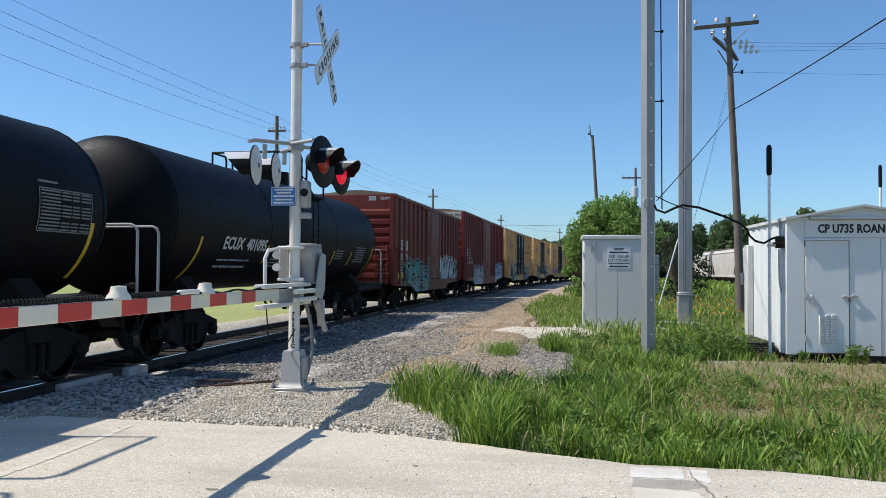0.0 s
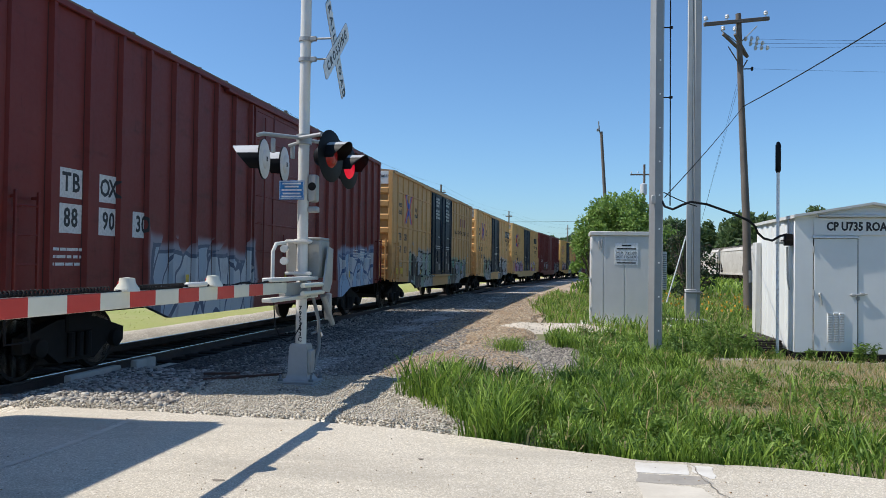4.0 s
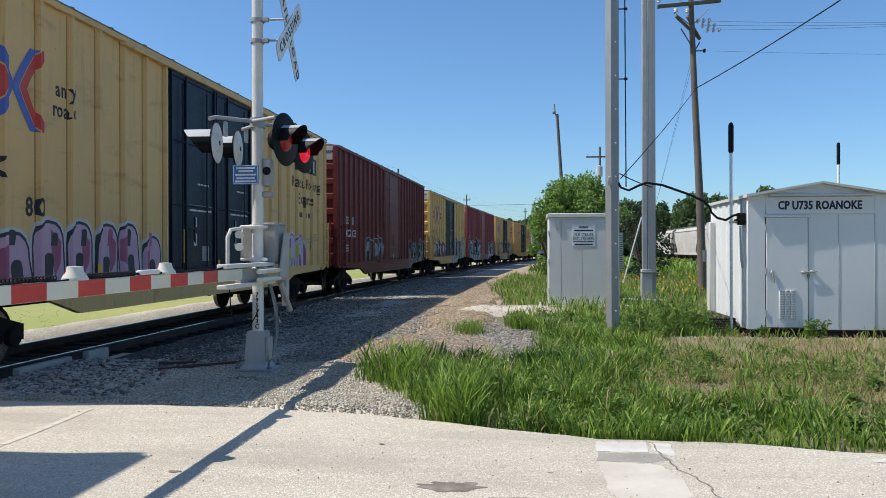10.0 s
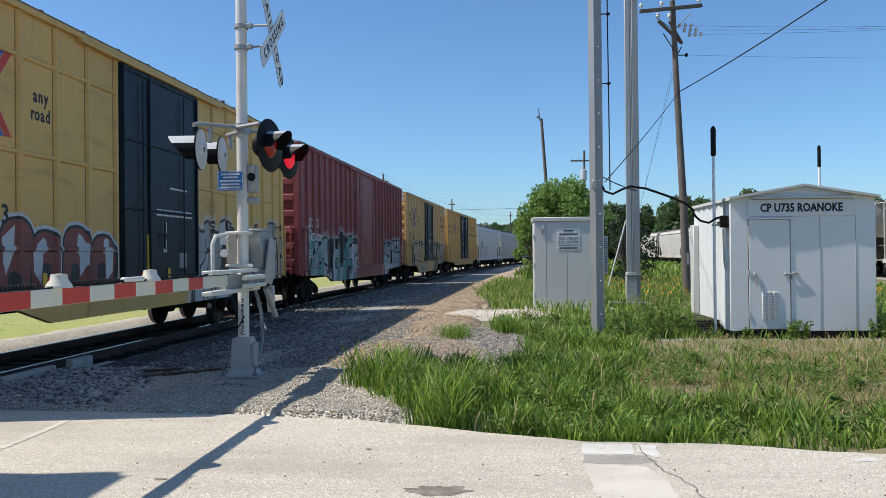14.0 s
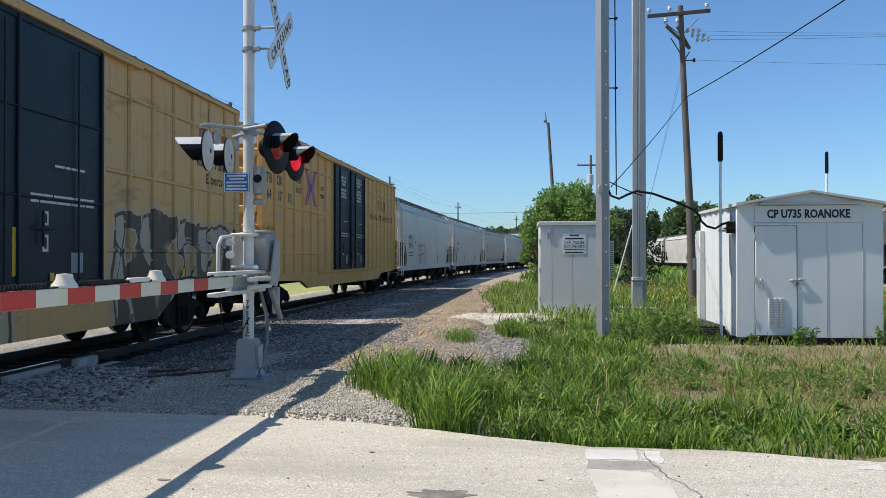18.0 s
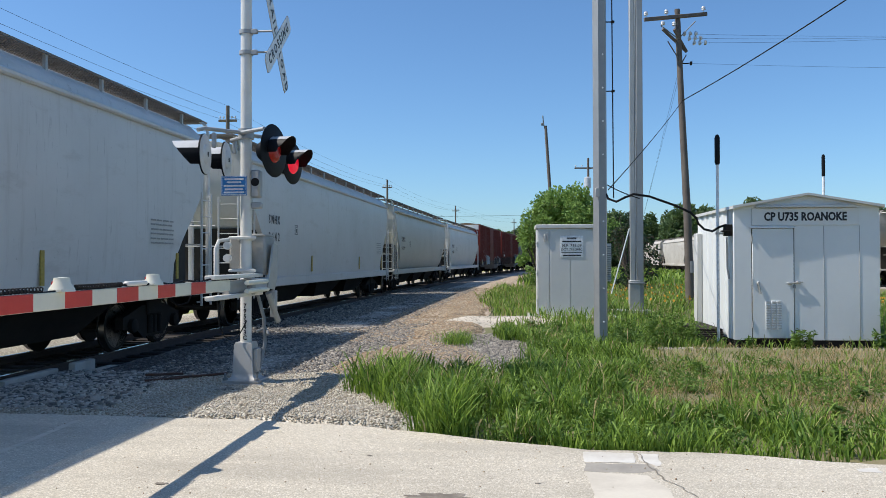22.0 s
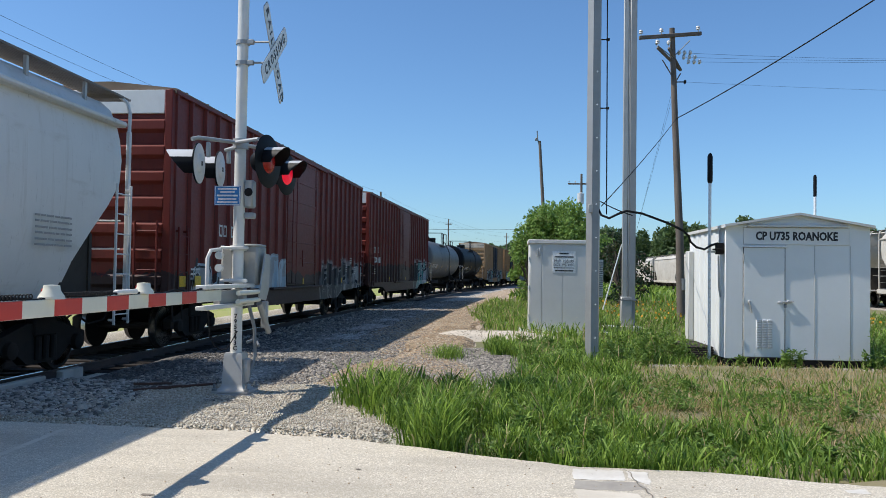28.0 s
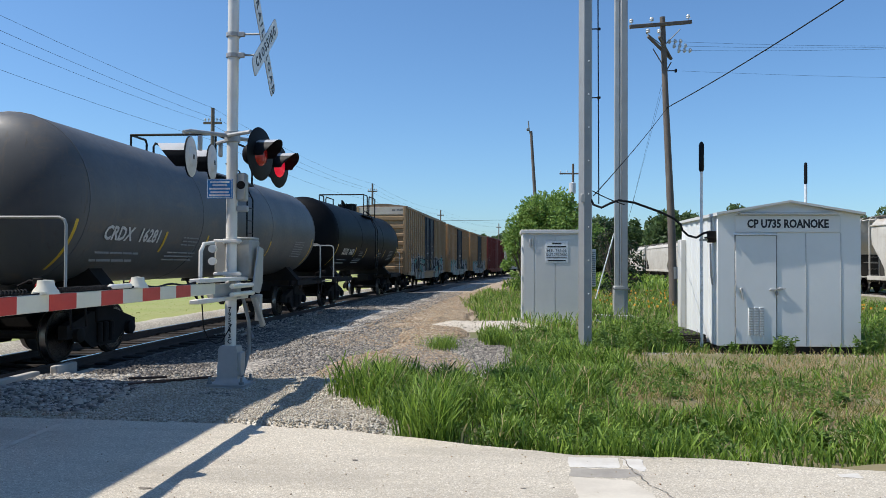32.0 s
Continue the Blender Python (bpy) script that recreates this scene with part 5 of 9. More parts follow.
def tank_car(y0, y1, paint, label, number, ink, fit=0.0, text=-4.75, zc=2.45, r=1.36, sheet=False):
    car, L = place_car("tank_car", y0, y1, label)
    h = L / 2
    a = h - 0.25
    prof = [(0.0, -a)] + [(r * math.sin(t), -a + 0.62 - 0.62 * math.cos(t)) for t in (0.2, 0.4, 0.65, 0.9, 1.15, 1.4, 1.57)]
    prof += [(r, yy) for yy in np.linspace(-a + 1.5, a - 1.5, 6)] + [(p, -q) for p, q in prof[::-1]]
    barrel = part("barrel", Shape().lathe(prof, "y", (0, 0, zc), 44).mesh("barrel", paint), car)
    for yy in (-a + 0.62, -2.6, 2.6, a - 0.62):
        part("weld_band", cached(("weld", paint.name, r), lambda: Shape().lathe([(r + 0.002, -0.02), (r + 0.009, -0.015), (r + 0.009, 0.015), (r + 0.002, 0.02)], "y", (0, 0, zc), 44).mesh("weld_band", paint)), barrel, at=pose(0, yy, 0))
    # top fittings and their rail
    zt = zc + r
    oy = fit
    part("manway", Shape().lathe([(0.36, -0.1), (0.36, 0.20), (0.39, 0.20), (0.39, 0.25), (0.0, 0.29)], "z", (0, oy + 0.45, zt), 18).mesh("manway", M_BLACK), car)
    part("valve_dome", Shape().lathe([(0.24, -0.1), (0.24, 0.34), (0.0, 0.38)], "z", (0.1, oy + 1.35, zt), 14).mesh("valve_dome", M_BLACK), car)
    part("vent_pipe", Shape().tube([(0.1, oy - 0.75, zt - 0.05), (0.1, oy - 0.75, zt + 0.34), (0.1, oy - 0.45, zt + 0.26), (0.1, oy - 0.1, zt + 0.14)], 0.05, 8).mesh("vent_pipe", M_BLACK), car)
    for k in range(5):
        part("bolt", cached("tank_bolt", lambda: Shape().lathe([(0.03, 0.0), (0.03, 0.1), (0.0, 0.11)], "z", (0, 0, 0), 8).mesh("bolt", M_BLACK)), car, at=pose(0.38 * math.cos(1.25 * k), oy + 0.45 + 0.38 * math.sin(1.25 * k), zt + 0.18))
    part("top_platform", Shape().cbox(-1.12, 1.12, oy - 0.5, oy + 2.3, zt - 0.36, zt - 0.31, 0.01).mesh("top_platform", M_BLACK), car)
    g = zt + 0.66
    part("guard_rail", Shape().tube([(1.08, oy + 0.35, zt - 0.33), (1.08, oy + 0.35, g - 0.08), (1.08, oy + 0.27, g), (1.08, oy - 0.5, g), (-1.08, oy - 0.5, g), (-1.08, oy + 0.27, g), (-1.08, oy + 0.35, g - 0.08), (-1.08, oy + 0.35, zt - 0.33)], 0.03, 8).mesh("guard_rail", M_BLACK), car)
    for x in (-1.08, 1.08):
        part("guard_post", cached(("gpost", r, zc), lambda: Shape().tube([(0, 0, zt - 0.33), (0, 0, g - 0.01)], 0.026, 6).mesh("guard_post", M_BLACK)), car, at=pose(x, oy - 0.5, 0))
        part("guard_rail", Shape().tube([(x, oy + 0.75, zt - 0.33), (x, oy + 0.75, g - 0.1), (x, oy + 0.85, g), (x, oy + 2.25, g), (x, oy + 2.25, zt - 0.33)], 0.03, 8).mesh("guard_rail", M_BLACK), car)
    for sx in (-1, 1):
        lad = Shape()
        for yy in (-0.22, 0.22):
            lad.tube([(sx * 1.62, yy, 0.95), (sx * 1.62, yy, 3.2), (sx * 1.25, yy, 3.95), (sx * 1.05, yy, 4.1)], 0.02, 6)
        for k in range(9):
            z = 1.05 + 0.32 * k
            xx = 1.62 if z < 3.2 else 1.62 - (z - 3.2) * 0.5
            lad.tube([(sx * xx, -0.22, z), (sx * xx, 0.22, z)], 0.014, 6)
        part("ladder", lad.mesh("ladder", M_BLACK), car)
    # end sills, saddles, walkways with rails
    for s in (-1, 1):
        turn = pose(0, s * h, 0, 0, 0, 0 if s < 0 else 180)
        def sill():
            q = Shape().cbox(-1.5, 1.5, -0.02, 1.35, 0.98, 1.06, 0.01).cbox(-0.3, 0.3, 0, 3.4, 0.66, 1.0, 0.02).cbox(-1.5, -1.42, 0, 3.2, 0.86, 1.05, 0.01).cbox(1.42, 1.5, 0, 3.2, 0.86, 1.05, 0.01)
            q.prism([(-1.25, 1.0), (-0.7, 1.62), (0.7, 1.62), (1.25, 1.0)], "y", 1.9, 2.35)
            return q.mesh("end_sill", M_UNDER)
        part("end_sill", cached("tank_sill", sill), car, at=turn)
        def end_rail():
            return Shape().tube([(1.46, 0.12, 1.05), (1.46, 0.12, 2.14), (1.43, 0.12, 2.22), (1.35, 0.12, 2.26), (-1.35, 0.12, 2.26), (-1.43, 0.12, 2.22), (-1.46, 0.12, 2.14), (-1.46, 0.12, 1.05)], 0.024, 8).mesh("hand_rail", M_GALV)
        part("hand_rail", cached("tank_rail", end_rail), car, "grey pipe rail across the end", at=turn)
        part("angle_cock", cached("tank_cock", lambda: Shape().tube([(0.75, 0.1, 0.92), (0.8, -0.05, 1.2), (1.0, -0.08, 1.28), (1.15, -0.05, 1.25)], 0.02, 6).cbox(1.05, 1.2, -0.1, 0.0, 1.2, 1.32, 0.02).mesh("angle_cock", M_UNDER)), car, at=turn)
        part("cut_lever", cached("tank_lever", lambda: Shape().tube([(1.4, -0.06, 0.95), (0.8, -0.12, 0.85), (0.2, -0.4, 0.95)], 0.016, 6).mesh("cut_lever", M_GALV_DARK)), car, at=turn)
        part("step", cached(("step", "tank"), lambda: Shape().tube([(1.5, -0.22, 1.0), (1.53, -0.22, 0.52), (1.53, 0.22, 0.52), (1.5, 0.22, 1.0)], 0.02, 6).mesh("step", M_UNDER)), car, at=pose(0, s * (h - 0.4), 0))
    part("drain_valve", Shape().lathe([(0.3, 1.1), (0.22, 1.35)], "z", (0, 0.3, 0), 14).tube([(0, 0.3, 0.75), (0, 0.3, 1.2)], 0.09, 8).tube([(0.0, -0.2, 1.2), (0.25, 0.0, 0.62), (0.0, 0.2, 1.2), (0.25, 0.4, 0.62), (0, 0.6, 1.2)], 0.03, 6).mesh("drain_valve", M_UNDER), car)
    running_gear(car, L, 2.0)
    # writing and tapes follow the barrel
    def on_side(z):
        return math.sqrt(max(0.0, r * r - (z - zc) ** 2)) + 0.008
    z = 2.07
    tx_ = on_side(z) + 0.008
    lay = Matrix.Rotation(-math.asin((z - zc) / r), 4, "Y") @ FACE_X
    if number in CODES:
        words("mark", CODES[number], 0.37, ink, car, tx_, text - 0.68, z, lay, 1.0, 0.01)
    else:
        mark_shape(4, 0.19, 0.27, ink, car, tx_, text - 0.6, z, lay)
    words("number", number, 0.37, ink, car, tx_, text + 0.55, z, lay, 1.0, 0.01)
    for k in range(2):
        print_block(1.6, 1, 0.045, 0.1, M_DIMPRINT, car, on_side(1.72 - 0.12 * k) + 0.012, text - 0.35, 1.74 - 0.14 * k, FACE_X, k)
    for yy, zz, ww, rr in ((text + 2.5, 2.10, 0.8, 3), (text + 2.4, 1.78, 1.5, 3), (text + 6.9, 2.1, 0.7, 4)) + (() if sheet else ((a - 2.4, 2.25, 1.1, 7),)):
        for r_ in range(rr):
            q = zz - 0.075 * r_
            print_block(ww, 1, 0.03, 0.08, M_DIMPRINT, car, on_side(q) + 0.01, yy, q, FACE_X, r_ + int(y0))
    if sheet:
        for k in range(12):
            q = 2.60 - 0.047 * k
            for c0, c1 in ((-0.56, -0.14), (-0.11, 0.10), (0.13, 0.30), (0.34, 0.56)):
                if k not in (3, 8) or c0 < -0.2:
                    bar("small_print", c1 - c0, 0.022, M_DIMPRINT, car, on_side(q) + 0.006, a - 1.56 + (c0 + c1) / 2, q, FACE_X)
        for q in (2.63, 2.055):
            bar("sheet_border", 1.2, 0.016, M_DIMPRINT, car, on_side(q) + 0.006, a - 1.56, q, FACE_X)
        for k in range(10):
            q = 2.60 - 0.058 * k
            for dy in (-0.595, 0.595):
                bar("sheet_border", 0.014, 0.06, M_DIMPRINT, car, on_side(q) + 0.006, a - 1.56 + dy, q, FACE_X)
        bar("small_print", 0.42, 0.03, M_DIMPRINT, car, on_side(2.72) + 0.006, a - 1.95, 2.72, FACE_X)
    for yy, t0, t1 in ((text - 2.15, -0.25, -0.95), (text + 1.25, -0.30, -0.62), (text + 3.45, -0.30, -0.62), (text + 6.4, -0.30, -0.62), (text + 8.2, -0.30, -0.62), (a - 0.9, -0.15, -0.85)):
        tape = Shape()
        for i in range(6):
            ta, tb = t0 + (t1 - t0) * i / 6, t0 + (t1 - t0) * (i + 1) / 6
            q = [((r + 0.008) * math.cos(t), (r + 0.008) * math.sin(t) + zc) for t in (ta, tb)]
            tape.add([(q[0][0], yy - 0.045, q[0][1]), (q[0][0], yy + 0.045, q[0][1]), (q[1][0], yy + 0.045, q[1][1]), (q[1][0], yy - 0.045, q[1][1])], [(0, 1, 2, 3)])
        part("reflector", tape.mesh("reflector", M_YELLOWTAPE, fix=False), car, "yellow reflective strip")
    return car


# brown taken nearly to black: the shade of the end hollow is in the colour
M_BULKHEAD = surface("shade_dark_brown_bulkhead", (0.022, 0.018, 0.013), (0.045, 0.036, 0.026), 10.0, 1.5, 0.85, 0, 0.2, 0.006)
HOPPER_LEVELS = ((1.02, 1.47, 1.95), (1.5, 1.515, 2.0), (2.0, 1.54, 1.62), (2.6, 1.55, 1.02), (3.0, 1.55, 0.66), (3.5, 1.55, 0.58), (3.98, 1.53, 0.58), (4.2, 1.46, 0.58), (4.42, 1.22, 0.58), (4.52, 0.7, 0.58), (4.54, 0.0, 0.58))


BELLIED = ((1.02, 1.16, 1.95), (1.3, 1.32, 1.98), (1.65, 1.44, 1.9), (2.1, 1.52, 1.55), (2.6, 1.55, 1.02), (3.0, 1.552, 0.66), (3.4, 1.54, 0.58), (3.75, 1.50, 0.58), (4.02, 1.43, 0.58), (4.26, 1.32, 0.58), (4.42, 1.14, 0.58), (4.52, 0.7, 0.58), (4.54, 0.0, 0.58))


def outline_tag(car, start):
    """Letters sprayed as black outlines alone: pointed tops over rounded bows."""
    def stroke(pts, w):
        strip = Shape()
        for (ya, za), (yb, zb) in zip(pts, pts[1:]):
            d = Vector((yb - ya, zb - za)).normalized() * w
            n_ = Vector((-d.y, d.x))
            strip.add([(1.557 - 0.09 * max(0.0, 1.55 - z_), y_, z_) for y_, z_ in ((ya - d.x - n_.x, za - d.y - n_.y), (ya - d.x + n_.x, za - d.y + n_.y), (yb + d.x + n_.x, zb + d.y + n_.y), (yb + d.x - n_.x, zb + d.y - n_.y))], [(0, 1, 2, 3)])
        part("sprayed_line", strip.mesh("sprayed_line", M_INK, smooth=False, fix=False), car)
    spikes = (((0.64, 2.18), (1.0, 2.32), (0.92, 1.76)), ((0.96, 2.11), (1.47, 2.33), (1.43, 1.88)), ((1.56, 2.21), (2.3, 2.33), (2.26, 1.83)), ((0.41, 1.75), (0.56, 1.69), (0.56, 1.34)), ((2.75, 2.06), (2.78, 1.32)), ((1.65, 1.67), (2.06, 1.89)), ((0.07, 1.68), (0.33, 1.65)))
    bows = (((-0.3, 1.33), (-0.07, 1.6), (0.22, 1.94), (0.29, 2.2), (0.64, 2.35), (0.59, 1.88)), ((2.33, 2.13), (3.07, 2.33), (3.05, 1.97), (3.26, 1.69), (3.26, 1.31)), ((0.66, 1.67), (0.88, 1.75), (1.13, 1.67), (1.26, 1.33), (1.39, 1.17)),
            ((1.26, 1.69), (1.56, 1.81), (1.83, 1.7), (1.9, 1.32), (2.07, 1.16)), ((1.97, 1.73), (2.35, 1.85), (2.53, 1.7), (2.53, 1.32)))
    for k, line_ in enumerate(spikes):
        stroke([(start + a, b) for a, b in line_], 0.02 if k < 3 else 0.014)
    for line_ in bows:
        pts = [line_[0]]
        for (ya, za), (yb, zb) in zip(line_, line_[1:]):
            pts += [(ya * 0.75 + yb * 0.25, za * 0.75 + zb * 0.25), (ya * 0.25 + yb * 0.75, za * 0.25 + zb * 0.75)]
        stroke([(start + a, b) for a, b in pts + [line_[-1]]], 0.02)


def covered_hopper(y0, y1, paint, label, number="", ink=None, group="cars of the freight train", keep=True, belly=False):
    L = y1 - y0
    if keep:
        car, L = place_car("covered_hopper", y0, y1, label)
    else:
        car = thing("covered_hopper", pose(0, 0, 0), label, "hopper car", group)
    h = L / 2

    def shell():
        s = Shape()
        ring = []
        for z, x, inset in (BELLIED if belly else HOPPER_LEVELS):
            e = h - inset
            ys = [-e] + list(np.linspace(-e + 0.4, e - 0.4, 9)) + [e]
            row = [(x, yy, z) for yy in ys] + [(-x, yy, z) for yy in ys[::-1]]
            ring.append(row)
        n = len(ring[0])
        verts = [p for row in ring for p in row]
        faces = []
        for i in range(len(ring) - 1):
            for k in range(n):
                a, b = i * n + k, i * n + (k + 1) % n
                faces.append((a, b, b + n, a + n))
        faces.append(tuple(range(n))[::-1])
        s.add(verts, faces)
        return s.mesh("body", paint)
    part("body", cached(("hop", paint.name, round(L, 1), belly), shell), car)
    part("top_chord", Shape().cbox(1.40, 1.60, -h + 0.5, h - 0.5, 3.98, 4.08, 0.03).cbox(-1.60, -1.40, -h + 0.5, h - 0.5, 3.98, 4.08, 0.03).mesh("top_chord", paint), car)
    for sx in (-1, 1):
        a, b = sorted((sx * 1.43, sx * 1.545))
        part("side_sill", Shape().cbox(a, b, -h + 0.05, h - 0.05, 0.84, 1.10, 0.02).mesh("side_sill", paint), car)
    # outlet hoppers under the floor
    for yy in (-L * 0.22, 0.0, L * 0.22):
        part("outlet", cached(("outlet", paint.name, round(L, 1)), lambda: Shape().add(
            [(-1.3, -L * 0.105, 1.05), (1.3, -L * 0.105, 1.05), (1.3, L * 0.105, 1.05), (-1.3, L * 0.105, 1.05), (-0.85, -1.0, 0.30), (0.85, -1.0, 0.30), (0.85, 1.0, 0.30), (-0.85, 1.0, 0.30)],
            [(0, 1, 5, 4), (1, 2, 6, 5), (2, 3, 7, 6), (3, 0, 4, 7), (4, 5, 6, 7), (0, 3, 2, 1)]).mesh("outlet", M_UNDER)), car, at=pose(0, yy, 0))
    # walkway grating on the roof
    def board():
        s = Shape()
        e = h - 0.15
        for k in range(11):
            for sx in (-1, 1):
                x = sx * (0.80 + 0.052 * k)
                s.box(x - 0.011, x + 0.011, -e, e, 4.585, 4.62)
        yy = -e
        while yy <= e:
            for sx in (-1, 1):
                a, b = sorted((sx * 0.78, sx * 1.335))
                s.box(a, b, yy - 0.012, yy + 0.012, 4.588, 4.615)
            yy += 0.15
        yy = -e + 0.3
        while yy <= e:
            for sx in (-1, 1):
                s.box(sx * 1.27 - 0.025, sx * 1.27 + 0.025, yy - 0.03, yy + 0.03, 4.28, 4.585, 1)
            yy += 1.6
        for s_ in (-1, 1):
            for k in range(9):
                y_ = s_ * e - 0.26 + 0.065 * k
                s.box(-1.33, 1.33, y_ - 0.014, y_ + 0.014, 4.58, 4.615)
        return s.mesh("running_board", M_BOARDSTEEL, M_GALV, smooth=False)
    part("running_board", cached(("board", round(L, 1)), board), car, "dark steel roof walkway")
    part("hatch_trough", Shape().cbox(-0.42, 0.42, -h + 0.8, h - 0.8, 4.48, 4.60, 0.05).mesh("hatch_trough", paint), car)
    # end posts, ladders, platform, slope sheet braces
    for s in (-1, 1):
        turn = pose(0, s * h, 0, 0, 0, 0 if s < 0 else 180)
        def endwork():
            return Shape().cbox(-0.035, 0.035, 0.13, 0.21, 1.05, 3.98, 0.012).tube([(0, 0.17, 3.95), (0, 0.15, 4.3), (-0.06, 0.14, 4.5), (-0.2, 0.13, 4.60)], 0.032, 8).mesh("corner_post", paint)
        for x in (-1.46, 1.46):
            part("corner_post", cached(("endwork", paint.name), endwork), car, at=turn @ pose(x, 0, 0) @ Matrix.Diagonal((1 if x > 0 else -1, 1, 1, 1)))
        part("end_platform", cached(("hopplat", paint.name), lambda: Shape().cbox(-1.5, 1.5, 0.0, 2.3, 0.96, 1.03, 0.01).mesh("end_platform", paint)), car, at=turn)
        # the bulkhead box fills the end hollow and carries its shade as colour
        part("bulkhead", cached(("bulk", belly), lambda: Shape().prism([(-1.36, 1.03), (-1.36, 2.1), (-1.2, 2.38), (1.2, 2.38), (1.36, 2.1), (1.36, 1.03)], "y", 1.16, 1.24).prism([(1.24, 1.03), (1.24, 2.34), (1.5, 2.1), (2.0, 1.5), (2.1, 1.03)], "x", -1.33 if belly else -1.42, 1.33 if belly else 1.42).mesh("bulkhead", M_BULKHEAD)), car, "brown end bulkhead darkened as a shaded hollow", at=turn)
        part("end_brace", cached(("hbrace", paint.name), lambda: Shape().cbox(-0.06, 0.06, 0.5, 0.58, 1.0, 3.2, 0.01).mesh("end_brace", paint)), car, at=turn)
        part("ladder", ladder_mesh(0.5, 0.6, 3.1, 7, paint, "hop"), car, at=turn @ pose(1.15, 0.08, 0))
        part("side_ladder", ladder_mesh(0.5, 0.6, 3.0, 7, paint, "hops"), car, at=turn @ pose(1.56 if s < 0 else -1.56, 0.50, 0, 0, 0, 90 if s < 0 else -90))
        part("grab_rail", cached(("hgrab", paint.name), lambda: Shape().tube([(-1.3, 0.1, 1.9), (1.3, 0.1, 1.9)], 0.018, 6).tube([(-1.3, 0.1, 2.4), (0.8, 0.1, 2.4)], 0.018, 6).mesh("grab_rail", paint)), car, at=turn)
    part("brake_gear", cached("hop_brake", lambda: Shape().lathe([(0.24, -0.02), (0.26, 0.0), (0.24, 0.02), (0.22, 0.0)], "y", (-0.6, 0.02, 2.1), 16).mesh("brake_gear", M_UNDER)), car, at=pose(0, -h, 0))
    part("brake_cylinder", cached("hop_cyl", lambda: Shape().lathe([(0.0, 0.6), (0.2, 0.65), (0.2, 1.4), (0.0, 1.45)], "y", (0.3, 0, 1.35), 12).mesh("brake_cylinder", M_UNDER)), car, at=pose(0, -h, 0))
    part("centre_sill", Shape().cbox(-0.3, 0.3, -h, h, 0.66, 0.98, 0.02).mesh("centre_sill", M_UNDER), car)
    running_gear(car, L, 2.0, keep)
    ink = ink or M_INK
    if number:
        at_ = -h + (2.75 if number == "8559" else 2.3)
        if number in CODES:
            for row, z in ((CODES[number], 2.64), (number, 2.18)):
                for k, ch in enumerate(row):
                    words("number" if row == number else "mark", ch, 0.33, ink, car, 1.562, at_ + 0.255 * (k - (len(row) - 1) / 2), z, FACE_X, 0.8, 0.004)
        else:
            mark_shape(4, 0.16, 0.30, ink, car, 1.562, at_, 2.72, FACE_X)
            words("number", number, 0.36, ink, car, 1.562, at_, 2.25, FACE_X, 0.78)
    if number == "8559":
        part("overpaint", Shape().box(1.551, 1.554, -h + 2.3, -h + 3.82, 2.03, 2.76).mesh("overpaint", M_OVERPAINT, smooth=False), car, "slightly darker grey repaint square")
        outline_tag(car, -h + 5.0)
    if keep:
        for k in range(3):
            print_block(1.25, 1, 0.055, 0.1, ink, car, 1.556, -h + 3.0, 1.80 - 0.15 * k, FACE_X, k) if k < 2 and number == "8559" else None
            print_block(0.95, 2, 0.03, 0.08, M_FAINTINK, car, 1.558, h - 2.6, 2.3 - 0.17 * k, FACE_X, k + int(y0))
        for dy, dz, w_, t_ in ((0, 0.13, 0.25, 0.016), (0, -0.13, 0.25, 0.016), (-0.12, 0, 0.016, 0.26), (0.12, 0, 0.016, 0.26), (0, -0.03, 0.07, 0.11), (0, 0.075, 0.15, 0.03)):
            bar("placard_line", w_, t_, M_INK if w_ != 0.15 else M_FAINTINK, car, 1.556, -h + 4.32 + dy, 2.45 + dz, FACE_X)
        for yy in () if belly else (-h + 1.75, -3.6, 3.2, h - 1.9):
            part("reflector", cached("refl3", lambda: Shape().box(1.51, 1.535, -0.04, 0.04, 1.2, 1.7).mesh("reflector", M_OLDTAPE, smooth=False)), car, at=pose(0.012, yy, 0))
    return car


# strips beside the posts, coloured for dirt and rib shade together
M_SEAM_TAN = surface("brown_seam_dirt_and_shade", (0.22, 0.12, 0.05), (0.42, 0.24, 0.09), 9, 1.2, 0.8, 0, 0.1, 0.003)
M_SEAM_RED = surface("dark_seam_dirt_and_shade", (0.045, 0.013, 0.011), (0.09, 0.022, 0.018), 9, 1.2, 0.8, 0, 0.1, 0.003)
M_FAINTINK = plain("faded_grey_lettering", (0.33, 0.33, 0.32), 0.6)
M_BOARDSTEEL = surface("dark_grimy_grating", (0.24, 0.22, 0.20), (0.17, 0.15, 0.135), 20, 2, 0.75, 0.2, 0.1, 0.003)
M_BROWNINK = plain("brown_lettering", (0.075, 0.04, 0.02), 0.6)
M_OVERPAINT = surface("grey_repaint", (0.50, 0.515, 0.52), (0.44, 0.455, 0.46), 10, 1.5, 0.5, 0, 0.04, 0.003)
M_FADED_RED = surface("faded_brown_red_paint", (0.30, 0.09, 0.07), (0.40, 0.20, 0.11), 9.0, 3.0, 0.6, 0, 0.05, 0.003)
M_LOGO_R = surface("faded_emblem_red", (0.62, 0.05, 0.04), (0.50, 0.11, 0.07), 9.0, 3.0, 0.6, 0, 0.05, 0.003)
M_LOGO_B = surface("faded_emblem_blue", (0.06, 0.13, 0.48), (0.13, 0.17, 0.38), 9.0, 3.0, 0.6, 0, 0.05, 0.003)
M_DIMPRINT = plain("dim_white_print", (0.22, 0.22, 0.21), 0.6)
M_SMALLPRINT = plain("small_print_grey", (0.40, 0.38, 0.33), 0.6)
M_PLACARD = plain("grey_placard", (0.36, 0.37, 0.38), 0.6)
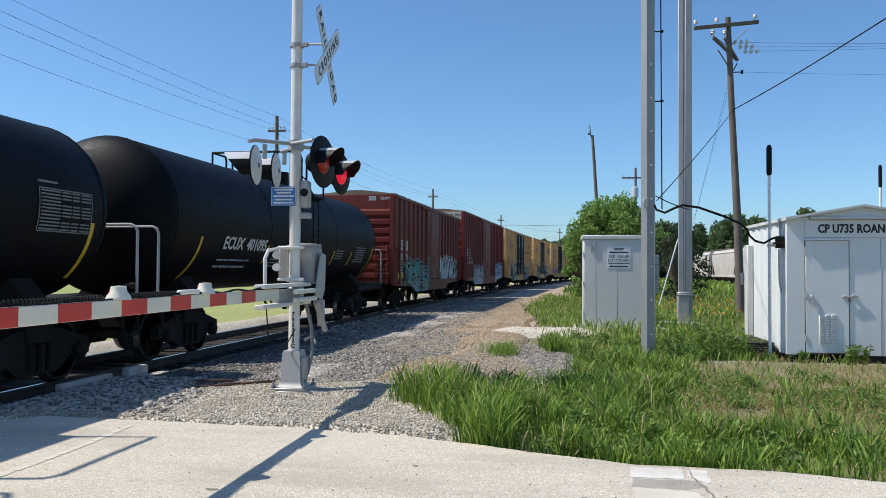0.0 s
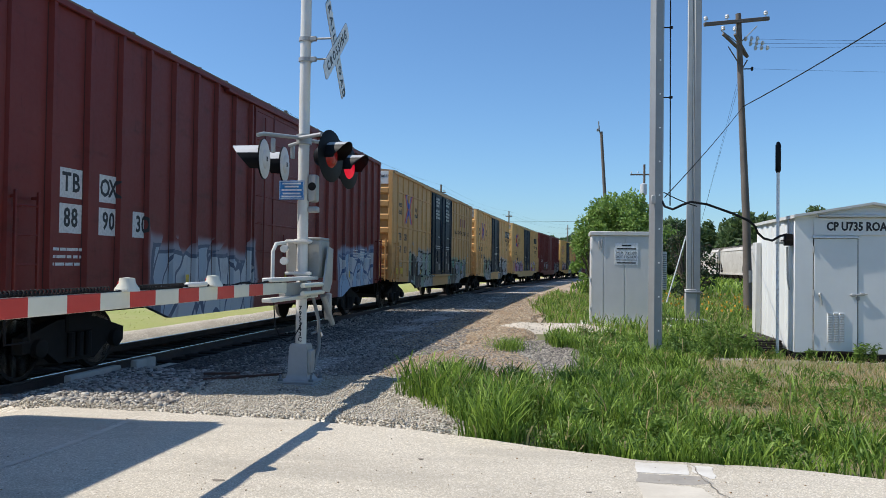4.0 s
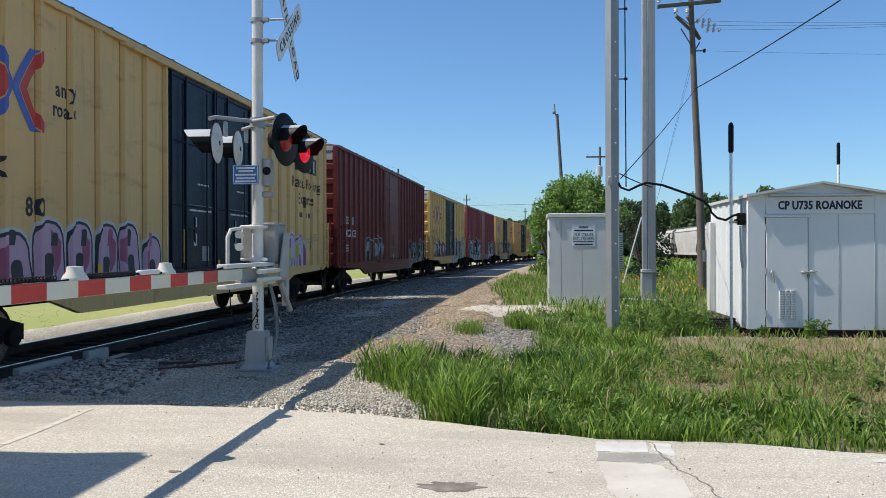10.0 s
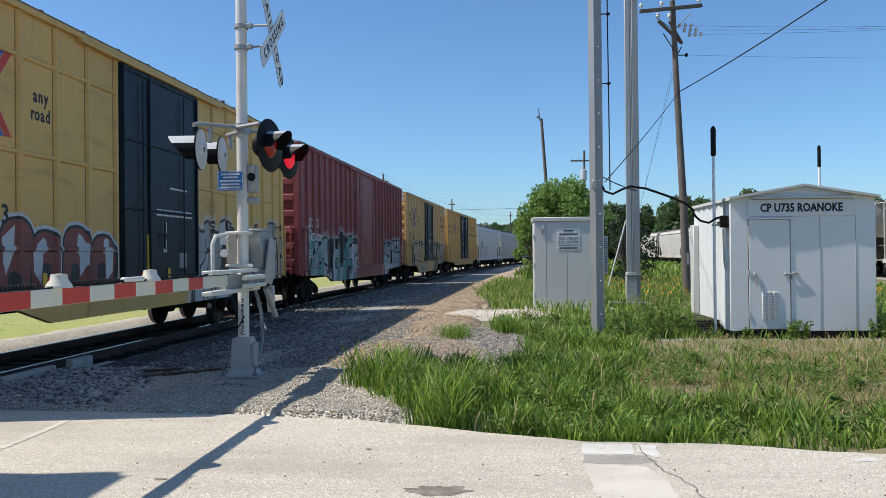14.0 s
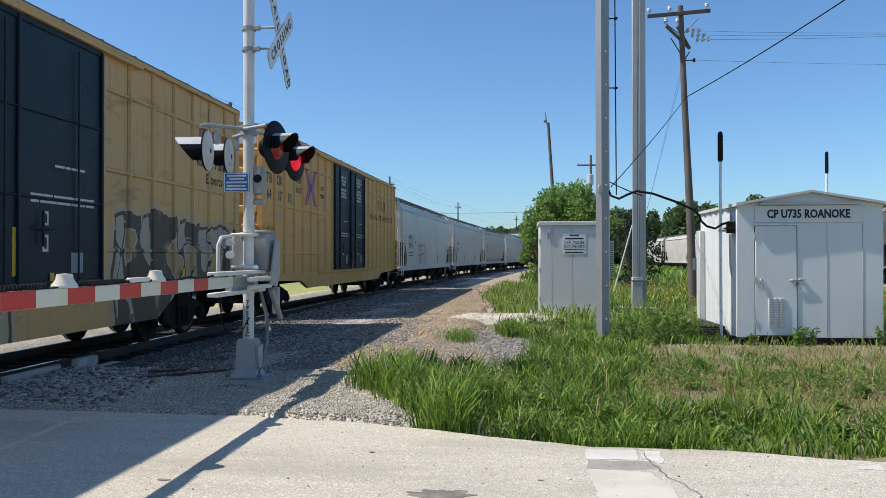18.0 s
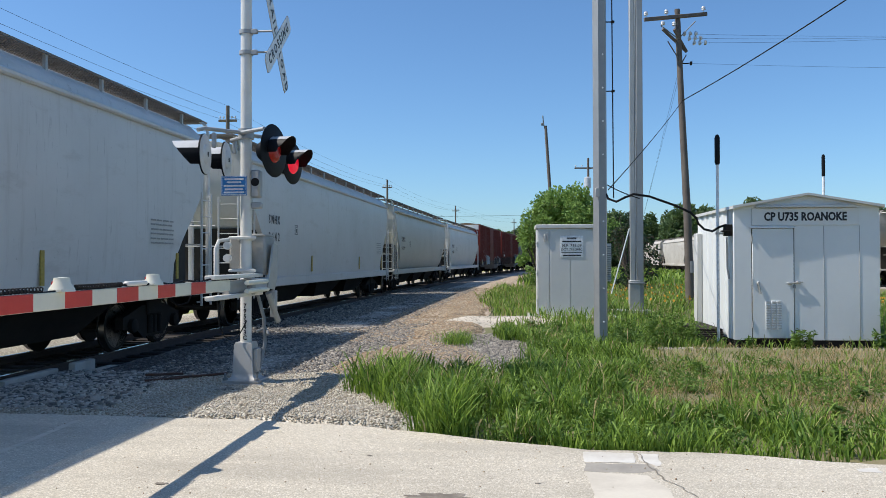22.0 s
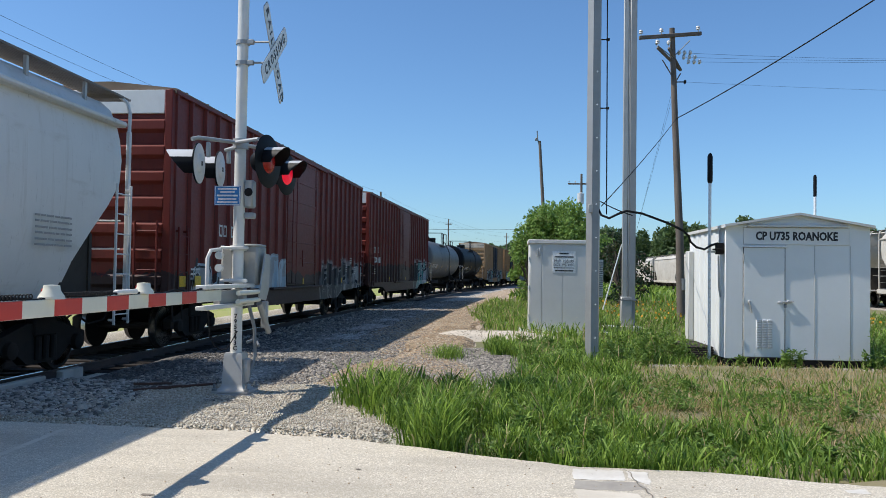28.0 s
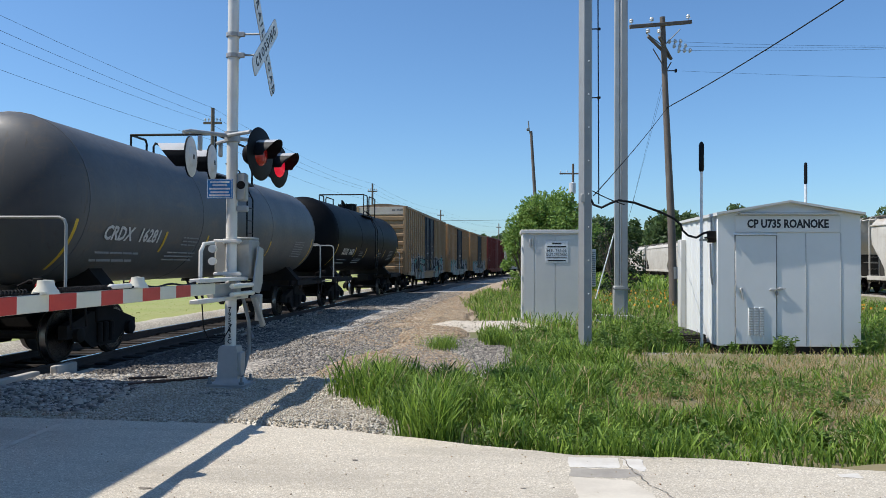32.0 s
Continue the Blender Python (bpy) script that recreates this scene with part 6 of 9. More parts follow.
M_LETTER_WHITE = plain("white_car_lettering", (0.70, 0.69, 0.66), 0.6)
M_ENDWHITE = surface("white_end_paint", (0.76, 0.75, 0.73), (0.60, 0.57, 0.52), 10, 1.5, 0.5, 0, 0.05, 0.004)
M_ENDDUSTY = surface("dusty_pale_end_paint", (0.58, 0.53, 0.46), (0.46, 0.36, 0.28), 10, 1.2, 0.6, 0, 0.05, 0.004)

GREY, WHITE_, BLACK_ = (0.33, 0.34, 0.345), (0.53, 0.535, 0.53), (0.02, 0.022, 0.026)
TEAL, GREENISH = (0.10, 0.30, 0.28), (0.25, 0.34, 0.24)
RED_A, RED_B, RED_G = (0.155, 0.024, 0.016), (0.185, 0.038, 0.027), (0.07, 0.018, 0.013)
YEL_A, YEL_G = (0.63, 0.345, 0.13), (0.42, 0.23, 0.088)
def spray_paint(name, a, b):
    return surface(name, a, b, 6.0, 2.2, 0.6, 0, 0.06, 0.003)


S_WHITE = spray_paint("sprayed_white", (0.60, 0.615, 0.62), (0.46, 0.48, 0.49))
S_GREY = spray_paint("sprayed_dull_grey", (0.42, 0.44, 0.43), (0.25, 0.26, 0.26))
S_BROWN = spray_paint("sprayed_red_brown", (0.20, 0.055, 0.045), (0.28, 0.10, 0.08))
S_OXIDE = spray_paint("sprayed_dull_red", (0.20, 0.045, 0.04), (0.15, 0.03, 0.028))
S_EDGE = spray_paint("sprayed_pale_green", (0.44, 0.50, 0.44), (0.36, 0.41, 0.36))
S_INK = spray_paint("sprayed_black", (0.022, 0.024, 0.026), (0.05, 0.055, 0.055))
S_GREEN = spray_paint("sprayed_dark_green", (0.03, 0.065, 0.055), (0.06, 0.085, 0.08))
S_PINK = spray_paint("sprayed_pink", (0.58, 0.40, 0.48), (0.50, 0.30, 0.42))
S_YELLOW = spray_paint("sprayed_yellow", (0.62, 0.52, 0.07), (0.56, 0.44, 0.09))
S_LILAC = spray_paint("sprayed_lilac", (0.52, 0.45, 0.60), (0.60, 0.55, 0.62))
S_MAROON = spray_paint("sprayed_maroon", (0.30, 0.07, 0.13), (0.42, 0.16, 0.24))
S_BLUE = spray_paint("sprayed_pale_blue", (0.36, 0.46, 0.52), (0.46, 0.53, 0.55))
P2 = car_paint("oxide_red_paint_a", RED_A, RED_B, RED_G, ((-6.3, -0.9, 1.85, (0.17, 0.20, 0.21), (0.12, 0.36, 0.33), BLACK_),))
P3 = car_paint("oxide_red_paint_b", (0.17, 0.027, 0.021), (0.20, 0.042, 0.032), RED_G, ((-5.6, -1.6, 1.75, WHITE_, (0.36, 0.42, 0.48), (0.10, 0.12, 0.17)), (4.6, 8.3, 2.0, WHITE_, (0.30, 0.44, 0.58), (0.10, 0.14, 0.24))))
P4 = car_paint("weathered_yellow_paint_a", YEL_A, (0.58, 0.32, 0.13), YEL_G, ((-6.6, -1.9, 2.1, GREENISH, GREY, BLACK_), (2.0, 7.3, 1.8, (0.30, 0.29, 0.36), (0.12, 0.36, 0.28), BLACK_)))
P5 = car_paint("weathered_yellow_paint_b", (0.82, 0.475, 0.18), (0.75, 0.45, 0.185), YEL_G, ((-4.6, -1.7, 1.95, GREY, GREENISH, BLACK_), (2.0, 6.5, 2.0, (0.43, 0.46, 0.47), WHITE_, BLACK_)))
P6 = car_paint("weathered_yellow_paint_c", (0.760, 0.490, 0.196), (0.665, 0.439, 0.196), YEL_G)
P7 = car_paint("oxide_red_paint_c", (0.155, 0.025, 0.021), (0.185, 0.038, 0.031), RED_G, ((4.6, 9.0, 1.85, (0.085, 0.07, 0.065), (0.36, 0.33, 0.31), BLACK_),))
P8 = car_paint("weathered_yellow_paint_d", (0.741, 0.459, 0.149), (0.646, 0.398, 0.149), YEL_G, ((1.4, 7.3, 2.3, (0.30, 0.31, 0.30), WHITE_, BLACK_),))
P9 = car_paint("faded_purple_red_paint", (0.29, 0.066, 0.070), (0.36, 0.12, 0.115), (0.16, 0.05, 0.05), ((-8.4, -1.5, 2.25, TEAL, WHITE_, BLACK_), (4.2, 8.9, 2.3, GREY, WHITE_, BLACK_)))
P10 = car_paint("weathered_yellow_paint_e", (0.703, 0.418, 0.159), (0.617, 0.377, 0.169), (0.20, 0.13, 0.07), ((-6.2, -0.6, 2.3, (0.56, 0.34, 0.13), (0.50, 0.42, 0.28), (0.09, 0.045, 0.03)), (2.0, 7.3, 2.3, (0.45, 0.29, 0.13), (0.46, 0.40, 0.30), (0.07, 0.055, 0.04))))
P11 = car_paint("clean_yellow_paint", (0.70, 0.385, 0.118), (0.63, 0.36, 0.125), YEL_G)
P16 = car_paint("oxide_red_paint_d", (0.15, 0.023, 0.017), (0.18, 0.036, 0.026), RED_G, ((2.6, 8.8, 1.8, (0.05, 0.05, 0.05), (0.40, 0.40, 0.39), BLACK_),), lower=(1.9, (0.03, 0.028, 0.028)))
P17 = car_paint("oxide_red_paint_e", (0.15, 0.023, 0.017), (0.18, 0.036, 0.026), RED_G, ((3.4, 8.8, 2.2, TEAL, WHITE_, BLACK_),), lower=(2.35, (0.035, 0.025, 0.023)))
P20 = car_paint("tan_brown_paint_a", (0.36, 0.235, 0.13), (0.30, 0.19, 0.10), (0.15, 0.10, 0.06), ((-7.5, -2.0, 2.0, TEAL, GREY, BLACK_), (2.6, 8.0, 2.0, TEAL, GREY, BLACK_)))
P21 = car_paint("tan_brown_paint_b", (0.34, 0.19, 0.085), (0.30, 0.17, 0.08), (0.15, 0.09, 0.05), ((-5.5, 6.0, 1.9, GREY, TEAL, BLACK_),))
HOP_A = car_paint("pale_grey_hopper_paint_a", (0.66, 0.65, 0.62), (0.59, 0.58, 0.55), (0.47, 0.45, 0.41), (), 0.45)
HOP_B = car_paint("pale_grey_hopper_paint_b", (0.59, 0.58, 0.55), (0.53, 0.52, 0.485), (0.47, 0.44, 0.38), (), 0.42)
HOP_D = car_paint("pale_grey_hopper_paint_c", (0.70, 0.69, 0.66), (0.62, 0.61, 0.58), (0.49, 0.46, 0.40), (), 0.42)
HOP_C = car_paint("dusty_grey_hopper_paint", (0.55, 0.53, 0.47), (0.49, 0.47, 0.41), (0.46, 0.41, 0.33), (), 0.45)
TANK_BLACK = car_paint("black_tank_paint", (0.0035, 0.004, 0.005), (0.005, 0.0055, 0.0065), (0.008, 0.008, 0.0085), (), 0.55, shine=0.12)
TANK_GREY = car_paint("dusty_black_tank_paint", (0.10, 0.104, 0.108), (0.16, 0.155, 0.145), (0.21, 0.16, 0.11), (), 0.5)

tank_car(-162.6, -146.8, TANK_BLACK, "glossy black tank car with white lettering", "402117", M_LETTER_WHITE, zc=2.42, r=1.34, sheet=True)
tank_car(-146.35, -130.5, TANK_BLACK, "glossy black tank car with yellow reflective strips", "401095", M_LETTER_WHITE, text=-3.9, zc=2.52, r=1.43)
boxcar(-128.8, -113.55, P2, "low oxide-red steel boxcar with grey graffiti", 4.45, True, None, 3.0, 1, False, 0.84, None, "122091", M_LETTER_WHITE, ends=8, yellow_patch=True, plates=("KC", "S"), sprays=((1.65, 6.6, 2.25, 6, (S_EDGE, S_INK, S_WHITE, S_GREEN)),))
boxcar(-111.6, -93.5, P3, "tall oxide-red steel boxcar with white and blue graffiti", 5.03, True, None, 3.4, 1, False, 0.82, M_ENDDUSTY, "889030", M_LETTER_WHITE, plates=("TB", "OX"))
boxcar(-91.5, -73.15, P4, "weathered yellow boxcar with dark double doors", 5.0, True, M_NAVY, 4.8, 2, True, 0.86, M_ENDWHITE, "638377", None, True, yellow_patch=True, rear_words=True, door_text=1.0)
boxcar(-71.2, -56.0, P5, "weathered yellow boxcar with one dark door", 5.0, True, M_NAVY, 3.3, 1, True, 0.80, M_ENDDUSTY, "505057", None, True, rear_sign=True)
boxcar(-53.75, -35.75, P6, "yellow ribbed boxcar with purple and yellow graffiti", 5.08, True, M_NAVY, 4.2, 2, False, 0.80, M_ENDDUSTY, "660580", None, True, rear_sign=True, sprays=((-8.3, -2.3, 1.95, 8, (S_WHITE, S_INK, S_PINK, S_MAROON)), (3.05, 6.65, 1.9, 4, (S_WHITE, S_MAROON, S_LILAC, S_YELLOW))))
boxcar(-34.1, -15.95, P7, "oxide-red ribbed boxcar with grey graffiti", 5.12, True, None, 3.2, 1, False, 0.72, M_ENDDUSTY, "472634", M_LETTER_WHITE, sprays=((-5.0, -1.8, 2.0, 5, (S_GREY, S_INK, S_OXIDE, S_GREY)),))
boxcar(-13.7, 1.6, P8, "yellow boxcar with dark green door and white graffiti", 5.03, True, M_GREENDOOR, 3.2, 1, True, 0.78, M_ENDWHITE, "504033", None, True, ends=6, sprays=((-6.4, -1.75, 2.0, 6, (S_WHITE, S_INK, S_BROWN, S_WHITE)),))
boxcar(3.45, 21.95, P9, "faded purple-red boxcar covered low in graffiti", 5.05, True, None, 3.2, 1, False, 0.74, M_ENDWHITE, "540009", M_LETTER_WHITE)
boxcar(23.65, 39.1, P10, "dirty yellow boxcar with dark green door", 5.0, True, M_GREENDOOR, 3.2, 1, True, 0.80, M_ENDWHITE, "502003", None, True, sill_z=0.42, rear_sign="red")
boxcar(41.08, 59.95, P11, "clean yellow boxcar with dark double doors", 5.0, True, M_NAVY, 4.8, 2, True, 0.86, M_ENDWHITE, "643770", None, True, yellow_patch=True, rear_words=True, door_text=0.78, high=True)
covered_hopper(61.3, 80.45, HOP_A, "pale grey covered hopper car with black graffiti lines", "8559")
covered_hopper(82.25, 101.55, HOP_B, "pale grey covered hopper car with black lettering", "2642")
covered_hopper(103.0, 122.1, HOP_C, "dusty grey covered hopper car with curved sides", "1489", belly=True)
covered_hopper(123.4, 142.8, HOP_D, "pale grey covered hopper car with curved sides", "4508", belly=True)
boxcar(144.4, 162.7, P16, "oxide-red boxcar with blackened white-sprayed lower side", 5.14, True, None, 3.2, 1, False, 0.76, M_ENDWHITE, "170366", M_LETTER_WHITE, yellow_patch=True, sprays=((-8.1, -6.4, 1.68, 3, (S_BLUE, S_INK, S_GREY, S_BLUE)), (-4.5, -1.35, 2.0, 4, (S_GREY, S_BLUE, S_GREY, S_BLUE))))
boxcar(164.5, 182.8, P17, "oxide-red boxcar with pale teal graffiti", 5.14, True, None, 3.2, 1, False, 0.76, M_ENDWHITE, "170318", M_LETTER_WHITE)
tank_car(184.6, 201.2, TANK_GREY, "dusty black tank car with faded lettering", "16281", M_LETTER_WHITE, -0.5, -5.6, 2.62, 1.44)
tank_car(203.0, 218.9, TANK_BLACK, "black tank car with white lettering", "16421", M_LETTER_WHITE, 0.0, -4.75, 2.72, 1.48)
boxcar(220.8, 239.7, P20, "tan boxcar with teal graffiti", 5.05, True, M_NAVY, 4.2, 2, False, 0.78, M_ENDDUSTY, "661204")
boxcar(241.2, 256.5, P21, "brown-yellow boxcar with dark door", 5.0, True, M_NAVY, 3.2, 1, True, 0.80, M_ENDWHITE, "505219")
boxcar(258.2, 273.5, P21, "brown-yellow boxcar with dark door", 5.0, True, M_NAVY, 3.2, 1, True, 0.80, M_ENDWHITE, "505340")
boxcar(275.2, 293.5, P7, "oxide-red ribbed boxcar with grey graffiti", 5.12, True, None, 3.2, 1, False, 0.72, M_ENDDUSTY, "472811", M_LETTER_WHITE)
covered_hopper(295.2, 314.3, HOP_B, "pale grey covered hopper car with black lettering", "4521")

# ---------------------------------------------------------------- crossing signal with its gate
MX, MY = -3.385, 10.12
signal = thing("crossing_signal", pose(MX, MY, 0), "white railway crossing signal with crossbuck, red lamps and lowered gate", "crossing signal")
base = part("base", Shape().cbox(-0.27, 0.27, -0.25, 0.25, -0.08, -0.005, 0.012).cbox(-0.235, 0.235, -0.225, 0.225, -0.006, 0.032, 0.01).mesh("base", M_GALV), signal, "cast metal mast base")
part("pedestal", Shape().add([(sx * r, sy * r, z) for r, z in ((0.185, 0.03), (0.15, 0.055), (0.132, 0.11), (0.118, 0.46), (0.105, 0.50)) for sx, sy in ((-1, -1), (1, -1), (1, 1), (-1, 1))],
     [(4 * i + k, 4 * i + (k + 1) % 4, 4 * i + 4 + (k + 1) % 4, 4 * i + 4 + k) for i in range(4) for k in range(4)] + [(16, 17, 18, 19)]).mesh("pedestal", M_GALV), base)
part("access_cover", Shape().cbox(0.12, 0.17, -0.09, 0.09, 0.12, 0.42, 0.012).mesh("access_cover", M_GALV), base)
bolt = Shape().lathe([(0.034, 0.0), (0.034, 0.03), (0.016, 0.031), (0.016, 0.085), (0.0, 0.09)], "z", (0, 0, 0), 8).mesh("bolt", M_GALV_DARK)
for x in (-0.205, 0.205):
    for y in (-0.19, 0.19):
        part("bolt", bolt, base, at=pose(x, y, 0.03))
part("mast", Shape().tube([(0, 0, 0.44), (0, 0, 5.75)], 0.071, 20).mesh("mast", M_WHITE), signal)
part("mast_cap", Shape().lathe([(0.08, 5.72), (0.085, 5.78), (0.05, 5.85), (0.0, 5.87)], "z", (0, 0, 0), 16).mesh("mast_cap", M_WHITE), signal)
for i, ch in enumerate("795343C"):
    words("digit", ch, 0.080, M_INK, signal, 0.010, -0.0745, 0.965 - 0.068 * i, FACE_NEG_Y, 0.95, 0.002)

# crossbuck: two boards on bracket arms
for z in (4.51, 4.24):
    part("clamp", Shape().lathe([(0.074, -0.025), (0.09, -0.025), (0.09, 0.025), (0.074, 0.025)], "z", (0, 0, 0), 16).cbox(0.07, 0.16, -0.06, -0.01, -0.03, 0.03, 0.006).tube([(0.1, -0.035, 0), (0.39, -0.035, 0.0)], 0.014, 6).mesh("clamp", M_GALV), signal, at=pose(0, 0, z))
def board_mesh():
    return Shape().prism([(-0.66, -0.085), (-0.60, -0.115), (0.60, -0.115), (0.66, -0.085), (0.66, 0.085), (0.60, 0.115), (-0.60, 0.115), (-0.66, 0.085)], "z", -0.004, 0.004).mesh("board", M_SIGNWHITE, smooth=False)
bm_ = board_mesh()
edge_me = Shape().prism([(-0.67, -0.09), (-0.61, -0.122), (0.61, -0.122), (0.67, -0.09), (0.67, 0.09), (0.61, 0.122), (-0.61, 0.122), (-0.67, 0.09)], "z", -0.006, -0.0045).mesh("border", M_GALV_DARK, smooth=False)
for k, (ang, txt) in enumerate(((-52, ("RAIL", "ROAD")), (39, ("CROSSING",)))):
    m = Matrix.Translation((0.41 + 0.012 * k, 0.02, 4.365)) @ FACE_X @ pose(0, 0, 0, 0, 0, ang)
    b_ = part("crossbuck_board", bm_, signal, "white board with black letters", at=m)
    part("border", edge_me, b_)
    if len(txt) == 2:
        part("lettering", letters(" ".join(txt[0]), 0.165, M_INK, 0.003), b_, at=pose(-0.375, 0, 0.006))
        part("lettering", letters(" ".join(txt[1]), 0.165, M_INK, 0.003), b_, at=pose(0.375, 0, 0.006))
    else:
        part("lettering", letters(" ".join(txt[0]), 0.17, M_INK, 0.003), b_, at=pose(0, 0, 0.006) @ Matrix.Diagonal((0.93, 1, 1, 1)))

# lamps: two face each way along the road
part("lamp_arm", Shape().tube([(-0.45, -0.50, 3.17), (-0.40, -0.42, 3.2), (0.0, -0.10, 3.19)], 0.026, 8).tube([(-0.05, -0.1, 3.19), (0.38, -0.45, 3.18)], 0.026, 8).tube([(0.0, 0.1, 3.19), (0.42, 0.42, 3.17)], 0.026, 8).tube([(0, 0.1, 3.19), (-0.34, 0.40, 3.17)], 0.026, 8).mesh("lamp_arm", M_GALV), signal)
part("arm_collar", Shape().lathe([(0.072, 3.12), (0.10, 3.12), (0.10, 3.25), (0.072, 3.25)], "z", (0, 0, 0), 16).mesh("arm_collar", M_GALV), signal)


def lamp_unit(x, y, z, way, big, lit, turn=0.0):
    u = part("lamp", Shape().lathe([(0.0, -0.20), (0.10, -0.19), (0.15, -0.12), (0.155, 0.0)] if way > 0 else [(0.0, -0.03), (0.10, -0.028), (0.125, -0.012), (0.13, 0.0)], "x", (0, 0, 0), 20).mesh("lamp", M_BLACK if way > 0 else M_BACKPLATE), signal, "red warning lamp with black backplate and hood", at=pose(x, y, z, 0, 0, (0 if way > 0 else 180) + turn))
    r = big
    if way < 0:
        part("rim", Shape().lathe([(r - 0.004, 0.007), (r + 0.018, 0.006), (r + 0.018, 0.020), (r - 0.004, 0.020)], "x", (0, 0, 0), 32).mesh("rim", M_BLACK), u, "black plate edge")
        part("cover_plate", Shape().cbox(-0.035, -0.028, -0.022, 0.022, -0.03, 0.03, 0.004).mesh("cover_plate", M_BLACK), u)
    part("backplate", Shape().lathe([(0.0, -0.004), (r, -0.004), (r + 0.012, 0.0), (r, 0.006), (0.0, 0.006)], "x", (0, 0, 0), 32).mesh("backplate", M_BLACK if way > 0 else M_BACKPLATE), u)
    part("lens", Shape().lathe([(0.148, 0.008), (0.13, 0.03), (0.08, 0.05), (0.0, 0.058)], "x", (0, 0, 0), 24).mesh("lens", M_LENS_ON if lit else M_LENS), u, "red lens")
    hood = Shape()
    n = 14
    prof = []
    for k in range(n + 1):
        t = radians(-12 + 204 * k / n) if way > 0 else radians(-52 + 256 * k / n)
        prof.append((math.cos(t), math.sin(t)))
    v, f = [], []
    for layer, rr in ((0, 0.168), (1, 0.174)):
        for c, s_ in prof:
            ln = (0.12 if way > 0 else 0.27) + (0.15 if way > 0 else 0.14) * (max(0.0, s_) ** 0.6 if way > 0 else s_)
            v += [(0.005, c * rr, s_ * rr), (ln, c * rr * 0.97, s_ * rr * 0.97)]
    m_ = 2 * (n + 1)
    for k in range(n):
        a = 2 * k
        f += [(a, a + 2, a + 3, a + 1), (m_ + a, m_ + a + 1, m_ + a + 3, m_ + a + 2), (a + 1, a + 3, m_ + a + 3, m_ + a + 1)]
    # upper outer faces get the pale colour, which includes light from above
    part("hood", hood.add(v, f[0::3] + f[2::3] + f[1::3][:4] + f[1::3][10:], 1).add(v, f[1::3][4:10], 0).mesh("hood", M_HOOD, M_BLACK), u, "black hood with its bleached top painted pale as lit")
    part("hanger", Shape().cbox(-0.13, -0.08, -0.03, 0.03, 0.08, 0.27, 0.01).mesh("hanger", M_GALV), u)
    return u


M_BACKPLATE = surface("pale_grey_backplate", (0.72, 0.72, 0.71), (0.56, 0.56, 0.55), 20, 2, 0.5, 0, 0.05, 0.003)
# bleaching and the light on the hood's top, in one pale colour
M_HOOD = surface("bleached_and_lit_hood_top", (0.60, 0.60, 0.59), (0.40, 0.40, 0.395), 14, 2, 0.35, 0, 0.05, 0.003)
lamp_unit(0.515, -0.50, 2.895, 1, 0.315, False, -12)
lamp_unit(0.51, 0.36, 2.85, 1, 0.275, True, -12)
lamp_unit(-0.40, -0.36, 2.885, -1, 0.24, True, 5)
lamp_unit(-0.41, 0.42, 2.91, -1, 0.23, False, 5)

# blue notice and small bell box
notice = part("notice", Shape().cbox(-0.17, 0.17, -0.004, 0.004, -0.125, 0.125, 0.003).mesh("notice", M_BLUE), signal, "blue notice with white writing", at=pose(-0.13, -0.085, 2.51))
for z, w in ((0.085, 0.25), (0.045, 0.19), (0.0, 0.27), (-0.045, 0.24), (-0.085, 0.27)):
    bar("writing", w, 0.022, M_SIGNWHITE, notice, 0, -0.005, z, FACE_NEG_Y)
for x in (-0.159, 0.159):
    bar("border", 0.006, 0.22, M_SIGNWHITE, notice, x, -0.005, 0, FACE_NEG_Y)
bar("border", 0.325, 0.006, M_SIGNWHITE, notice, 0, -0.005, 0.115, FACE_NEG_Y)
bar("border", 0.325, 0.006, M_SIGNWHITE, notice, 0, -0.005, -0.115, FACE_NEG_Y)
part("bell_box", Shape().cbox(0.07, 0.19, -0.05, 0.1, 2.36, 2.72, 0.02).cbox(0.07, 0.21, -0.04, 0.06, 2.22, 2.3, 0.015).mesh("bell_box", M_GALV), signal)

part("bell_mouth", Shape().lathe([(0.0, -0.004), (0.055, -0.003), (0.055, 0.003)], "y", (0.135, -0.054, 2.56), 14).mesh("bell_mouth", M_BLACK), signal)

# gate mechanism
M_MECH = surface("weathered_grey_housing", (0.40, 0.385, 0.35), (0.25, 0.24, 0.215), 16, 2.2, 0.55, 0, 0.08, 0.004)
mech = part("gate_mechanism", Shape().cbox(-0.06, 0.22, 0.12, 0.52, 1.36, 1.88, 0.03).cbox(-0.05, 0.21, 0.11, 0.53, 1.865, 1.90, 0.012).mesh("gate_mechanism", M_MECH), signal, "weathered grey gate motor housing")
part("hatch", Shape().prism([(0.0, 1.2), (0.3, 1.16), (0.42, 1.3), (0.45, 1.75), (0.25, 1.78), (0.12, 1.5)], "x", 0.27, 0.29).mesh("hatch", M_GALV), mech)
part("motor_case", Shape().cbox(-0.23, -0.06, 0.0, 0.3, 1.40, 1.86, 0.03).mesh("motor_case", M_MECH), signal)
part("side_hoop", Shape().tube([(-0.30, -0.28, 1.34), (-0.30, -0.28, 1.70), (-0.28, -0.22, 1.80), (-0.2, -0.08, 1.82)], 0.026, 8).mesh("side_hoop", M_WHITE), signal)
for z in (1.42, 1.84):
    part("mast_band", Shape().lathe([(0.073, -0.03), (0.105, -0.03), (0.105, 0.03), (0.073, 0.03)], "z", (0, 0, 0), 16).cbox(-0.2, 0.16, -0.11, -0.07, -0.02, 0.02, 0.01).mesh("mast_band", M_WHITE), signal, at=pose(0, 0, z))
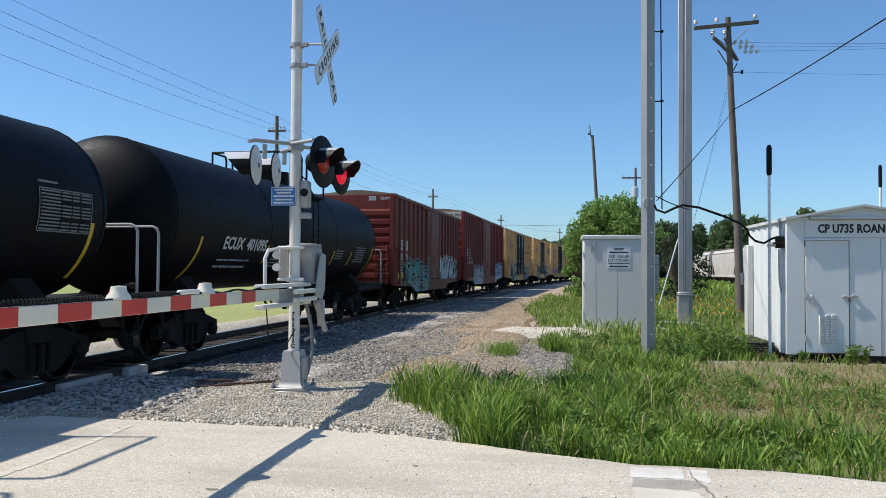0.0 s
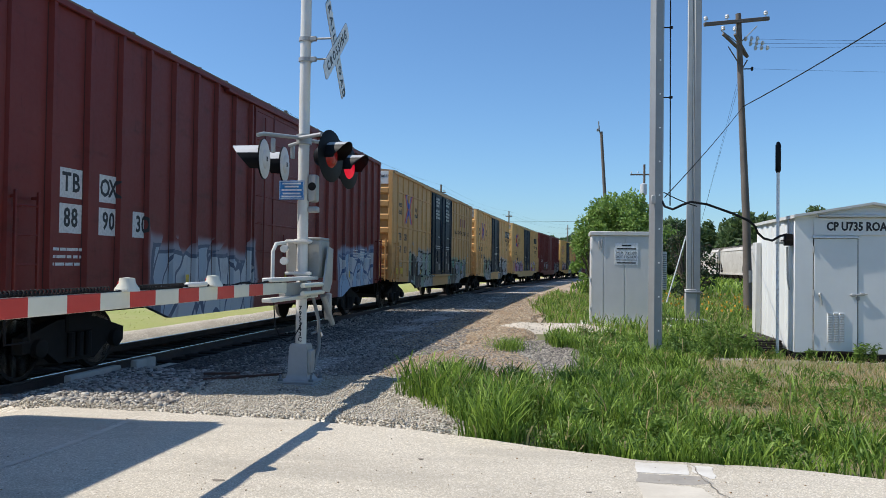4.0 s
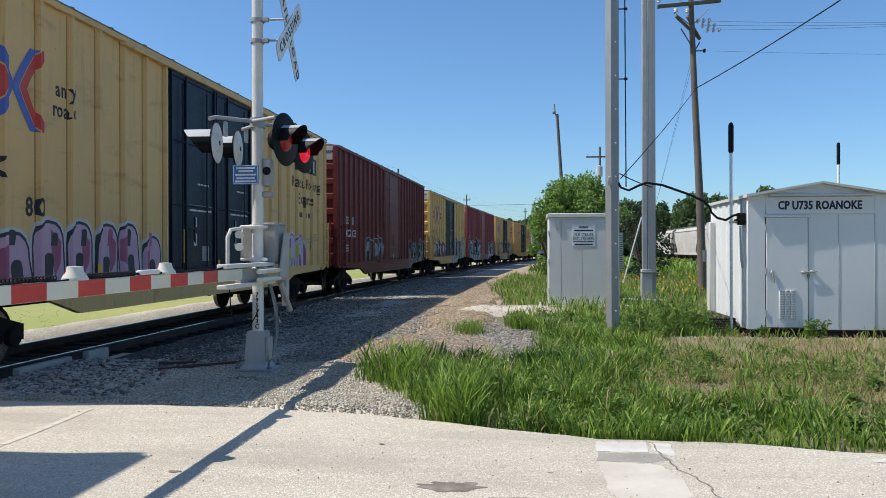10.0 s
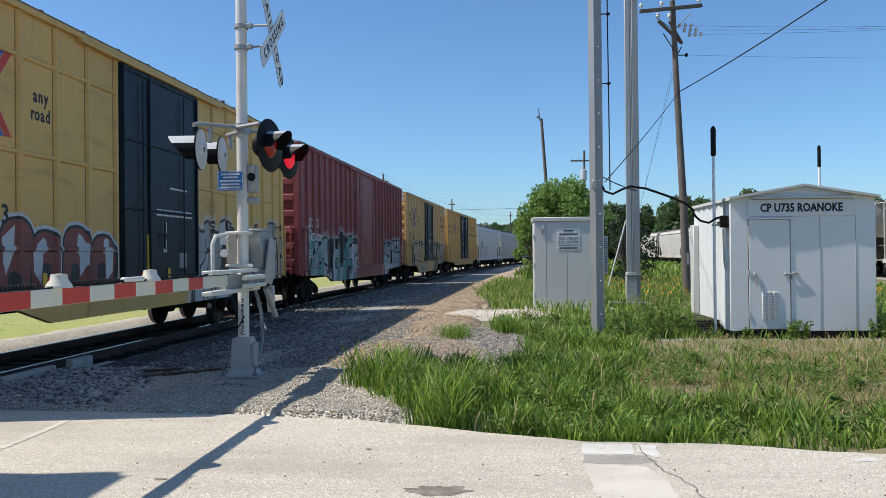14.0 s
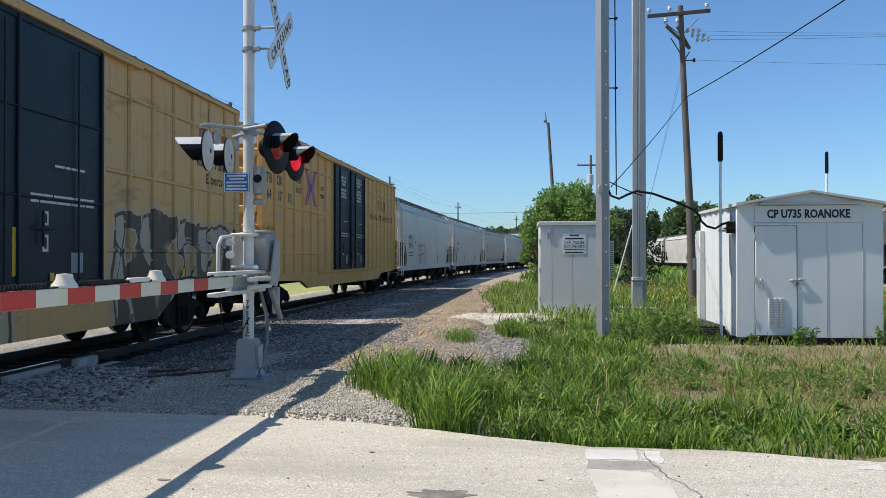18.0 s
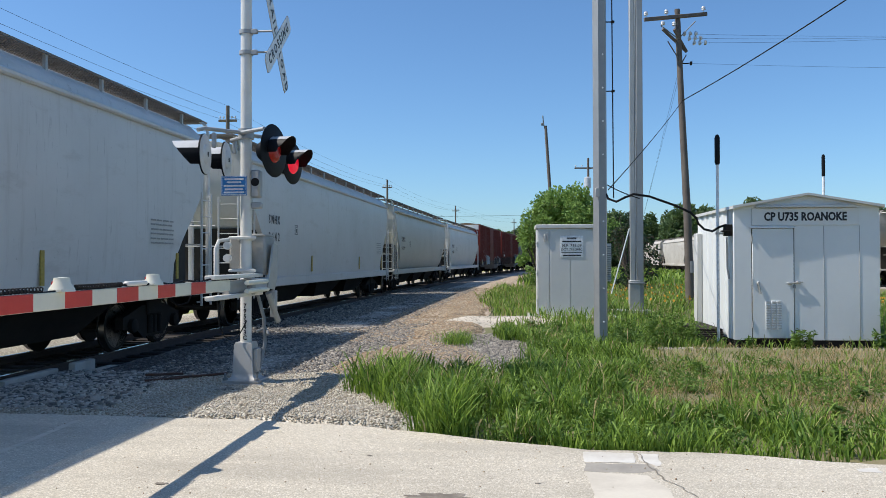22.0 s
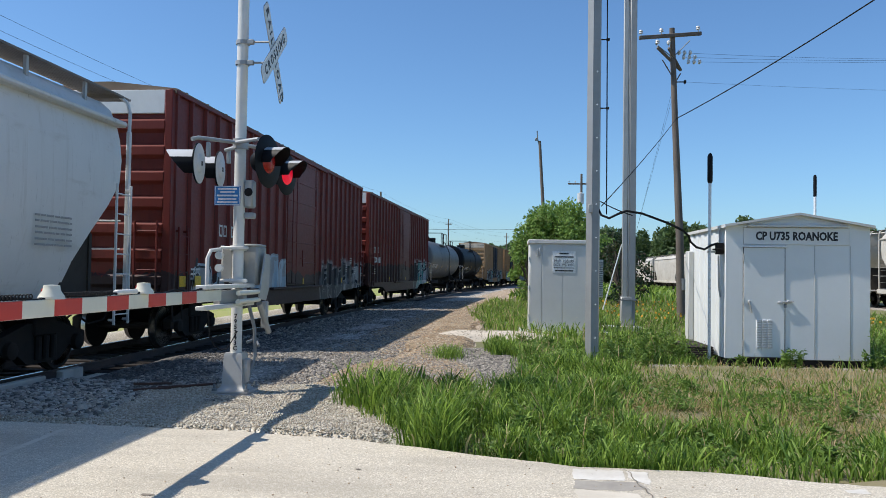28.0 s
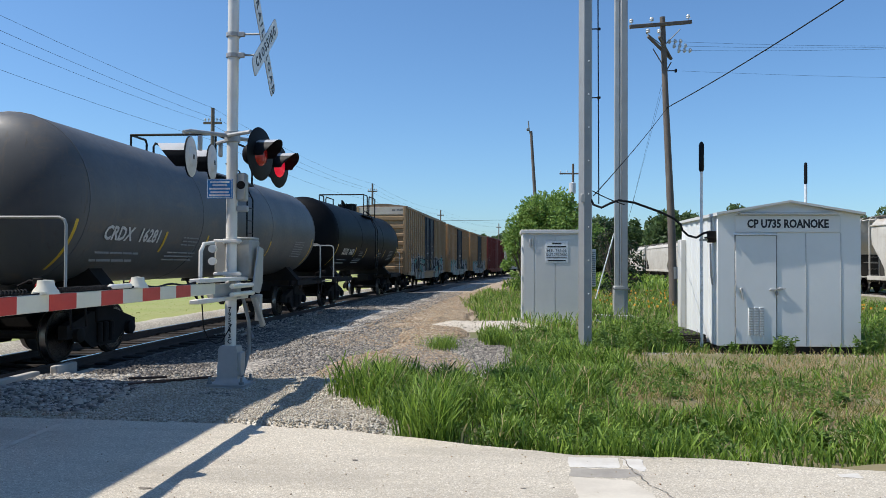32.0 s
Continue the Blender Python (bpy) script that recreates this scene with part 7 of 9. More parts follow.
for z in (1.58, 1.74):
    part("pivot_boss", Shape().lathe([(0.05, -0.16), (0.05, -0.1), (0.03, -0.08)], "y", (-0.2, 0, z), 12).mesh("pivot_boss", M_WHITE), signal)
for z, y0, y1 in ((1.36, -1.60, 0.12), (1.13, -1.60, 0.12)):
    part("side_channel", Shape().cbox(0.07, 0.19, y0, y1, z - 0.024, z + 0.024, 0.008).mesh("side_channel", M_WHITE), signal, "white steel channel")
part("yoke", Shape().cbox(0.05, 0.13, -1.0, -0.28, 1.15, 1.31, 0.01).cbox(0.04, 0.2, -0.36, -0.22, 1.12, 1.33, 0.01).mesh("yoke", M_GALV), signal)
for z in (1.28, 1.18):
    part("counterweight", Shape().tube([(0.26, -0.75, z), (0.26, 0.08, z)], 0.03, 10).mesh("counterweight", M_CREAM), signal, "pale counterweight bar")
part("support_arm", Shape().cbox(0.16, 0.24, 0.5, 0.6, 0.78, 1.14, 0.01).tube([(0.2, 0.3, 1.12), (0.24, 0.62, 0.72)], 0.04, 8).mesh("support_arm", M_GALV), signal)
part("conduit", Shape().tube([(0.12, 0.1, 1.12), (0.18, 0.18, 0.8), (0.2, 0.16, 0.45), (0.16, 0.08, 0.2), (0.14, 0.02, 0.1)], 0.025, 8).tube([(0.1, 0.12, 0.62), (0.2, 0.2, 0.66), (0.26, 0.12, 0.58)], 0.02, 8).mesh("conduit", M_GALV_DARK), signal)
part("drop_wire", Shape().tube([(-0.2, -0.5, 1.12), (-0.19, -0.45, 0.75), (-0.165, -0.33, 0.60), (-0.12, -0.2, 0.54), (-0.07, -0.13, 0.56), (-0.02, -0.1, 0.66), (0.04, -0.085, 0.78)], 0.008, 6).mesh("drop_wire", M_RUBBER), signal)

# the arm with its stripes, lamps and cable
gate = part("gate_arm", Shape().cbox(-0.016, 0.016, -7.9, -1.02, 1.198, 1.325, 0.006).mesh("gate_arm", M_CREAM), signal, "white gate arm with red stripes", at=pose(0.14, 0, 0))
y = 8.335
stripe = Shape().cbox(-0.0185, 0.0185, -0.385, 0.0, 1.2, 1.3235, 0.003).mesh("stripe", M_RED)
while y > 2.6:
    part("stripe", stripe, gate, "red stripe", at=pose(0, y - MY, 0))
    y -= 0.778
for yy in (7.1, 5.6, 3.2):
    l_ = part("arm_lamp", Shape().lathe([(0.095, 0.0), (0.088, 0.025), (0.062, 0.06), (0.056, 0.10), (0.0, 0.105)], "z", (0, 0, 1.325), 16).cbox(-0.05, 0.05, -0.09, 0.09, 1.325, 1.35, 0.008).mesh("arm_lamp", M_CREAM), gate, "white arm lamp housing", at=pose(0, yy - MY, 0))
    part("lens", Shape().lathe([(0.0, -0.07), (0.03, -0.066), (0.035, -0.05)], "x", (0, 0, 1.375), 12).mesh("lens", M_LENS), l_, "red lens")
part("splice_box", Shape().cbox(-0.03, 0.03, -3.54, -3.18, 1.33, 1.372, 0.012).mesh("splice_box", M_WHITE), gate)
cable = [(0.0, yy - MY, 1.335 + 0.012 * math.sin(yy * 9)) for yy in np.arange(2.6, 9.0, 0.12)]
for y0_, y1_ in ((4.2, 5.36), (5.78, 6.5)):
    coil = [(0.018 * math.cos(k * 0.9), y0_ - MY + (y1_ - y0_) * k / 200, 1.348 + 0.018 * math.sin(k * 0.9)) for k in range(201)]
    part("coiled_cable", Shape().tube(coil, 0.0055, 5).mesh("coiled_cable", M_RUBBER), gate, "black coiled cable")
part("arm_cable", Shape().tube(cable, 0.011, 6).mesh("arm_cable", M_RUBBER), gate)

# ---------------------------------------------------------------- equipment shed
BX, BY, BW, BD, BH = 4.155, 15.25, 2.68, 2.85, 2.58
M_BOARD = surface("pale_name_board", (0.74, 0.735, 0.70), (0.66, 0.655, 0.625), 9.0, 0.8, 0.45, 0.0, 0.03, 0.002)
shed = thing("equipment_shed", pose(BX, BY, 0) @ Matrix.Diagonal((0.97, 1, 0.985, 1)), "silver-grey metal railway equipment shed with a door", "equipment shed")
def corrug(w, h, depth=0.03, n=8):
    s = Shape()
    pts = []
    for i in range(n):
        x0 = w * i / n
        pts += [(x0, 0.0), (x0 + w / n * 0.44, 0.0), (x0 + w / n * 0.5, depth), (x0 + w / n * 0.94, depth)]
    pts += [(w, 0), (w, -0.05), (0, -0.05)]
    return s.prism(pts, "z", 0.06, h)
part("front_wall", Shape().cbox(0, BW, 0, 0.05, 0.06, BH, 0.008).prism([(0, BH), (BW, BH), (BW / 2, BH + 0.2)], "y", 0.004, 0.05).mesh("front_wall", M_SHED), shed)
part("back_wall", Shape().cbox(0, BW, BD - 0.05, BD, 0.06, BH, 0.008).mesh("back_wall", M_SHED), shed)
lw = corrug(BD - 0.1, BH, 0.025, 6).mesh("side_wall", M_SHED)
part("side_wall", lw, shed, "ribbed side wall", at=Matrix.Translation((0.03, 0.05, 0)) @ Matrix(((0, -1, 0, 0), (1, 0, 0, 0), (0, 0, 1, 0), (0, 0, 0, 1))))
part("side_wall", Shape().cbox(BW - 0.05, BW, 0.05, BD - 0.05, 0.06, BH, 0.008).mesh("side_wall", M_SHED), shed)
part("floor_frame", Shape().cbox(0.03, BW - 0.03, 0.02, BD - 0.02, -0.10, 0.06, 0.01).mesh("floor_frame", M_UNDER), shed)
roofp = [(-0.04, BH - 0.06), (-0.04, BH + 0.0), (BW / 2, BH + 0.23), (BW + 0.04, BH + 0.0), (BW + 0.04, BH - 0.06), (BW + 0.01, BH - 0.04), (BW / 2, BH + 0.19), (-0.01, BH - 0.04)]
part("roof", Shape().prism(roofp, "y", -0.13, BD + 0.05).mesh("roof", M_SHED_ROOF), shed, "low gabled metal roof")
part("sign_board", Shape().cbox(0.33, 2.30, -0.022, 0.0, BH - 0.37, BH - 0.05, 0.006).mesh("sign_board", M_BOARD), shed, "white name board with black letters")
words("lettering", "CP U735 ROANOKE", 0.215, M_INK, shed, 1.315, -0.026, BH - 0.215, FACE_NEG_Y, 0.80, 0.008)
part("drip_rail", Shape().cbox(0.40, 2.24, -0.09, 0.0, BH - 0.04, BH + 0.0, 0.006).mesh("drip_rail", M_SHED_ROOF), shed)
part("door_gap", Shape().cbox(0.325, 1.115, -0.006, 0.0, 0.085, 2.165, 0.003).mesh("door_gap", M_UNDER), shed)
door = part("door", Shape().cbox(0.34, 1.10, -0.018, 0.0, 0.10, 2.15, 0.006).mesh("door", M_SHED), shed, "closed grey steel door")
part("door_hood", Shape().cbox(0.31, 1.13, -0.05, 0.0, 2.155, 2.185, 0.005).mesh("door_hood", M_SIGNWHITE), door)
part("threshold", Shape().cbox(0.33, 1.12, -0.05, 0.0, 0.06, 0.095, 0.005).mesh("threshold", M_UNDER), door)
part("handle", Shape().cbox(0.42, 0.47, -0.045, -0.018, 1.08, 1.16, 0.012).tube([(0.445, -0.04, 1.12), (0.47, -0.045, 0.98), (0.48, -0.045, 0.93)], 0.016, 8).mesh("handle", M_GALV), door, "galvanised door handle")
lat = part("latch", Shape().cbox(0.98, 1.06, -0.05, -0.018, 1.10, 1.15, 0.008).cbox(1.14, 1.22, -0.05, 0.0, 1.12, 1.17, 0.008).tube([(0.96, -0.04, 1.12), (1.26, -0.04, 1.15)], 0.012, 8).mesh("latch", M_GALV), shed)
part("padlock", Shape().cbox(1.08, 1.13, -0.045, -0.02, 1.03, 1.10, 0.01).mesh("padlock", M_GALV_DARK), lat)
for k in range(3):
    lv = part("louvre", Shape().cbox(0.575 + 0.102 * k, 0.665 + 0.102 * k, -0.034, -0.018, 0.26, 0.80, 0.004).mesh("louvre", M_SIGNWHITE), door, "white louvred vent")
    slat = cached("shedslat", lambda: Shape().cbox(0.0, 0.078, -0.042, -0.034, 0, 0.012, 0.002).mesh("slat", M_GALV))
    for j in range(17):
        part("slat", slat, lv, at=pose(0.581 + 0.102 * k, 0, 0.275 + 0.031 * j))
for x in (1.115, 1.66, 2.31):
    part("seam", Shape().cbox(x - 0.006, x + 0.006, -0.008, 0.0, 0.08, BH - 0.38, 0.003).mesh("seam", M_GALV), shed)
for z in (0.35, 1.15, 1.95):
    part("hinge", Shape().tube([(0.335, -0.022, z - 0.06), (0.335, -0.022, z + 0.06)], 0.014, 8).mesh("hinge", M_GALV), door)
# electrical entry on the side wall
part("weatherhead", Shape().cbox(-0.12, 0.02, 0.16, 0.3, 2.02, 2.24, 0.01).cbox(-0.16, 0.0, 0.12, 0.34, 2.10, 2.13, 0.005).mesh("weatherhead", M_UNDER), shed)
part("side_conduit", Shape().tube([(-0.06, 0.26, 2.0), (-0.05, 0.26, 1.4), (-0.02, 0.26, 1.2)], 0.018, 8).tube([(-0.03, 0.3, 2.24), (-0.03, 0.3, 2.5), (0.0, 0.3, 2.56)], 0.018, 8).mesh("side_conduit", M_GALV), shed)
part("meter_box", Shape().cbox(-0.10, 0.02, BD - 0.32, BD - 0.02, 0.2, 2.15, 0.015).mesh("meter_box", M_CAB), shed)

def antenna(x, y, foot, joint, tip, lbl, r=0.05):
    a = thing("antenna", pose(x, y, foot), lbl, "antenna", "radio antennas by the shed")
    part("pole", Shape().tube([(0, 0, -0.06), (0, 0, joint - foot)], 0.028, 10).mesh("pole", M_SIGNWHITE), a, "white pipe")
    part("radome", Shape().lathe([(0.033, -0.04), (r, 0.0), (r, tip - joint - 0.05), (0.03, tip - joint), (0.0, tip - joint + 0.02)], "z", (0, 0, joint - foot), 14).mesh("radome", M_BLACK), a, "black antenna sleeve")
    part("bracket", Shape().cbox(-0.04, 0.26, -0.025, 0.025, 2.02 - foot, 2.06 - foot, 0.005).mesh("bracket", M_GALV), a)
    return a
antenna(3.93, 15.5, -0.09, 3.38, 3.90, "white pole with black antenna beside the shed")
antenna(6.77, 17.9, -0.09, 3.38, 3.80, "white pole with slim black antenna behind the shed", 0.036)

stack = thing("board_stack", pose(3.80, 15.72, -0.09), "stack of dark weathered boards on bricks", "boards")
for i in range(5):
    part("plank", Shape().cbox(-0.10 - 0.02 * i, 0.30, 0.1 * i * 0.3, 1.55, 0.10 + 0.042 * i, 0.135 + 0.042 * i, 0.006).mesh("plank", M_TIE), stack)
M_BRICK = surface("red_brick", (0.42, 0.15, 0.085), (0.30, 0.11, 0.07), 25, 3, 0.9, 0, 0.3, 0.006)
for i, y in enumerate((-0.05, 0.17, 0.9)):
    part("brick", Shape().cbox(-0.05, 0.28, y, y + 0.2, 0.03, 0.10, 0.01).mesh("brick", M_BRICK), stack, "red brick")

# ---------------------------------------------------------------- signal cabinet
CX, CY, CW, CD, CH = 0.77, 22.4, 1.86, 1.0, 2.42
cab = thing("signal_cabinet", pose(CX, CY, 0), "grey metal signal cabinet with a white notice", "signal cabinet")
part("body", Shape().cbox(0, CW, 0, CD, 0.0, CH, 0.012).mesh("body", M_CAB), cab)
part("cap", Shape().cbox(-0.04, CW + 0.04, -0.06, CD + 0.04, CH, CH + 0.11, 0.015).mesh("cap", M_SHED_ROOF), cab, "pale overhanging lid")
part("plinth", Shape().cbox(-0.25, CW + 0.35, -0.3, CD + 0.3, -0.15, 0.0, 0.02).mesh("plinth", M_CONCRETE), cab, "concrete plinth")
for x0, x1 in ((0.03, 0.34), (0.36, 0.91), (0.93, CW - 0.03)):
    part("door_leaf", Shape().cbox(x0, x1, -0.015, 0.0, 0.06, CH - 0.06, 0.005).mesh("door_leaf", M_CAB), cab)
part("hasp", Shape().cbox(0.20, 0.25, -0.05, -0.014, CH - 0.36, CH - 0.16, 0.006).cbox(0.27, 0.31, -0.05, -0.014, CH - 0.34, CH - 0.12, 0.006).mesh("hasp", M_GALV), cab)
for z in (0.4, 1.2, 2.0):
    part("hinge", Shape().tube([(-0.012, -0.01, z - 0.06), (-0.012, -0.01, z + 0.06)], 0.016, 8).mesh("hinge", M_SIGNWHITE), cab)
plate = part("notice", Shape().cbox(0.64, 1.27, -0.026, -0.016, 1.62, 2.22, 0.003).mesh("notice", M_SIGNWHITE), cab, "white notice with black writing")
bar("writing", 0.26, 0.035, M_INK, plate, 0.955, -0.028, 2.15, FACE_NEG_Y)
bar("writing", 0.52, 0.035, M_INK, plate, 0.955, -0.028, 2.06, FACE_NEG_Y)
words("lettering", "M.P. 735.09", 0.115, M_INK, plate, 0.955, -0.029, 1.94, FACE_NEG_Y)
words("lettering", "DOT 795-343C", 0.10, M_INK, plate, 0.955, -0.029, 1.835, FACE_NEG_Y, 0.9)
bar("writing", 0.56, 0.018, M_INK, plate, 0.955, -0.028, 1.755, FACE_NEG_Y)
bar("writing", 0.50, 0.035, M_INK, plate, 0.955, -0.028, 1.675, FACE_NEG_Y)
vent = part("vent_box", Shape().cbox(CW, CW + 0.2, 0.2, 0.8, 0.95, 2.0, 0.012).mesh("vent_box", M_CAB), cab)
for j in range(16):
    part("slat", cached("cabslat", lambda: Shape().cbox(CW + 0.02, CW + 0.19, 0.185, 0.2, 0, 0.025, 0.003).mesh("slat", M_GALV_DARK)), vent, at=pose(0, 0, 1.0 + 0.06 * j))

# ---------------------------------------------------------------- steel poles
M_POLE = surface("dull_galvanised_pole", (0.34, 0.345, 0.34), (0.25, 0.255, 0.255), 10.0, 0.9, 0.5, 0.3, 0.08, 0.003)
def steel_pole(x, y, w, h, lbl):
    p = thing("steel_pole", pose(x, y, 0), lbl, "steel pole", "galvanised poles by the cabinet")
    pts = [(w * math.cos(radians(k)), w * math.sin(radians(k))) for k in (15, 75, 135, 195, 255, 315)]
    part("shaft", Shape().prism(pts, "z", -0.15, h).mesh("shaft", M_POLE, smooth=False), p)
    b = Shape().lathe([(0.016, 0), (0.016, 0.02), (0.0, 0.025)], "y", (0, 0, 0), 6).mesh("bolt", M_SIGNWHITE)
    for k in range(9):
        part("bolt", b, p, at=pose(0.045, -w * 0.93, 0.4 + 0.62 * k, 180))
    return p
p1 = steel_pole(1.70, 15.15, 0.135, 9.5, "tall six-sided galvanised steel pole with bolts")
part("tag_box", Shape().cbox(-0.10, -0.02, -0.16, -0.12, 2.72, 2.88, 0.008).mesh("tag_box", M_GALV), p1)
part("riser_wire", Shape().tube([(0.25, 0, 2.7), (0.24, 0, 5.0), (0.22, 0, 9.4)], 0.012, 6).mesh("riser_wire", M_RUBBER), p1)
for z in (4.7, 6.0):
    part("wire_clip", Shape().tube([(0.1, 0, z), (0.26, 0, z)], 0.012, 6).cbox(0.22, 0.28, -0.03, 0.03, z - 0.02, z + 0.02, 0.005).mesh("wire_clip", M_UNDER), p1)
p2 = thing("channel_pole", pose(3.885, 24.9, 0), "tall pole of two galvanised channels on a base", "steel pole", "galvanised poles by the cabinet")
part("channel", Shape().cbox(-0.20, -0.06, -0.08, 0.08, -0.1, 13.0, 0.01).mesh("channel", M_GALV), p2)
part("channel", Shape().cbox(0.0, 0.19, -0.09, 0.09, -0.1, 13.0, 0.01).mesh("channel", M_POLE), p2)
part("riser", Shape().tube([(-0.03, -0.05, 0.5), (-0.03, -0.05, 13.0)], 0.028, 8).mesh("riser", M_GALV), p2)
part("base_case", Shape().cbox(-0.24, 0.08, -0.14, 0.14, -0.1, 0.92, 0.015).mesh("base_case", M_GALV), p2)
part("strap", Shape().cbox(-0.24, 0.22, -0.16, 0.16, 0.80, 0.86, 0.01).mesh("strap", M_GALV_DARK), p2)
part("footing", Shape().cbox(-0.9, 0.35, -0.35, 0.35, -0.12, 0.03, 0.02).mesh("footing", M_CONCRETE), p2, "concrete footing")

# ---------------------------------------------------------------- utility poles and wires
def insulator(s, x, y, z, r=0.05):
    s.lathe([(0.015, 0), (0.015, 0.08), (r, 0.09), (r * 0.8, 0.13), (r, 0.15), (r * 0.7, 0.2), (0.0, 0.22)], "z", (x, y, z), 10)
UP = thing("utility_pole", pose(6.20, 28.0, 0), "weathered wooden utility pole with crossarm and insulators", "utility pole", "wooden utility poles")
part("trunk", Shape().tube([(-0.04, 0, -0.2), (-0.12, 0, 3.0), (-0.30, 0, 7.0), (-0.42, 0, 10.15)], [0.15, 0.13, 0.105, 0.09], 14).mesh("trunk", M_WOODPOLE), UP)
part("crossarm", Shape().cbox(-1.1, 1.1, -0.055, 0.055, -0.06, 0.06, 0.012).mesh("crossarm", M_WOODPOLE), UP, at=pose(-0.50, -0.12, 9.86, 0, -6, 8))
for x in (-1.02, -0.30, 1.0):
    s = Shape()
    insulator(s, x, 0.0, 0.06, 0.075)
    part("insulator", s.mesh("insulator", M_PORCELAIN), UP, "pale pin insulator", at=pose(-0.50, -0.12, 9.86, 0, -6, 8))
for x in (-1.0, 0.16):
    part("brace", Shape().tube([(x, -0.13, 9.62 + 0.1 * (x + 0.5)), (-0.41, -0.11, 9.1)], 0.018, 6).mesh("brace", M_GALV_DARK), UP)
for k, (dx, dz) in enumerate(((-0.62, 0.32), (-0.20, 0.30))):
    a = part("short_arm", Shape().tube([(-0.41 + dx * 0.9, -0.30, 9.05 + dz * 1.1), (-0.36 + 0.30, 0.25, 8.75)], 0.055, 6).mesh("short_arm", M_WOODPOLE), UP)
    s = Shape()
    insulator(s, -0.41 + dx * 0.9, -0.30, 9.1 + dz * 1.1, 0.075)
    part("insulator", s.mesh("insulator", M_PORCELAIN), UP)
part("arm_brace", Shape().tube([(-0.78, -0.2, 9.0), (-0.42, -0.1, 8.45)], 0.02, 6).tube([(-0.1, 0.1, 8.6), (-0.36, 0.0, 8.15)], 0.02, 6).mesh("arm_brace", M_WOODPOLE), UP)
for k in range(3):
    for j in range(3):
        s = Shape().lathe([(0.0, -0.05), (0.07, -0.04), (0.085, 0.0), (0.05, 0.05), (0.0, 0.06)], "x", (-0.18 + 0.16 * k + 0.19 * j, 0.0, 9.30 - 0.16 * k), 10)
        part("insulator", s.mesh("insulator", M_PORCELAIN), UP, "hanging disc insulator")
part("side_bracket", Shape().tube([(-0.3, 0, 8.28), (0.05, 0, 8.28)], 0.02, 6).cbox(0.0, 0.07, -0.05, 0.05, 8.22, 8.34, 0.01).mesh("side_bracket", M_UNDER), UP)
part("lower_band", Shape().lathe([(0.165, 1.1), (0.17, 1.1), (0.17, 1.5), (0.165, 1.5)], "z", (0.02, 0, 0), 14).mesh("lower_band", M_GALV_DARK), UP)


def sag(a, b, drop, n=14):
    a, b = Vector(a), Vector(b)
    return [a.lerp(b, i / n) - Vector((0, 0, drop * 4 * (i / n) * (1 - i / n))) for i in range(n + 1)]


def wire(name, pts, r, lbl, mat=None):
    w = new(name, Shape().tube(pts, r, 6).mesh(name, mat or M_RUBBER))
    return tagged(w, lbl, "cable", "overhead wires")


wire("service_cable", sag((5.9, 28.0, 6.98), (9.6, 10.0, 8.55), 0.25), 0.016, "thick black service cable from the wooden pole")
wire("service_cable", sag((5.9, 27.9, 6.95), (1.86, 15.2, 2.86), 0.06), 0.010, "black service cable down to the steel pole")
wire("shed_cable", [(1.80, 15.1, 2.78), (1.84, 15.05, 2.68), (1.98, 15.0, 2.62), (2.14, 15.0, 2.70), (2.30, 15.02, 2.76), (2.6, 15.1, 2.72), (3.1, 15.2, 2.55), (3.38, 15.3, 2.43), (3.50, 15.35, 2.33), (3.55, 15.4, 2.22), (3.66, 15.42, 2.12), (3.82, 15.45, 2.08), (3.95, 15.46, 2.16), (4.08, 15.46, 2.20)], 0.022, "thick black cable from pole to shed")
wire("stub_cable", sag((1.84, 15.2, 2.95), (2.5, 15.6, 2.72), 0.02), 0.01, "short black cable on the steel pole")
for k, (x, z) in enumerate(((-0.4, 9.30), (-0.2, 9.14), (0.0, 8.98))):
    wire("power_wire", sag((6.4 + x, 28.0, z), (40.0, 36.0, 12.5 + 0.3 * k), 0.7), 0.004, "thin power wire in the sky")
wire("power_wire", sag((6.2, 28.0, 8.28), (40.0, 38.0, 10.5), 0.4), 0.0035, "thin power wire in the sky")
wire("guy_wire", sag((5.9, 28.0, 8.4), (4.6, 33.0, 0.0), 0.05), 0.004, "thin steel guy wire")
wire("guy_wire", sag((5.95, 28.0, 8.3), (5.0, 36.0, 0.0), 0.05), 0.004, "thin steel guy wire")
guard = new("guy_guard", Shape().tube([(3.75, 30.0, 0.3), (4.42, 30.0, 2.72)], 0.024, 8).mesh("guy_guard", M_SIGNWHITE))
tagged(guard, "pale guard tube on a guy wire in the weeds", "guy guard")


def far_pole(x, y, h, r, arm, lbl, lean=0.0, light=False):
    p = thing("utility_pole", pose(x, y, 0, 0, lean), lbl, "utility pole", "wooden utility poles")
    part("trunk", Shape().tube([(0, 0, -0.2), (0, 0, h)], [r, r * 0.65], 10).mesh("trunk", M_WOODPOLE), p)
    if arm:
        part("crossarm", Shape().cbox(-arm, arm, -0.06, 0.06, h - 0.95, h - 0.82, 0.01).mesh("crossarm", M_WOODPOLE), p)
        for xx in (-arm + 0.1, -arm * 0.45, arm * 0.45, arm - 0.1):
            s = Shape()
            insulator(s, xx, 0, h - 0.82, 0.06)
            part("insulator", s.mesh("insulator", M_PORCELAIN), p)
    if light:
        part("bracket", Shape().tube([(0, 0, h - 0.5), (-0.14, 0, h + 0.1), (-0.16, 0, h + 0.8)], 0.05, 6).cbox(-0.34, -0.1, -0.12, 0.12, h + 0.05, h + 0.25, 0.03).mesh("bracket", M_GALV_DARK), p)
    return p


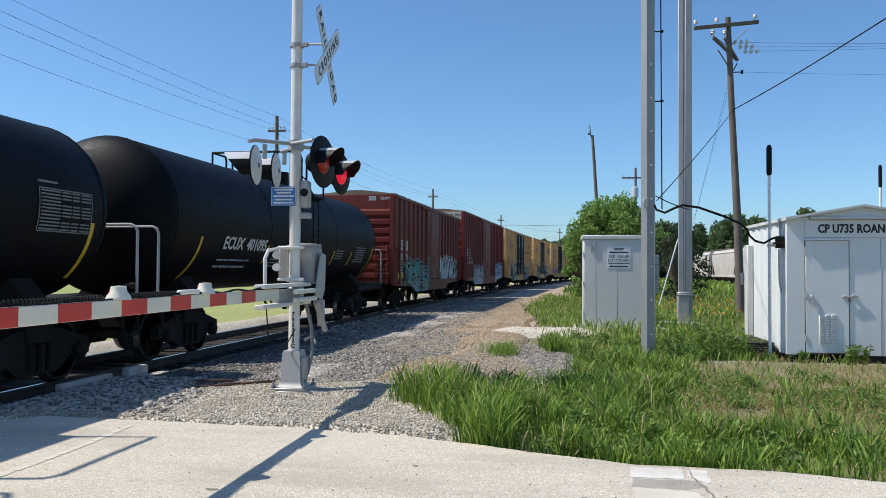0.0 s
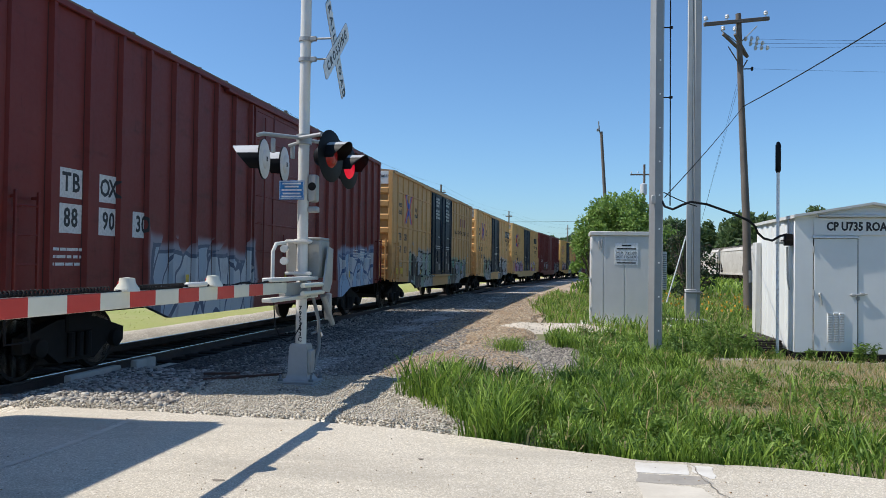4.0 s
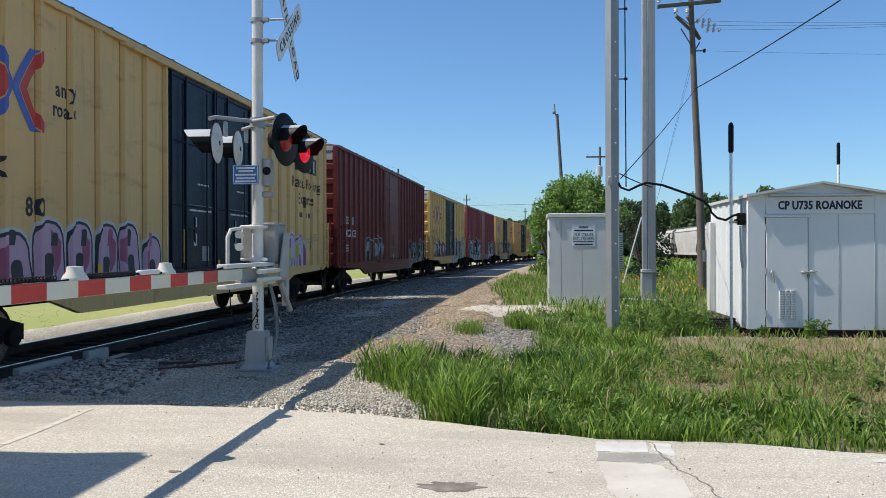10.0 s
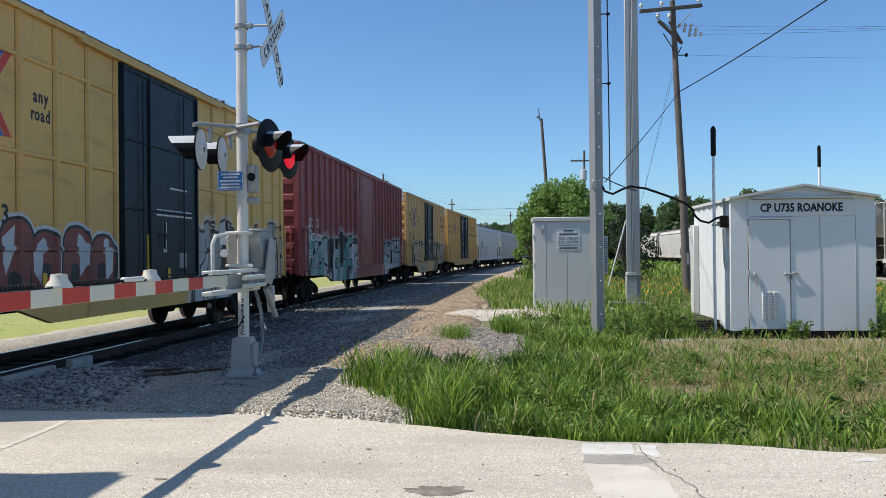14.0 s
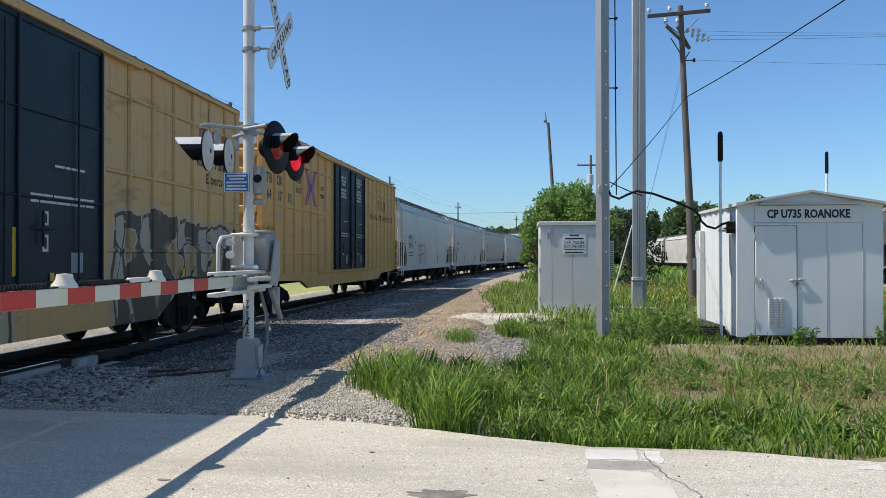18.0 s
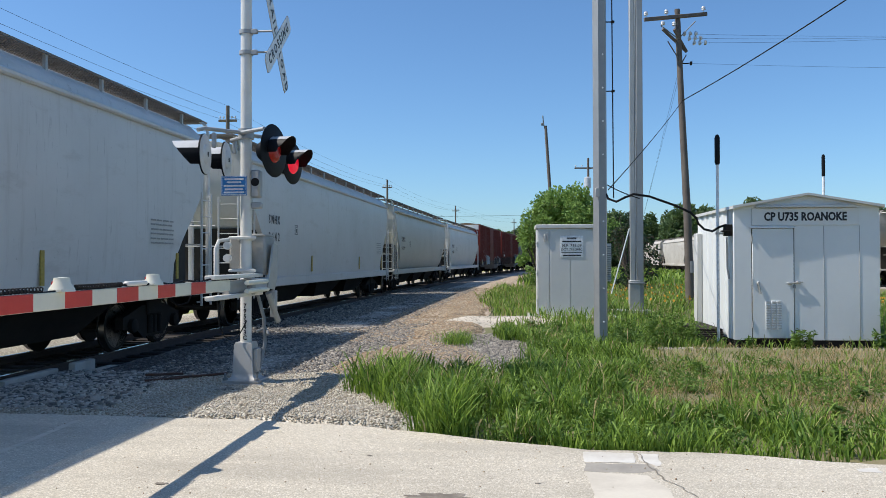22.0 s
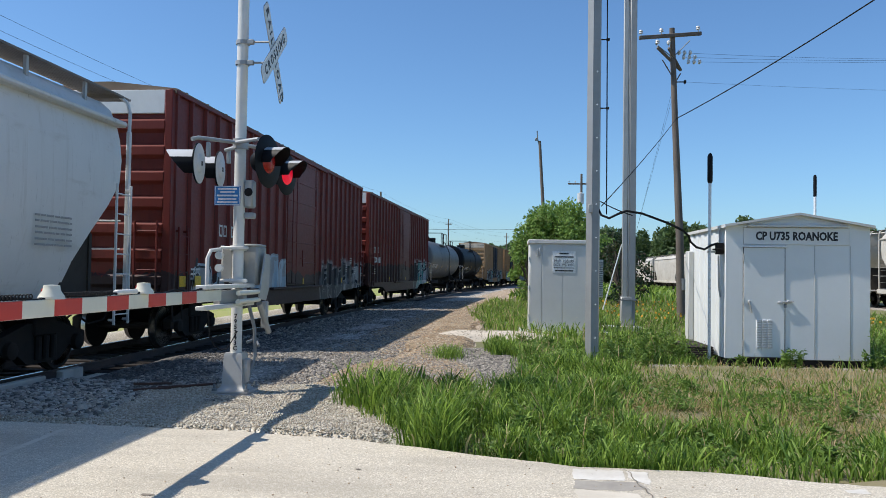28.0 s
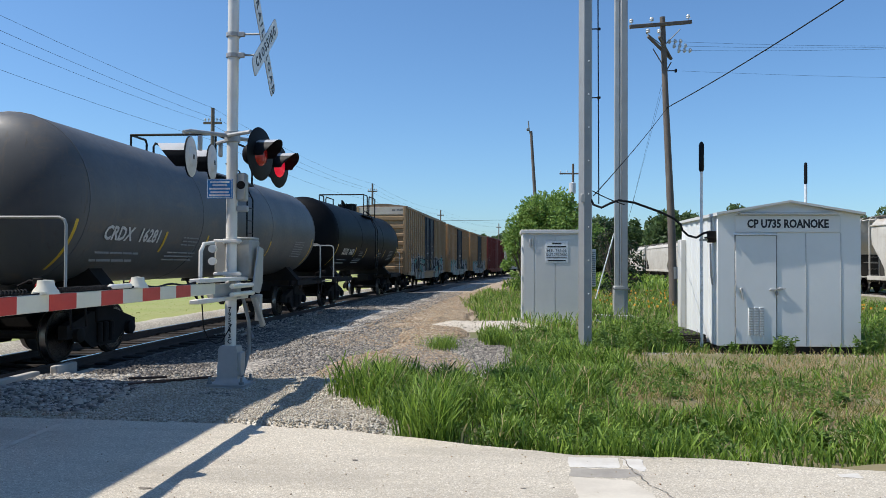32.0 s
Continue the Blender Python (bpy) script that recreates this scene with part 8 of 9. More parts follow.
far_pole(3.55, 62.0, 11.9, 0.17, 0, "slim weathered pole with a bracket on top", -3.6, True)
lp = far_pole(7.0, 72.0, 10.6, 0.15, 1.2, "distant wooden pole with crossarm and transformer")
part("transformer", Shape().lathe([(0.0, 7.9), (0.3, 7.92), (0.3, 8.8), (0.1, 8.9), (0.0, 8.9)], "z", (-0.1, -0.45, 0), 12).mesh("transformer", M_PORCELAIN), lp)
LINE = [(-18.0, 2.0), (-16.55, 46.0), (-13.8, 90.0), (-9.0, 134.0), (1.0, 178.0)]
for x, y in LINE:
    far_pole(x, y, 10.7, 0.16, 0.55 if y > 10 else 1.1, "wooden pole of the line beyond the railway")
for (xa, ya), (xb, yb) in zip(LINE, LINE[1:]):
    for dx, dz in ((-0.5, 9.95), (0.5, 9.95), (0.0, 10.7), (0.02, 8.8)):
        wire("line_wire", sag((xa + dx, ya, dz), (xb + dx, yb, dz), 0.55), 0.006, "thin wire of the pole line")
wire("line_wire", sag((-40, 115, 9.0), (14, 108, 8.0), 0.8), 0.02, "thin wire across the railway")

# ---------------------------------------------------------------- stored hopper cars on the yard track
M_YARD = car_paint("rusty_white_hopper_paint", (0.56, 0.52, 0.46), (0.44, 0.40, 0.34), (0.26, 0.17, 0.11), (), 0.6)
proto = covered_hopper(0.0, 15.4, M_YARD, "stored rusty white covered hopper car", "", None, "stored hopper cars on the yard track", False)
proto.matrix_basis = pose(22.4, 54.9, 0) @ Matrix.Diagonal((1, 1, 0.94, 1))
for y0 in (31.0, 63.6, 80.1, 96.6, 113.1):
    copy_thing(proto, pose(22.4, y0 + 7.7, 0))
yard = thing("yard_track", pose(0, 0, 0), "rusty yard track behind the shed", "railway track", kind="structure")
for x in (21.65, 23.15):
    part("rail", Shape().cbox(x - 0.035, x + 0.035, 15, 180, -0.14, 0.0, 0.01).mesh("rail", M_RAIL), yard)
part("yard_bed", Shape().prism([(19.8, -0.16), (20.8, -0.06), (24.0, -0.06), (25.0, -0.16)], "y", 12, 185).mesh("yard_bed", M_BALLAST), yard)

# ---------------------------------------------------------------- loose stones, grass, weeds, trees
def quick_mesh(name, verts, quads, mat, smooth=False):
    """A mesh of many quads from arrays."""
    me = bpy.data.meshes.new(name)
    nf = len(quads)
    me.vertices.add(len(verts))
    me.vertices.foreach_set("co", np.asarray(verts, dtype=np.float32).ravel())
    me.loops.add(nf * 4)
    me.loops.foreach_set("vertex_index", np.asarray(quads, dtype=np.int32).ravel())
    me.polygons.add(nf)
    me.polygons.foreach_set("loop_start", np.arange(0, nf * 4, 4, dtype=np.int32))
    me.polygons.foreach_set("loop_total", np.full(nf, 4, dtype=np.int32))
    me.materials.append(mat)
    me.update(calc_edges=True)
    me.validate()
    if smooth:
        me.shade_smooth()
    return me


CUBE_V = np.array([(-1, -1, -1), (1, -1, -1), (1, 1, -1), (-1, 1, -1), (-1, -1, 1), (1, -1, 1), (1, 1, 1), (-1, 1, 1)], float) / 1.6
CUBE_F = np.array([(0, 3, 2, 1), (4, 5, 6, 7), (0, 1, 5, 4), (1, 2, 6, 5), (2, 3, 7, 6), (3, 0, 4, 7)])


def stones(name, spots, size, mat, rng, label):
    """Crushed stones that lie at spots (x, y, z), each its own shape."""
    n = len(spots)
    r = size * np.exp(rng.normal(0, 0.3, n))[:, None, None]
    v = CUBE_V[None] * (0.75 + 0.5 * rng.random((n, 8, 3))) * (np.array([1.0, 0.8, 0.62]) * (0.8 + 0.4 * rng.random((n, 3))))[:, None, :]
    a = rng.random(n) * 2 * np.pi
    c, s = np.cos(a)[:, None], np.sin(a)[:, None]
    tilt = rng.normal(0, 0.45, n)[:, None]
    x, y, z = v[..., 0], v[..., 1], v[..., 2]
    y, z = y * np.cos(tilt) - z * np.sin(tilt), y * np.sin(tilt) + z * np.cos(tilt)
    v = np.stack([x * c - y * s, x * s + y * c, z], -1) * r + np.asarray(spots)[:, None, :]
    q = (CUBE_F[None] + 8 * np.arange(n)[:, None, None]).reshape(-1, 4)
    ob = new(name, quick_mesh(name, v.reshape(-1, 3), q, mat))
    return tagged(ob, label, "gravel", kind="stuff")


rng = np.random.default_rng(7)


def bed_height(x, y):
    px = x - track_x(y)
    z = float(np.interp(px, [p[0] for p in bed], [p[1] for p in bed]))
    return z + (0.05 if px < 4.5 else 0.012) * noise.noise((x * 0.9, y * 0.9, 0)) + 0.012 * noise.noise((x * 3, y * 3, 5))


def over(x, y):
    """Height of the highest ground sheet at a place."""
    return max(-0.09, apron_z(x, y) if 7.0 < y < 12.8 and -6.6 < x < 0.3 else -1, strip_z(x, y) if y > 10.2 and -4.4 < x < 3.2 else -1, bed_height(x, y) if y > 8.3 and x - track_x(y) < 7.1 else -1, pocket_z(x, y) if 10.5 < y < 20 and -2.6 < x < 1 else -1)


def pocket_z(x, y):
    d = soft(1.0 - ((x + 0.6) / 1.4) ** 2 - ((y - 14.3) / 3.6) ** 2 + 0.3 * noise.noise((x * 1.5, y * 1.2, 4)), 0.5)
    return -0.16 + 0.14 * d


pocket = new("grey_gravel_pocket", rough_sheet(-2.6, 1.0, 10.5, 20.0, 0.14, pocket_z).mesh("grey_gravel_pocket", M_BALLAST, fix=False))
tagged(pocket, "patch of grey gravel at the edge of the grass", "gravel", kind="structure")
def bare(x, y):
    """Dry open ground before the shed, 0 to 1."""
    d = soft(x - 0.9 + 0.9 * noise.noise((x * 0.7, y * 0.7, 3)), 1.3) * soft(y - road_edge(x) - 1.5 + 0.6 * noise.noise((x * 0.8, 2.0, 3)), 0.9) * soft(15.1 - y + 0.3 * noise.noise((x, 1.0, 7)), 0.6)
    return d


dirt = new("bare_patch", rough_sheet(0.4, 11.0, 7.0, 15.8, 0.16, lambda x, y: -0.15 + 0.12 * bare(x, y) + 0.03 * bare(x, y) * noise.noise((x * 1.7, y * 1.7, 9))).mesh("bare_patch", M_DIRT, fix=False))
tagged(dirt, "dry stony soil with thin grass before the shed", "soil", kind="structure")
verge = new("road_verge", rough_sheet(2.0, 12.0, 5.0, 7.6, 0.14, lambda x, y: -0.15 + 0.14 * soft(1.0 - abs(y - road_edge(x) - 0.1) / 0.45 + 0.4 * noise.noise((x * 1.2, y * 2, 5)), 0.5) * soft(x - 2.0, 1.2)).mesh("road_verge", M_DIRT, fix=False))
tagged(verge, "stony dirt verge along the road", "soil", kind="structure")


def scatter(n, x0, x1, y0, y1, keep, sink=0.3, size=0.03):
    out = []
    while len(out) < n:
        x, y = x0 + (x1 - x0) * rng.random(), y0 + (y1 - y0) * rng.random()
        if keep(x, y):
            out.append((x, y, over(x, y) + size * (0.35 - sink * rng.random())))
    return out


stones("pale_gravel", scatter(30000, -6.2, -0.5, 7.3, 11.6, lambda x, y: apron_z(x, y) > -0.06, size=0.010), 0.011, M_STONE_PALE, rng, "loose pale limestone gravel beside the road")
stones("coarse_ballast", scatter(7500, -6.5, -3.6, 7.7, 11.4, lambda x, y: x < -4.35 - 0.25 * (y - 9.0) + 0.55 * noise.noise((x * 0.9, y * 0.9, 14)) and y > road_edge(x) + 0.3 and rng.random() < 0.35 + 0.65 * soft(-4.6 - x, 0.8), size=0.026), 0.027, M_STONE_COARSE, rng, "coarse pale and grey ballast spilled towards the road")
stones("grimy_ballast_stones", scatter(11000, -7.0, -4.0, 8.6, 20.0, lambda x, y: 2.0 < x - track_x(y) < 3.3 + 0.6 * noise.noise((x, y, 1)) and apron_z(x, y) < -0.03 and rng.random() < min(1.0, (13.0 / y) ** 2), size=0.018), 0.022, M_STONE_DARK, rng, "grimy dark ballast stones beside the rail")
stones("grey_ballast_stones", scatter(19000, -7.0, -2.0, 8.6, 20.0, lambda x, y: x - track_x(y) > 2.6 and apron_z(x, y) < -0.03 and strip_z(x, y) < -0.06 and x - track_x(y) > 1.45 and rng.random() < min(1.0, (13.0 / y) ** 2), size=0.018), 0.021, M_STONE_GREY, rng, "loose grey ballast stones by the track")
stones("far_ballast_stones", scatter(12000, -7.0, 0.0, 18.0, 46.0, lambda x, y: strip_z(x, y) < -0.06 and x - track_x(y) < 5.2 and x - track_x(y) > 1.5, size=0.024), 0.027, M_STONE_GREY, rng, "grey ballast stones further along the track")
stones("tan_gravel_stones", scatter(24000, -4.2, 0.5, 10.6, 30.0, lambda x, y: strip_z(x, y) > -0.07 and rng.random() < min(1.0, 15.0 / y), size=0.016), 0.017, M_STONE_TAN, rng, "loose tan gravel beside the ballast")
stones("far_tan_stones", scatter(14000, -4.2, 2.6, 15.5, 46.0, lambda x, y: 4.4 < x - track_x(y) < 7.0 and strip_z(x, y) < 0.5 and rng.random() < min(1.0, 22.0 / y), size=0.018), 0.020, M_STONE_TAN, rng, "loose tan stones further along the track")
stones("grey_gravel_stones", scatter(9000, -2.0, 0.6, 11.0, 19.0, lambda x, y: pocket_z(x, y) > -0.07, size=0.016), 0.017, M_STONE_GREY, rng, "loose grey gravel at the edge of the grass")
stones("soil_stones", scatter(4200, 1.8, 6.8, 11.8, 15.2, lambda x, y: noise.noise((x, y * 1.4, 9)) > -0.1, size=0.015), 0.016, M_STONE_PALE, rng, "small stones on bare soil")
stones("shed_gravel", scatter(7000, 1.5, 6.9, 13.0, 15.25, lambda x, y: y > 13.8 + 0.9 * noise.noise((x * 0.9, 4.0, 17)) - 0.5 * soft(3.6 - x, 1.0), size=0.014), 0.018, M_STONE_COARSE, rng, "grey-tan gravel along the foot of the shed")
stones("road_grit", [(x, y, 0.004) for x, y in zip(rng.uniform(-6, 5, 500), rng.uniform(4.2, 7.4, 500)) if y < road_edge(x) - 0.05], 0.005, M_STONE_TAN, rng, "scattered grit on the road")

M_MOUND = surface("pale_tan_hardened_gravel", (0.64, 0.56, 0.45), (0.44, 0.38, 0.29), 40.0, 1.5, 0.95, 0, 0.5, 0.01, True)
def mound_z(x, y):
    return -0.16 + 0.25 * soft(1.0 - ((x + 0.2) / 2.1) ** 2 - ((y - 20.6) / 1.35) ** 2 + 0.35 * noise.noise((x * 1.4, y * 1.4, 4)), 1.0)


mound = new("gravel_mound", rough_sheet(-2.8, 2.2, 18.0, 22.6, 0.12, mound_z).mesh("gravel_mound", M_MOUND, fix=False))
tagged(mound, "low pale mound of hardened gravel beside the cabinet", "mound")


spots_ = [(x, y) for x, y in zip(rng.uniform(-2.3, 1.9, 1400), rng.uniform(18.9, 22.2, 1400)) if mound_z(x, y) > -0.10]
stones("mound_stones", [(x, y, mound_z(x, y) + 0.002) for x, y in spots_], 0.016, M_STONE_PALE, rng, "loose pale gravel on the mound")


def blades(name, spots, heights, widths, lean, mat, label, bend=1.0):
    """Grass: one curved blade at each spot."""
    n = len(spots)
    p = np.asarray(spots)
    a = rng.random(n) * 2 * np.pi
    dirx, diry = np.cos(a), np.sin(a)
    h, w = np.asarray(heights), np.asarray(widths)
    l = lean * (0.3 + rng.random(n)) * h
    b = rng.random(n) * 2 * np.pi
    sx, sy = np.cos(b) * w, np.sin(b) * w
    rows = []
    for t, k, ws in ((0.0, 0.0, 0.8), (0.55, 0.22, 1.0), (0.92, 0.58, 0.75), (1.0, 1.0, 0.08)):
        cx, cy, cz = p[:, 0] + dirx * l * k, p[:, 1] + diry * l * k, p[:, 2] + h * t * (1 - 0.12 * k * bend)
        rows.append(np.stack([cx - sx * ws, cy - sy * ws, cz], 1))
        rows.append(np.stack([cx + sx * ws, cy + sy * ws, cz], 1))
    v = np.stack(rows, 1).reshape(-1, 3)
    base = np.array([(0, 1, 3, 2), (2, 3, 5, 4), (4, 5, 7, 6)])
    q = (base[None] + 8 * np.arange(n)[:, None, None]).reshape(-1, 4)
    ob = new(name, quick_mesh(name, v, q, mat, True))
    return tagged(ob, label, "grass", kind="stuff")


def lush(x, y):
    """How thick the grass stands, 0 to 1."""
    if y < road_edge(x) + 0.05:
        return 0.0
    left = -1.05 - (y - 7.4) * 0.40 if y < 10.3 else (-2.15 + (y - 10.3) * 1.9 if y < 11.5 else max(0.15, strip_mid(y) + 0.75))
    left += 0.25 * noise.noise((x * 1.3, y * 1.3, 6))
    if 15.6 < y < 22.6:
        left = -0.45 + 0.45 * noise.noise((x * 0.8, y * 0.9, 2))
    elif y > 22:
        left = strip_mid(y) + 0.75 - 0.8 * soft(y - 22, 8) + 0.35 * noise.noise((0, y * 0.6, 2))
    d = soft(x - left, 0.4)
    if 1.6 < x < 6.9 and 12.2 < y < 15.2:
        d *= 0.25 + 0.75 * soft(abs(y - 13.6) / 1.3 - 0.55 + 0.5 * noise.noise((x, y * 1.3, 3)), 0.6)
    if BX - 0.15 < x < BX + BW + 0.1 and BY - 0.1 < y < BY + BD:
        return 0.0
    if CX - 0.05 < x < CX + CW and CY - 0.05 < y < CY + CD:
        return 0.0
    if 19.2 < y < 22.4 and x < 0.4 + 0.5 * noise.noise((x * 2, y * 2, 8)) and mound_z(x, y) > -0.06:
        return 0.0
    if x > 2.6 and 13.7 < y < 15.3:
        d *= 0.1 + 0.9 * soft(0.28 - (y - 13.7) * 0.5 + 0.7 * noise.noise((x * 0.9, y * 1.1, 17)), 0.4)
    if x > 2.2 and y < road_edge(x) + 0.55:
        d *= 0.25
    return d


def grass_spots(n, x0, x1, y0, y1, extra=None):
    out = []
    tries = 0
    while len(out) < n and tries < n * 12:
        tries += 1
        x, y = x0 + (x1 - x0) * rng.random(), y0 + (y1 - y0) * rng.random()
        d = lush(x, y)
        clump = 0.12 + 0.88 * soft(noise.noise((x * 2.6, y * 2.6, 1)) + 0.25, 0.5)
        if rng.random() < d * clump and (extra is None or extra(x, y)):
            out.append((x, y, over(x, y) - 0.01))
    return out


def tallness(x, y):
    return 0.6 + 0.55 * soft(noise.noise((x * 0.8, y * 0.8, 11)) + 0.4, 0.9)


near = grass_spots(36000, -2.4, 5.4, 6.6, 10.9)
near = [p for p in near if rng.random() > 0.92 * bare(p[0], p[1])]
hh = [(0.09 + 0.25 * rng.random() ** 1.4) * tallness(x, y) * (1.32 - 0.32 * soft(x + 0.4, 1.0)) * (0.6 + 0.7 * soft(noise.noise((x * 2.6, y * 2.6, 1)) + 0.2, 0.6)) for x, y, z in near]
blades("tall_grass", near, hh, 0.0036 + 0.0072 * rng.random(len(near)) ** 2, 0.7, M_GRASS, "tall fresh green grass beside the road")
dry = grass_spots(52000, 0.9, 9.5, 8.3, 14.9, lambda x, y: rng.random() > (0.45 + 0.5 * soft(y - 11.6 + 1.2 * noise.noise((x * 1.1, y, 31)), 0.6)) * bare(x, y))
blades("short_grass", dry, 0.05 + 0.13 * rng.random(len(dry)), 0.0022 + 0.0028 * rng.random(len(dry)), 0.9, M_GRASS_DRY, "short drying grass in front of the shed")
lawn = []
while len(lawn) < 17000:
    x, y = 0.8 + 9.2 * rng.random(), 7.4 + 7.7 * rng.random()
    if rng.random() < bare(x, y) * (0.15 + 0.85 * soft(noise.noise((x * 1.6, y * 1.6, 21)) + 0.3, 0.5)) and not (x > 2.6 and y > 14.0 + 0.5 * noise.noise((x * 0.9, 4.0, 17)) and rng.random() < 0.35 + 0.6 * soft(noise.noise((x * 1.3, y * 1.8, 41)) + 0.1, 0.4)):
        lawn.append((x, y, -0.04))
blades("dry_lawn", lawn, 0.03 + 0.10 * rng.random(len(lawn)), 0.002 + 0.0028 * rng.random(len(lawn)), 1.0, M_GRASS_DRY, "thin browning lawn before the shed")
mid = grass_spots(30000, -1.4, 10.5, 10.6, 17.5, lambda x, y: rng.random() > 0.9 * bare(x, y))
blades("middle_grass", mid, [(0.14 + 0.24 * rng.random()) * tallness(x, y) * (1.15 if x < 2 else 0.75) for x, y, z in mid], 0.0045 + 0.006 * rng.random(len(mid)), 0.7, M_GRASS, "green grass between cabinet and shed")
back = grass_spots(36000, -1.6, 16.0, 16.5, 46.0)
blades("field_grass", back, [(0.15 + 0.28 * rng.random()) * (0.75 + 0.5 * soft(noise.noise((x * 0.3, y * 0.3, 2)) + 0.3, 0.8)) for x, y, z in back], 0.006 + 0.009 * rng.random(len(back)), 0.6, M_GRASS, "tall field grass behind the cabinet")
tuft = [(-0.95 + rng.normal(0, 0.17), 15.0 + rng.normal(0, 0.3), -0.04) for k in range(420)]
blades("grass_tuft", tuft, 0.12 + 0.2 * rng.random(420), 0.003 + 0.003 * rng.random(420), 0.7, M_GRASS, "loose tuft of grass in the gravel")
straw = grass_spots(5000, -2.4, 14.0, 7.0, 44.0)
blades("dry_stalks", straw, 0.25 + 0.35 * rng.random(len(straw)), 0.002 + 0.004 * rng.random(len(straw)), 0.5, M_GRASS_DRY, "thin dry seed stalks among the grass")
farther = [(x, y, -0.09) for x, y in zip(rng.uniform(-3, 60, 16000), rng.uniform(44, 130, 16000)) if x > strip_mid(y) + 0.8 and not 19.5 < x < 25.2]
blades("distant_grass", farther, 0.3 + 0.5 * rng.random(len(farther)), 0.03 + 0.04 * rng.random(len(farther)), 0.5, M_GRASS, "distant field grass towards the yard")
M_MEADOW = leafy("mown_meadow_grass", (0.27, 0.33, 0.08), (0.38, 0.42, 0.12), (0.48, 0.43, 0.20), 0.3)
left_field = [(x, y, -0.09) for x, y in zip(rng.uniform(-40, -9.2, 26000), rng.uniform(8.8, 70, 26000)) if x < track_x(y) - 1.9 - 0.2 * noise.noise((y * 0.7, 0, 3))]
blades("meadow_grass", left_field, 0.02 + 0.035 * rng.random(len(left_field)), 0.008 + 0.010 * rng.random(len(left_field)), 0.7, M_MEADOW, "mown meadow beyond the railway")
fl = grass_spots(260, 2.5, 12.0, 24.0, 42.0)
blades("orange_flowers", [(x, y, z + 0.38) for x, y, z in fl], np.full(len(fl), 0.08), np.full(len(fl), 0.035), 0.3, M_FLOWER, "small orange flowers in the field grass")


def leaf_cloud(clusters, per, size, squash=1.0):
    """Leaves in clusters (x, y, z, radius); returns vertices and quads."""
    vs = []
    for x, y, z, r in clusters:
        n = max(6, int(per * r * r))
        d = rng.normal(size=(n, 3))
        d /= np.linalg.norm(d, axis=1)[:, None]
        p = d * (r * (0.55 + 0.5 * rng.random(n)))[:, None] * np.array([1, 1, squash]) + np.array([x, y, z])
        u = rng.normal(size=(n, 3)) + d * 0.3
        u /= np.linalg.norm(u, axis=1)[:, None]
        w = np.cross(u, rng.normal(size=(n, 3)))
        w /= np.linalg.norm(w, axis=1)[:, None]
        s = (size * (0.6 + 0.8 * rng.random(n)))[:, None]
        vs.append(np.stack([p - u * s, p + w * s * 0.45, p + u * s, p - w * s * 0.45], 1))
    v = np.concatenate(vs).reshape(-1, 3)
    return v, np.arange(len(v)).reshape(-1, 4)


def tree(x, y, h, rx, ry, z0, mat, label, n_cl, per, size, name="tree", lean=0.0):
    t = thing(name, pose(x, y, -0.09), label, "tree" if name == "tree" else "bush")
    cl = []
    for k in range(n_cl):
        d = rng.normal(size=3)
        d /= np.linalg.norm(d)
        rr = 0.45 + 0.55 * rng.random() ** 0.5
        cz = (z0 + h) / 2 + d[2] * rr * (h - z0) / 2
        narrow = 1.0 - 0.35 * max(0.0, (cz - (z0 + h) / 2) / (h / 2))
        cl.append((d[0] * rr * rx * narrow + lean * cz, d[1] * rr * ry * narrow, cz, (0.30 + 0.4 * rng.random()) * min(rx, h / 2) * 0.42))
    limbs = Shape().tube([(0, 0, -0.1), (0.05, 0, h * 0.2), (0.1 + lean, 0.05, h * 0.45), (lean * 2, 0, h * 0.75)], [0.05 * h * 0.6, 0.04 * h * 0.6, 0.03 * h * 0.5, 0.02 * h * 0.4], 9)
    for cx_, cy_, cz_, r_ in cl[::3]:
        limbs.tube([(0.05, 0, h * 0.18), (cx_ * 0.45, cy_ * 0.45, h * 0.18 + (cz_ - h * 0.18) * 0.6), (cx_, cy_, cz_)], [0.012 * h, 0.009 * h, 0.004 * h], 6)
    part("trunk", limbs.mesh("trunk", M_BARK), t)
    v, q = leaf_cloud(cl, per, size)
    part("crown", quick_mesh("crown", v, q, mat), t)
    return t


tree(3.35, 46.5, 5.75, 2.75, 2.4, 0.4, M_LEAF, "round fresh green tree beside the railway", 110, 620, 0.105)
tree(1.55, 45.2, 3.9, 1.15, 1.3, 0.1, M_LEAF, "bushy green shrub at the foot of a tree", 34, 800, 0.10, "bush")
tree(5.9, 40.5, 4.25, 1.0, 1.0, 0.0, M_LEAF_DARK, "dark cedar with sparse needles", 60, 700, 0.085)
tree(6.9, 43.0, 3.1, 1.2, 1.2, 0.0, M_LEAF_DARK, "dark tangled cedar shrub", 40, 300, 0.12, "bush")
tree(26.5, 118.0, 9.5, 4.5, 4.0, 1.0, M_LEAF_FAR, "distant round green tree behind the yard", 60, 60, 0.42)


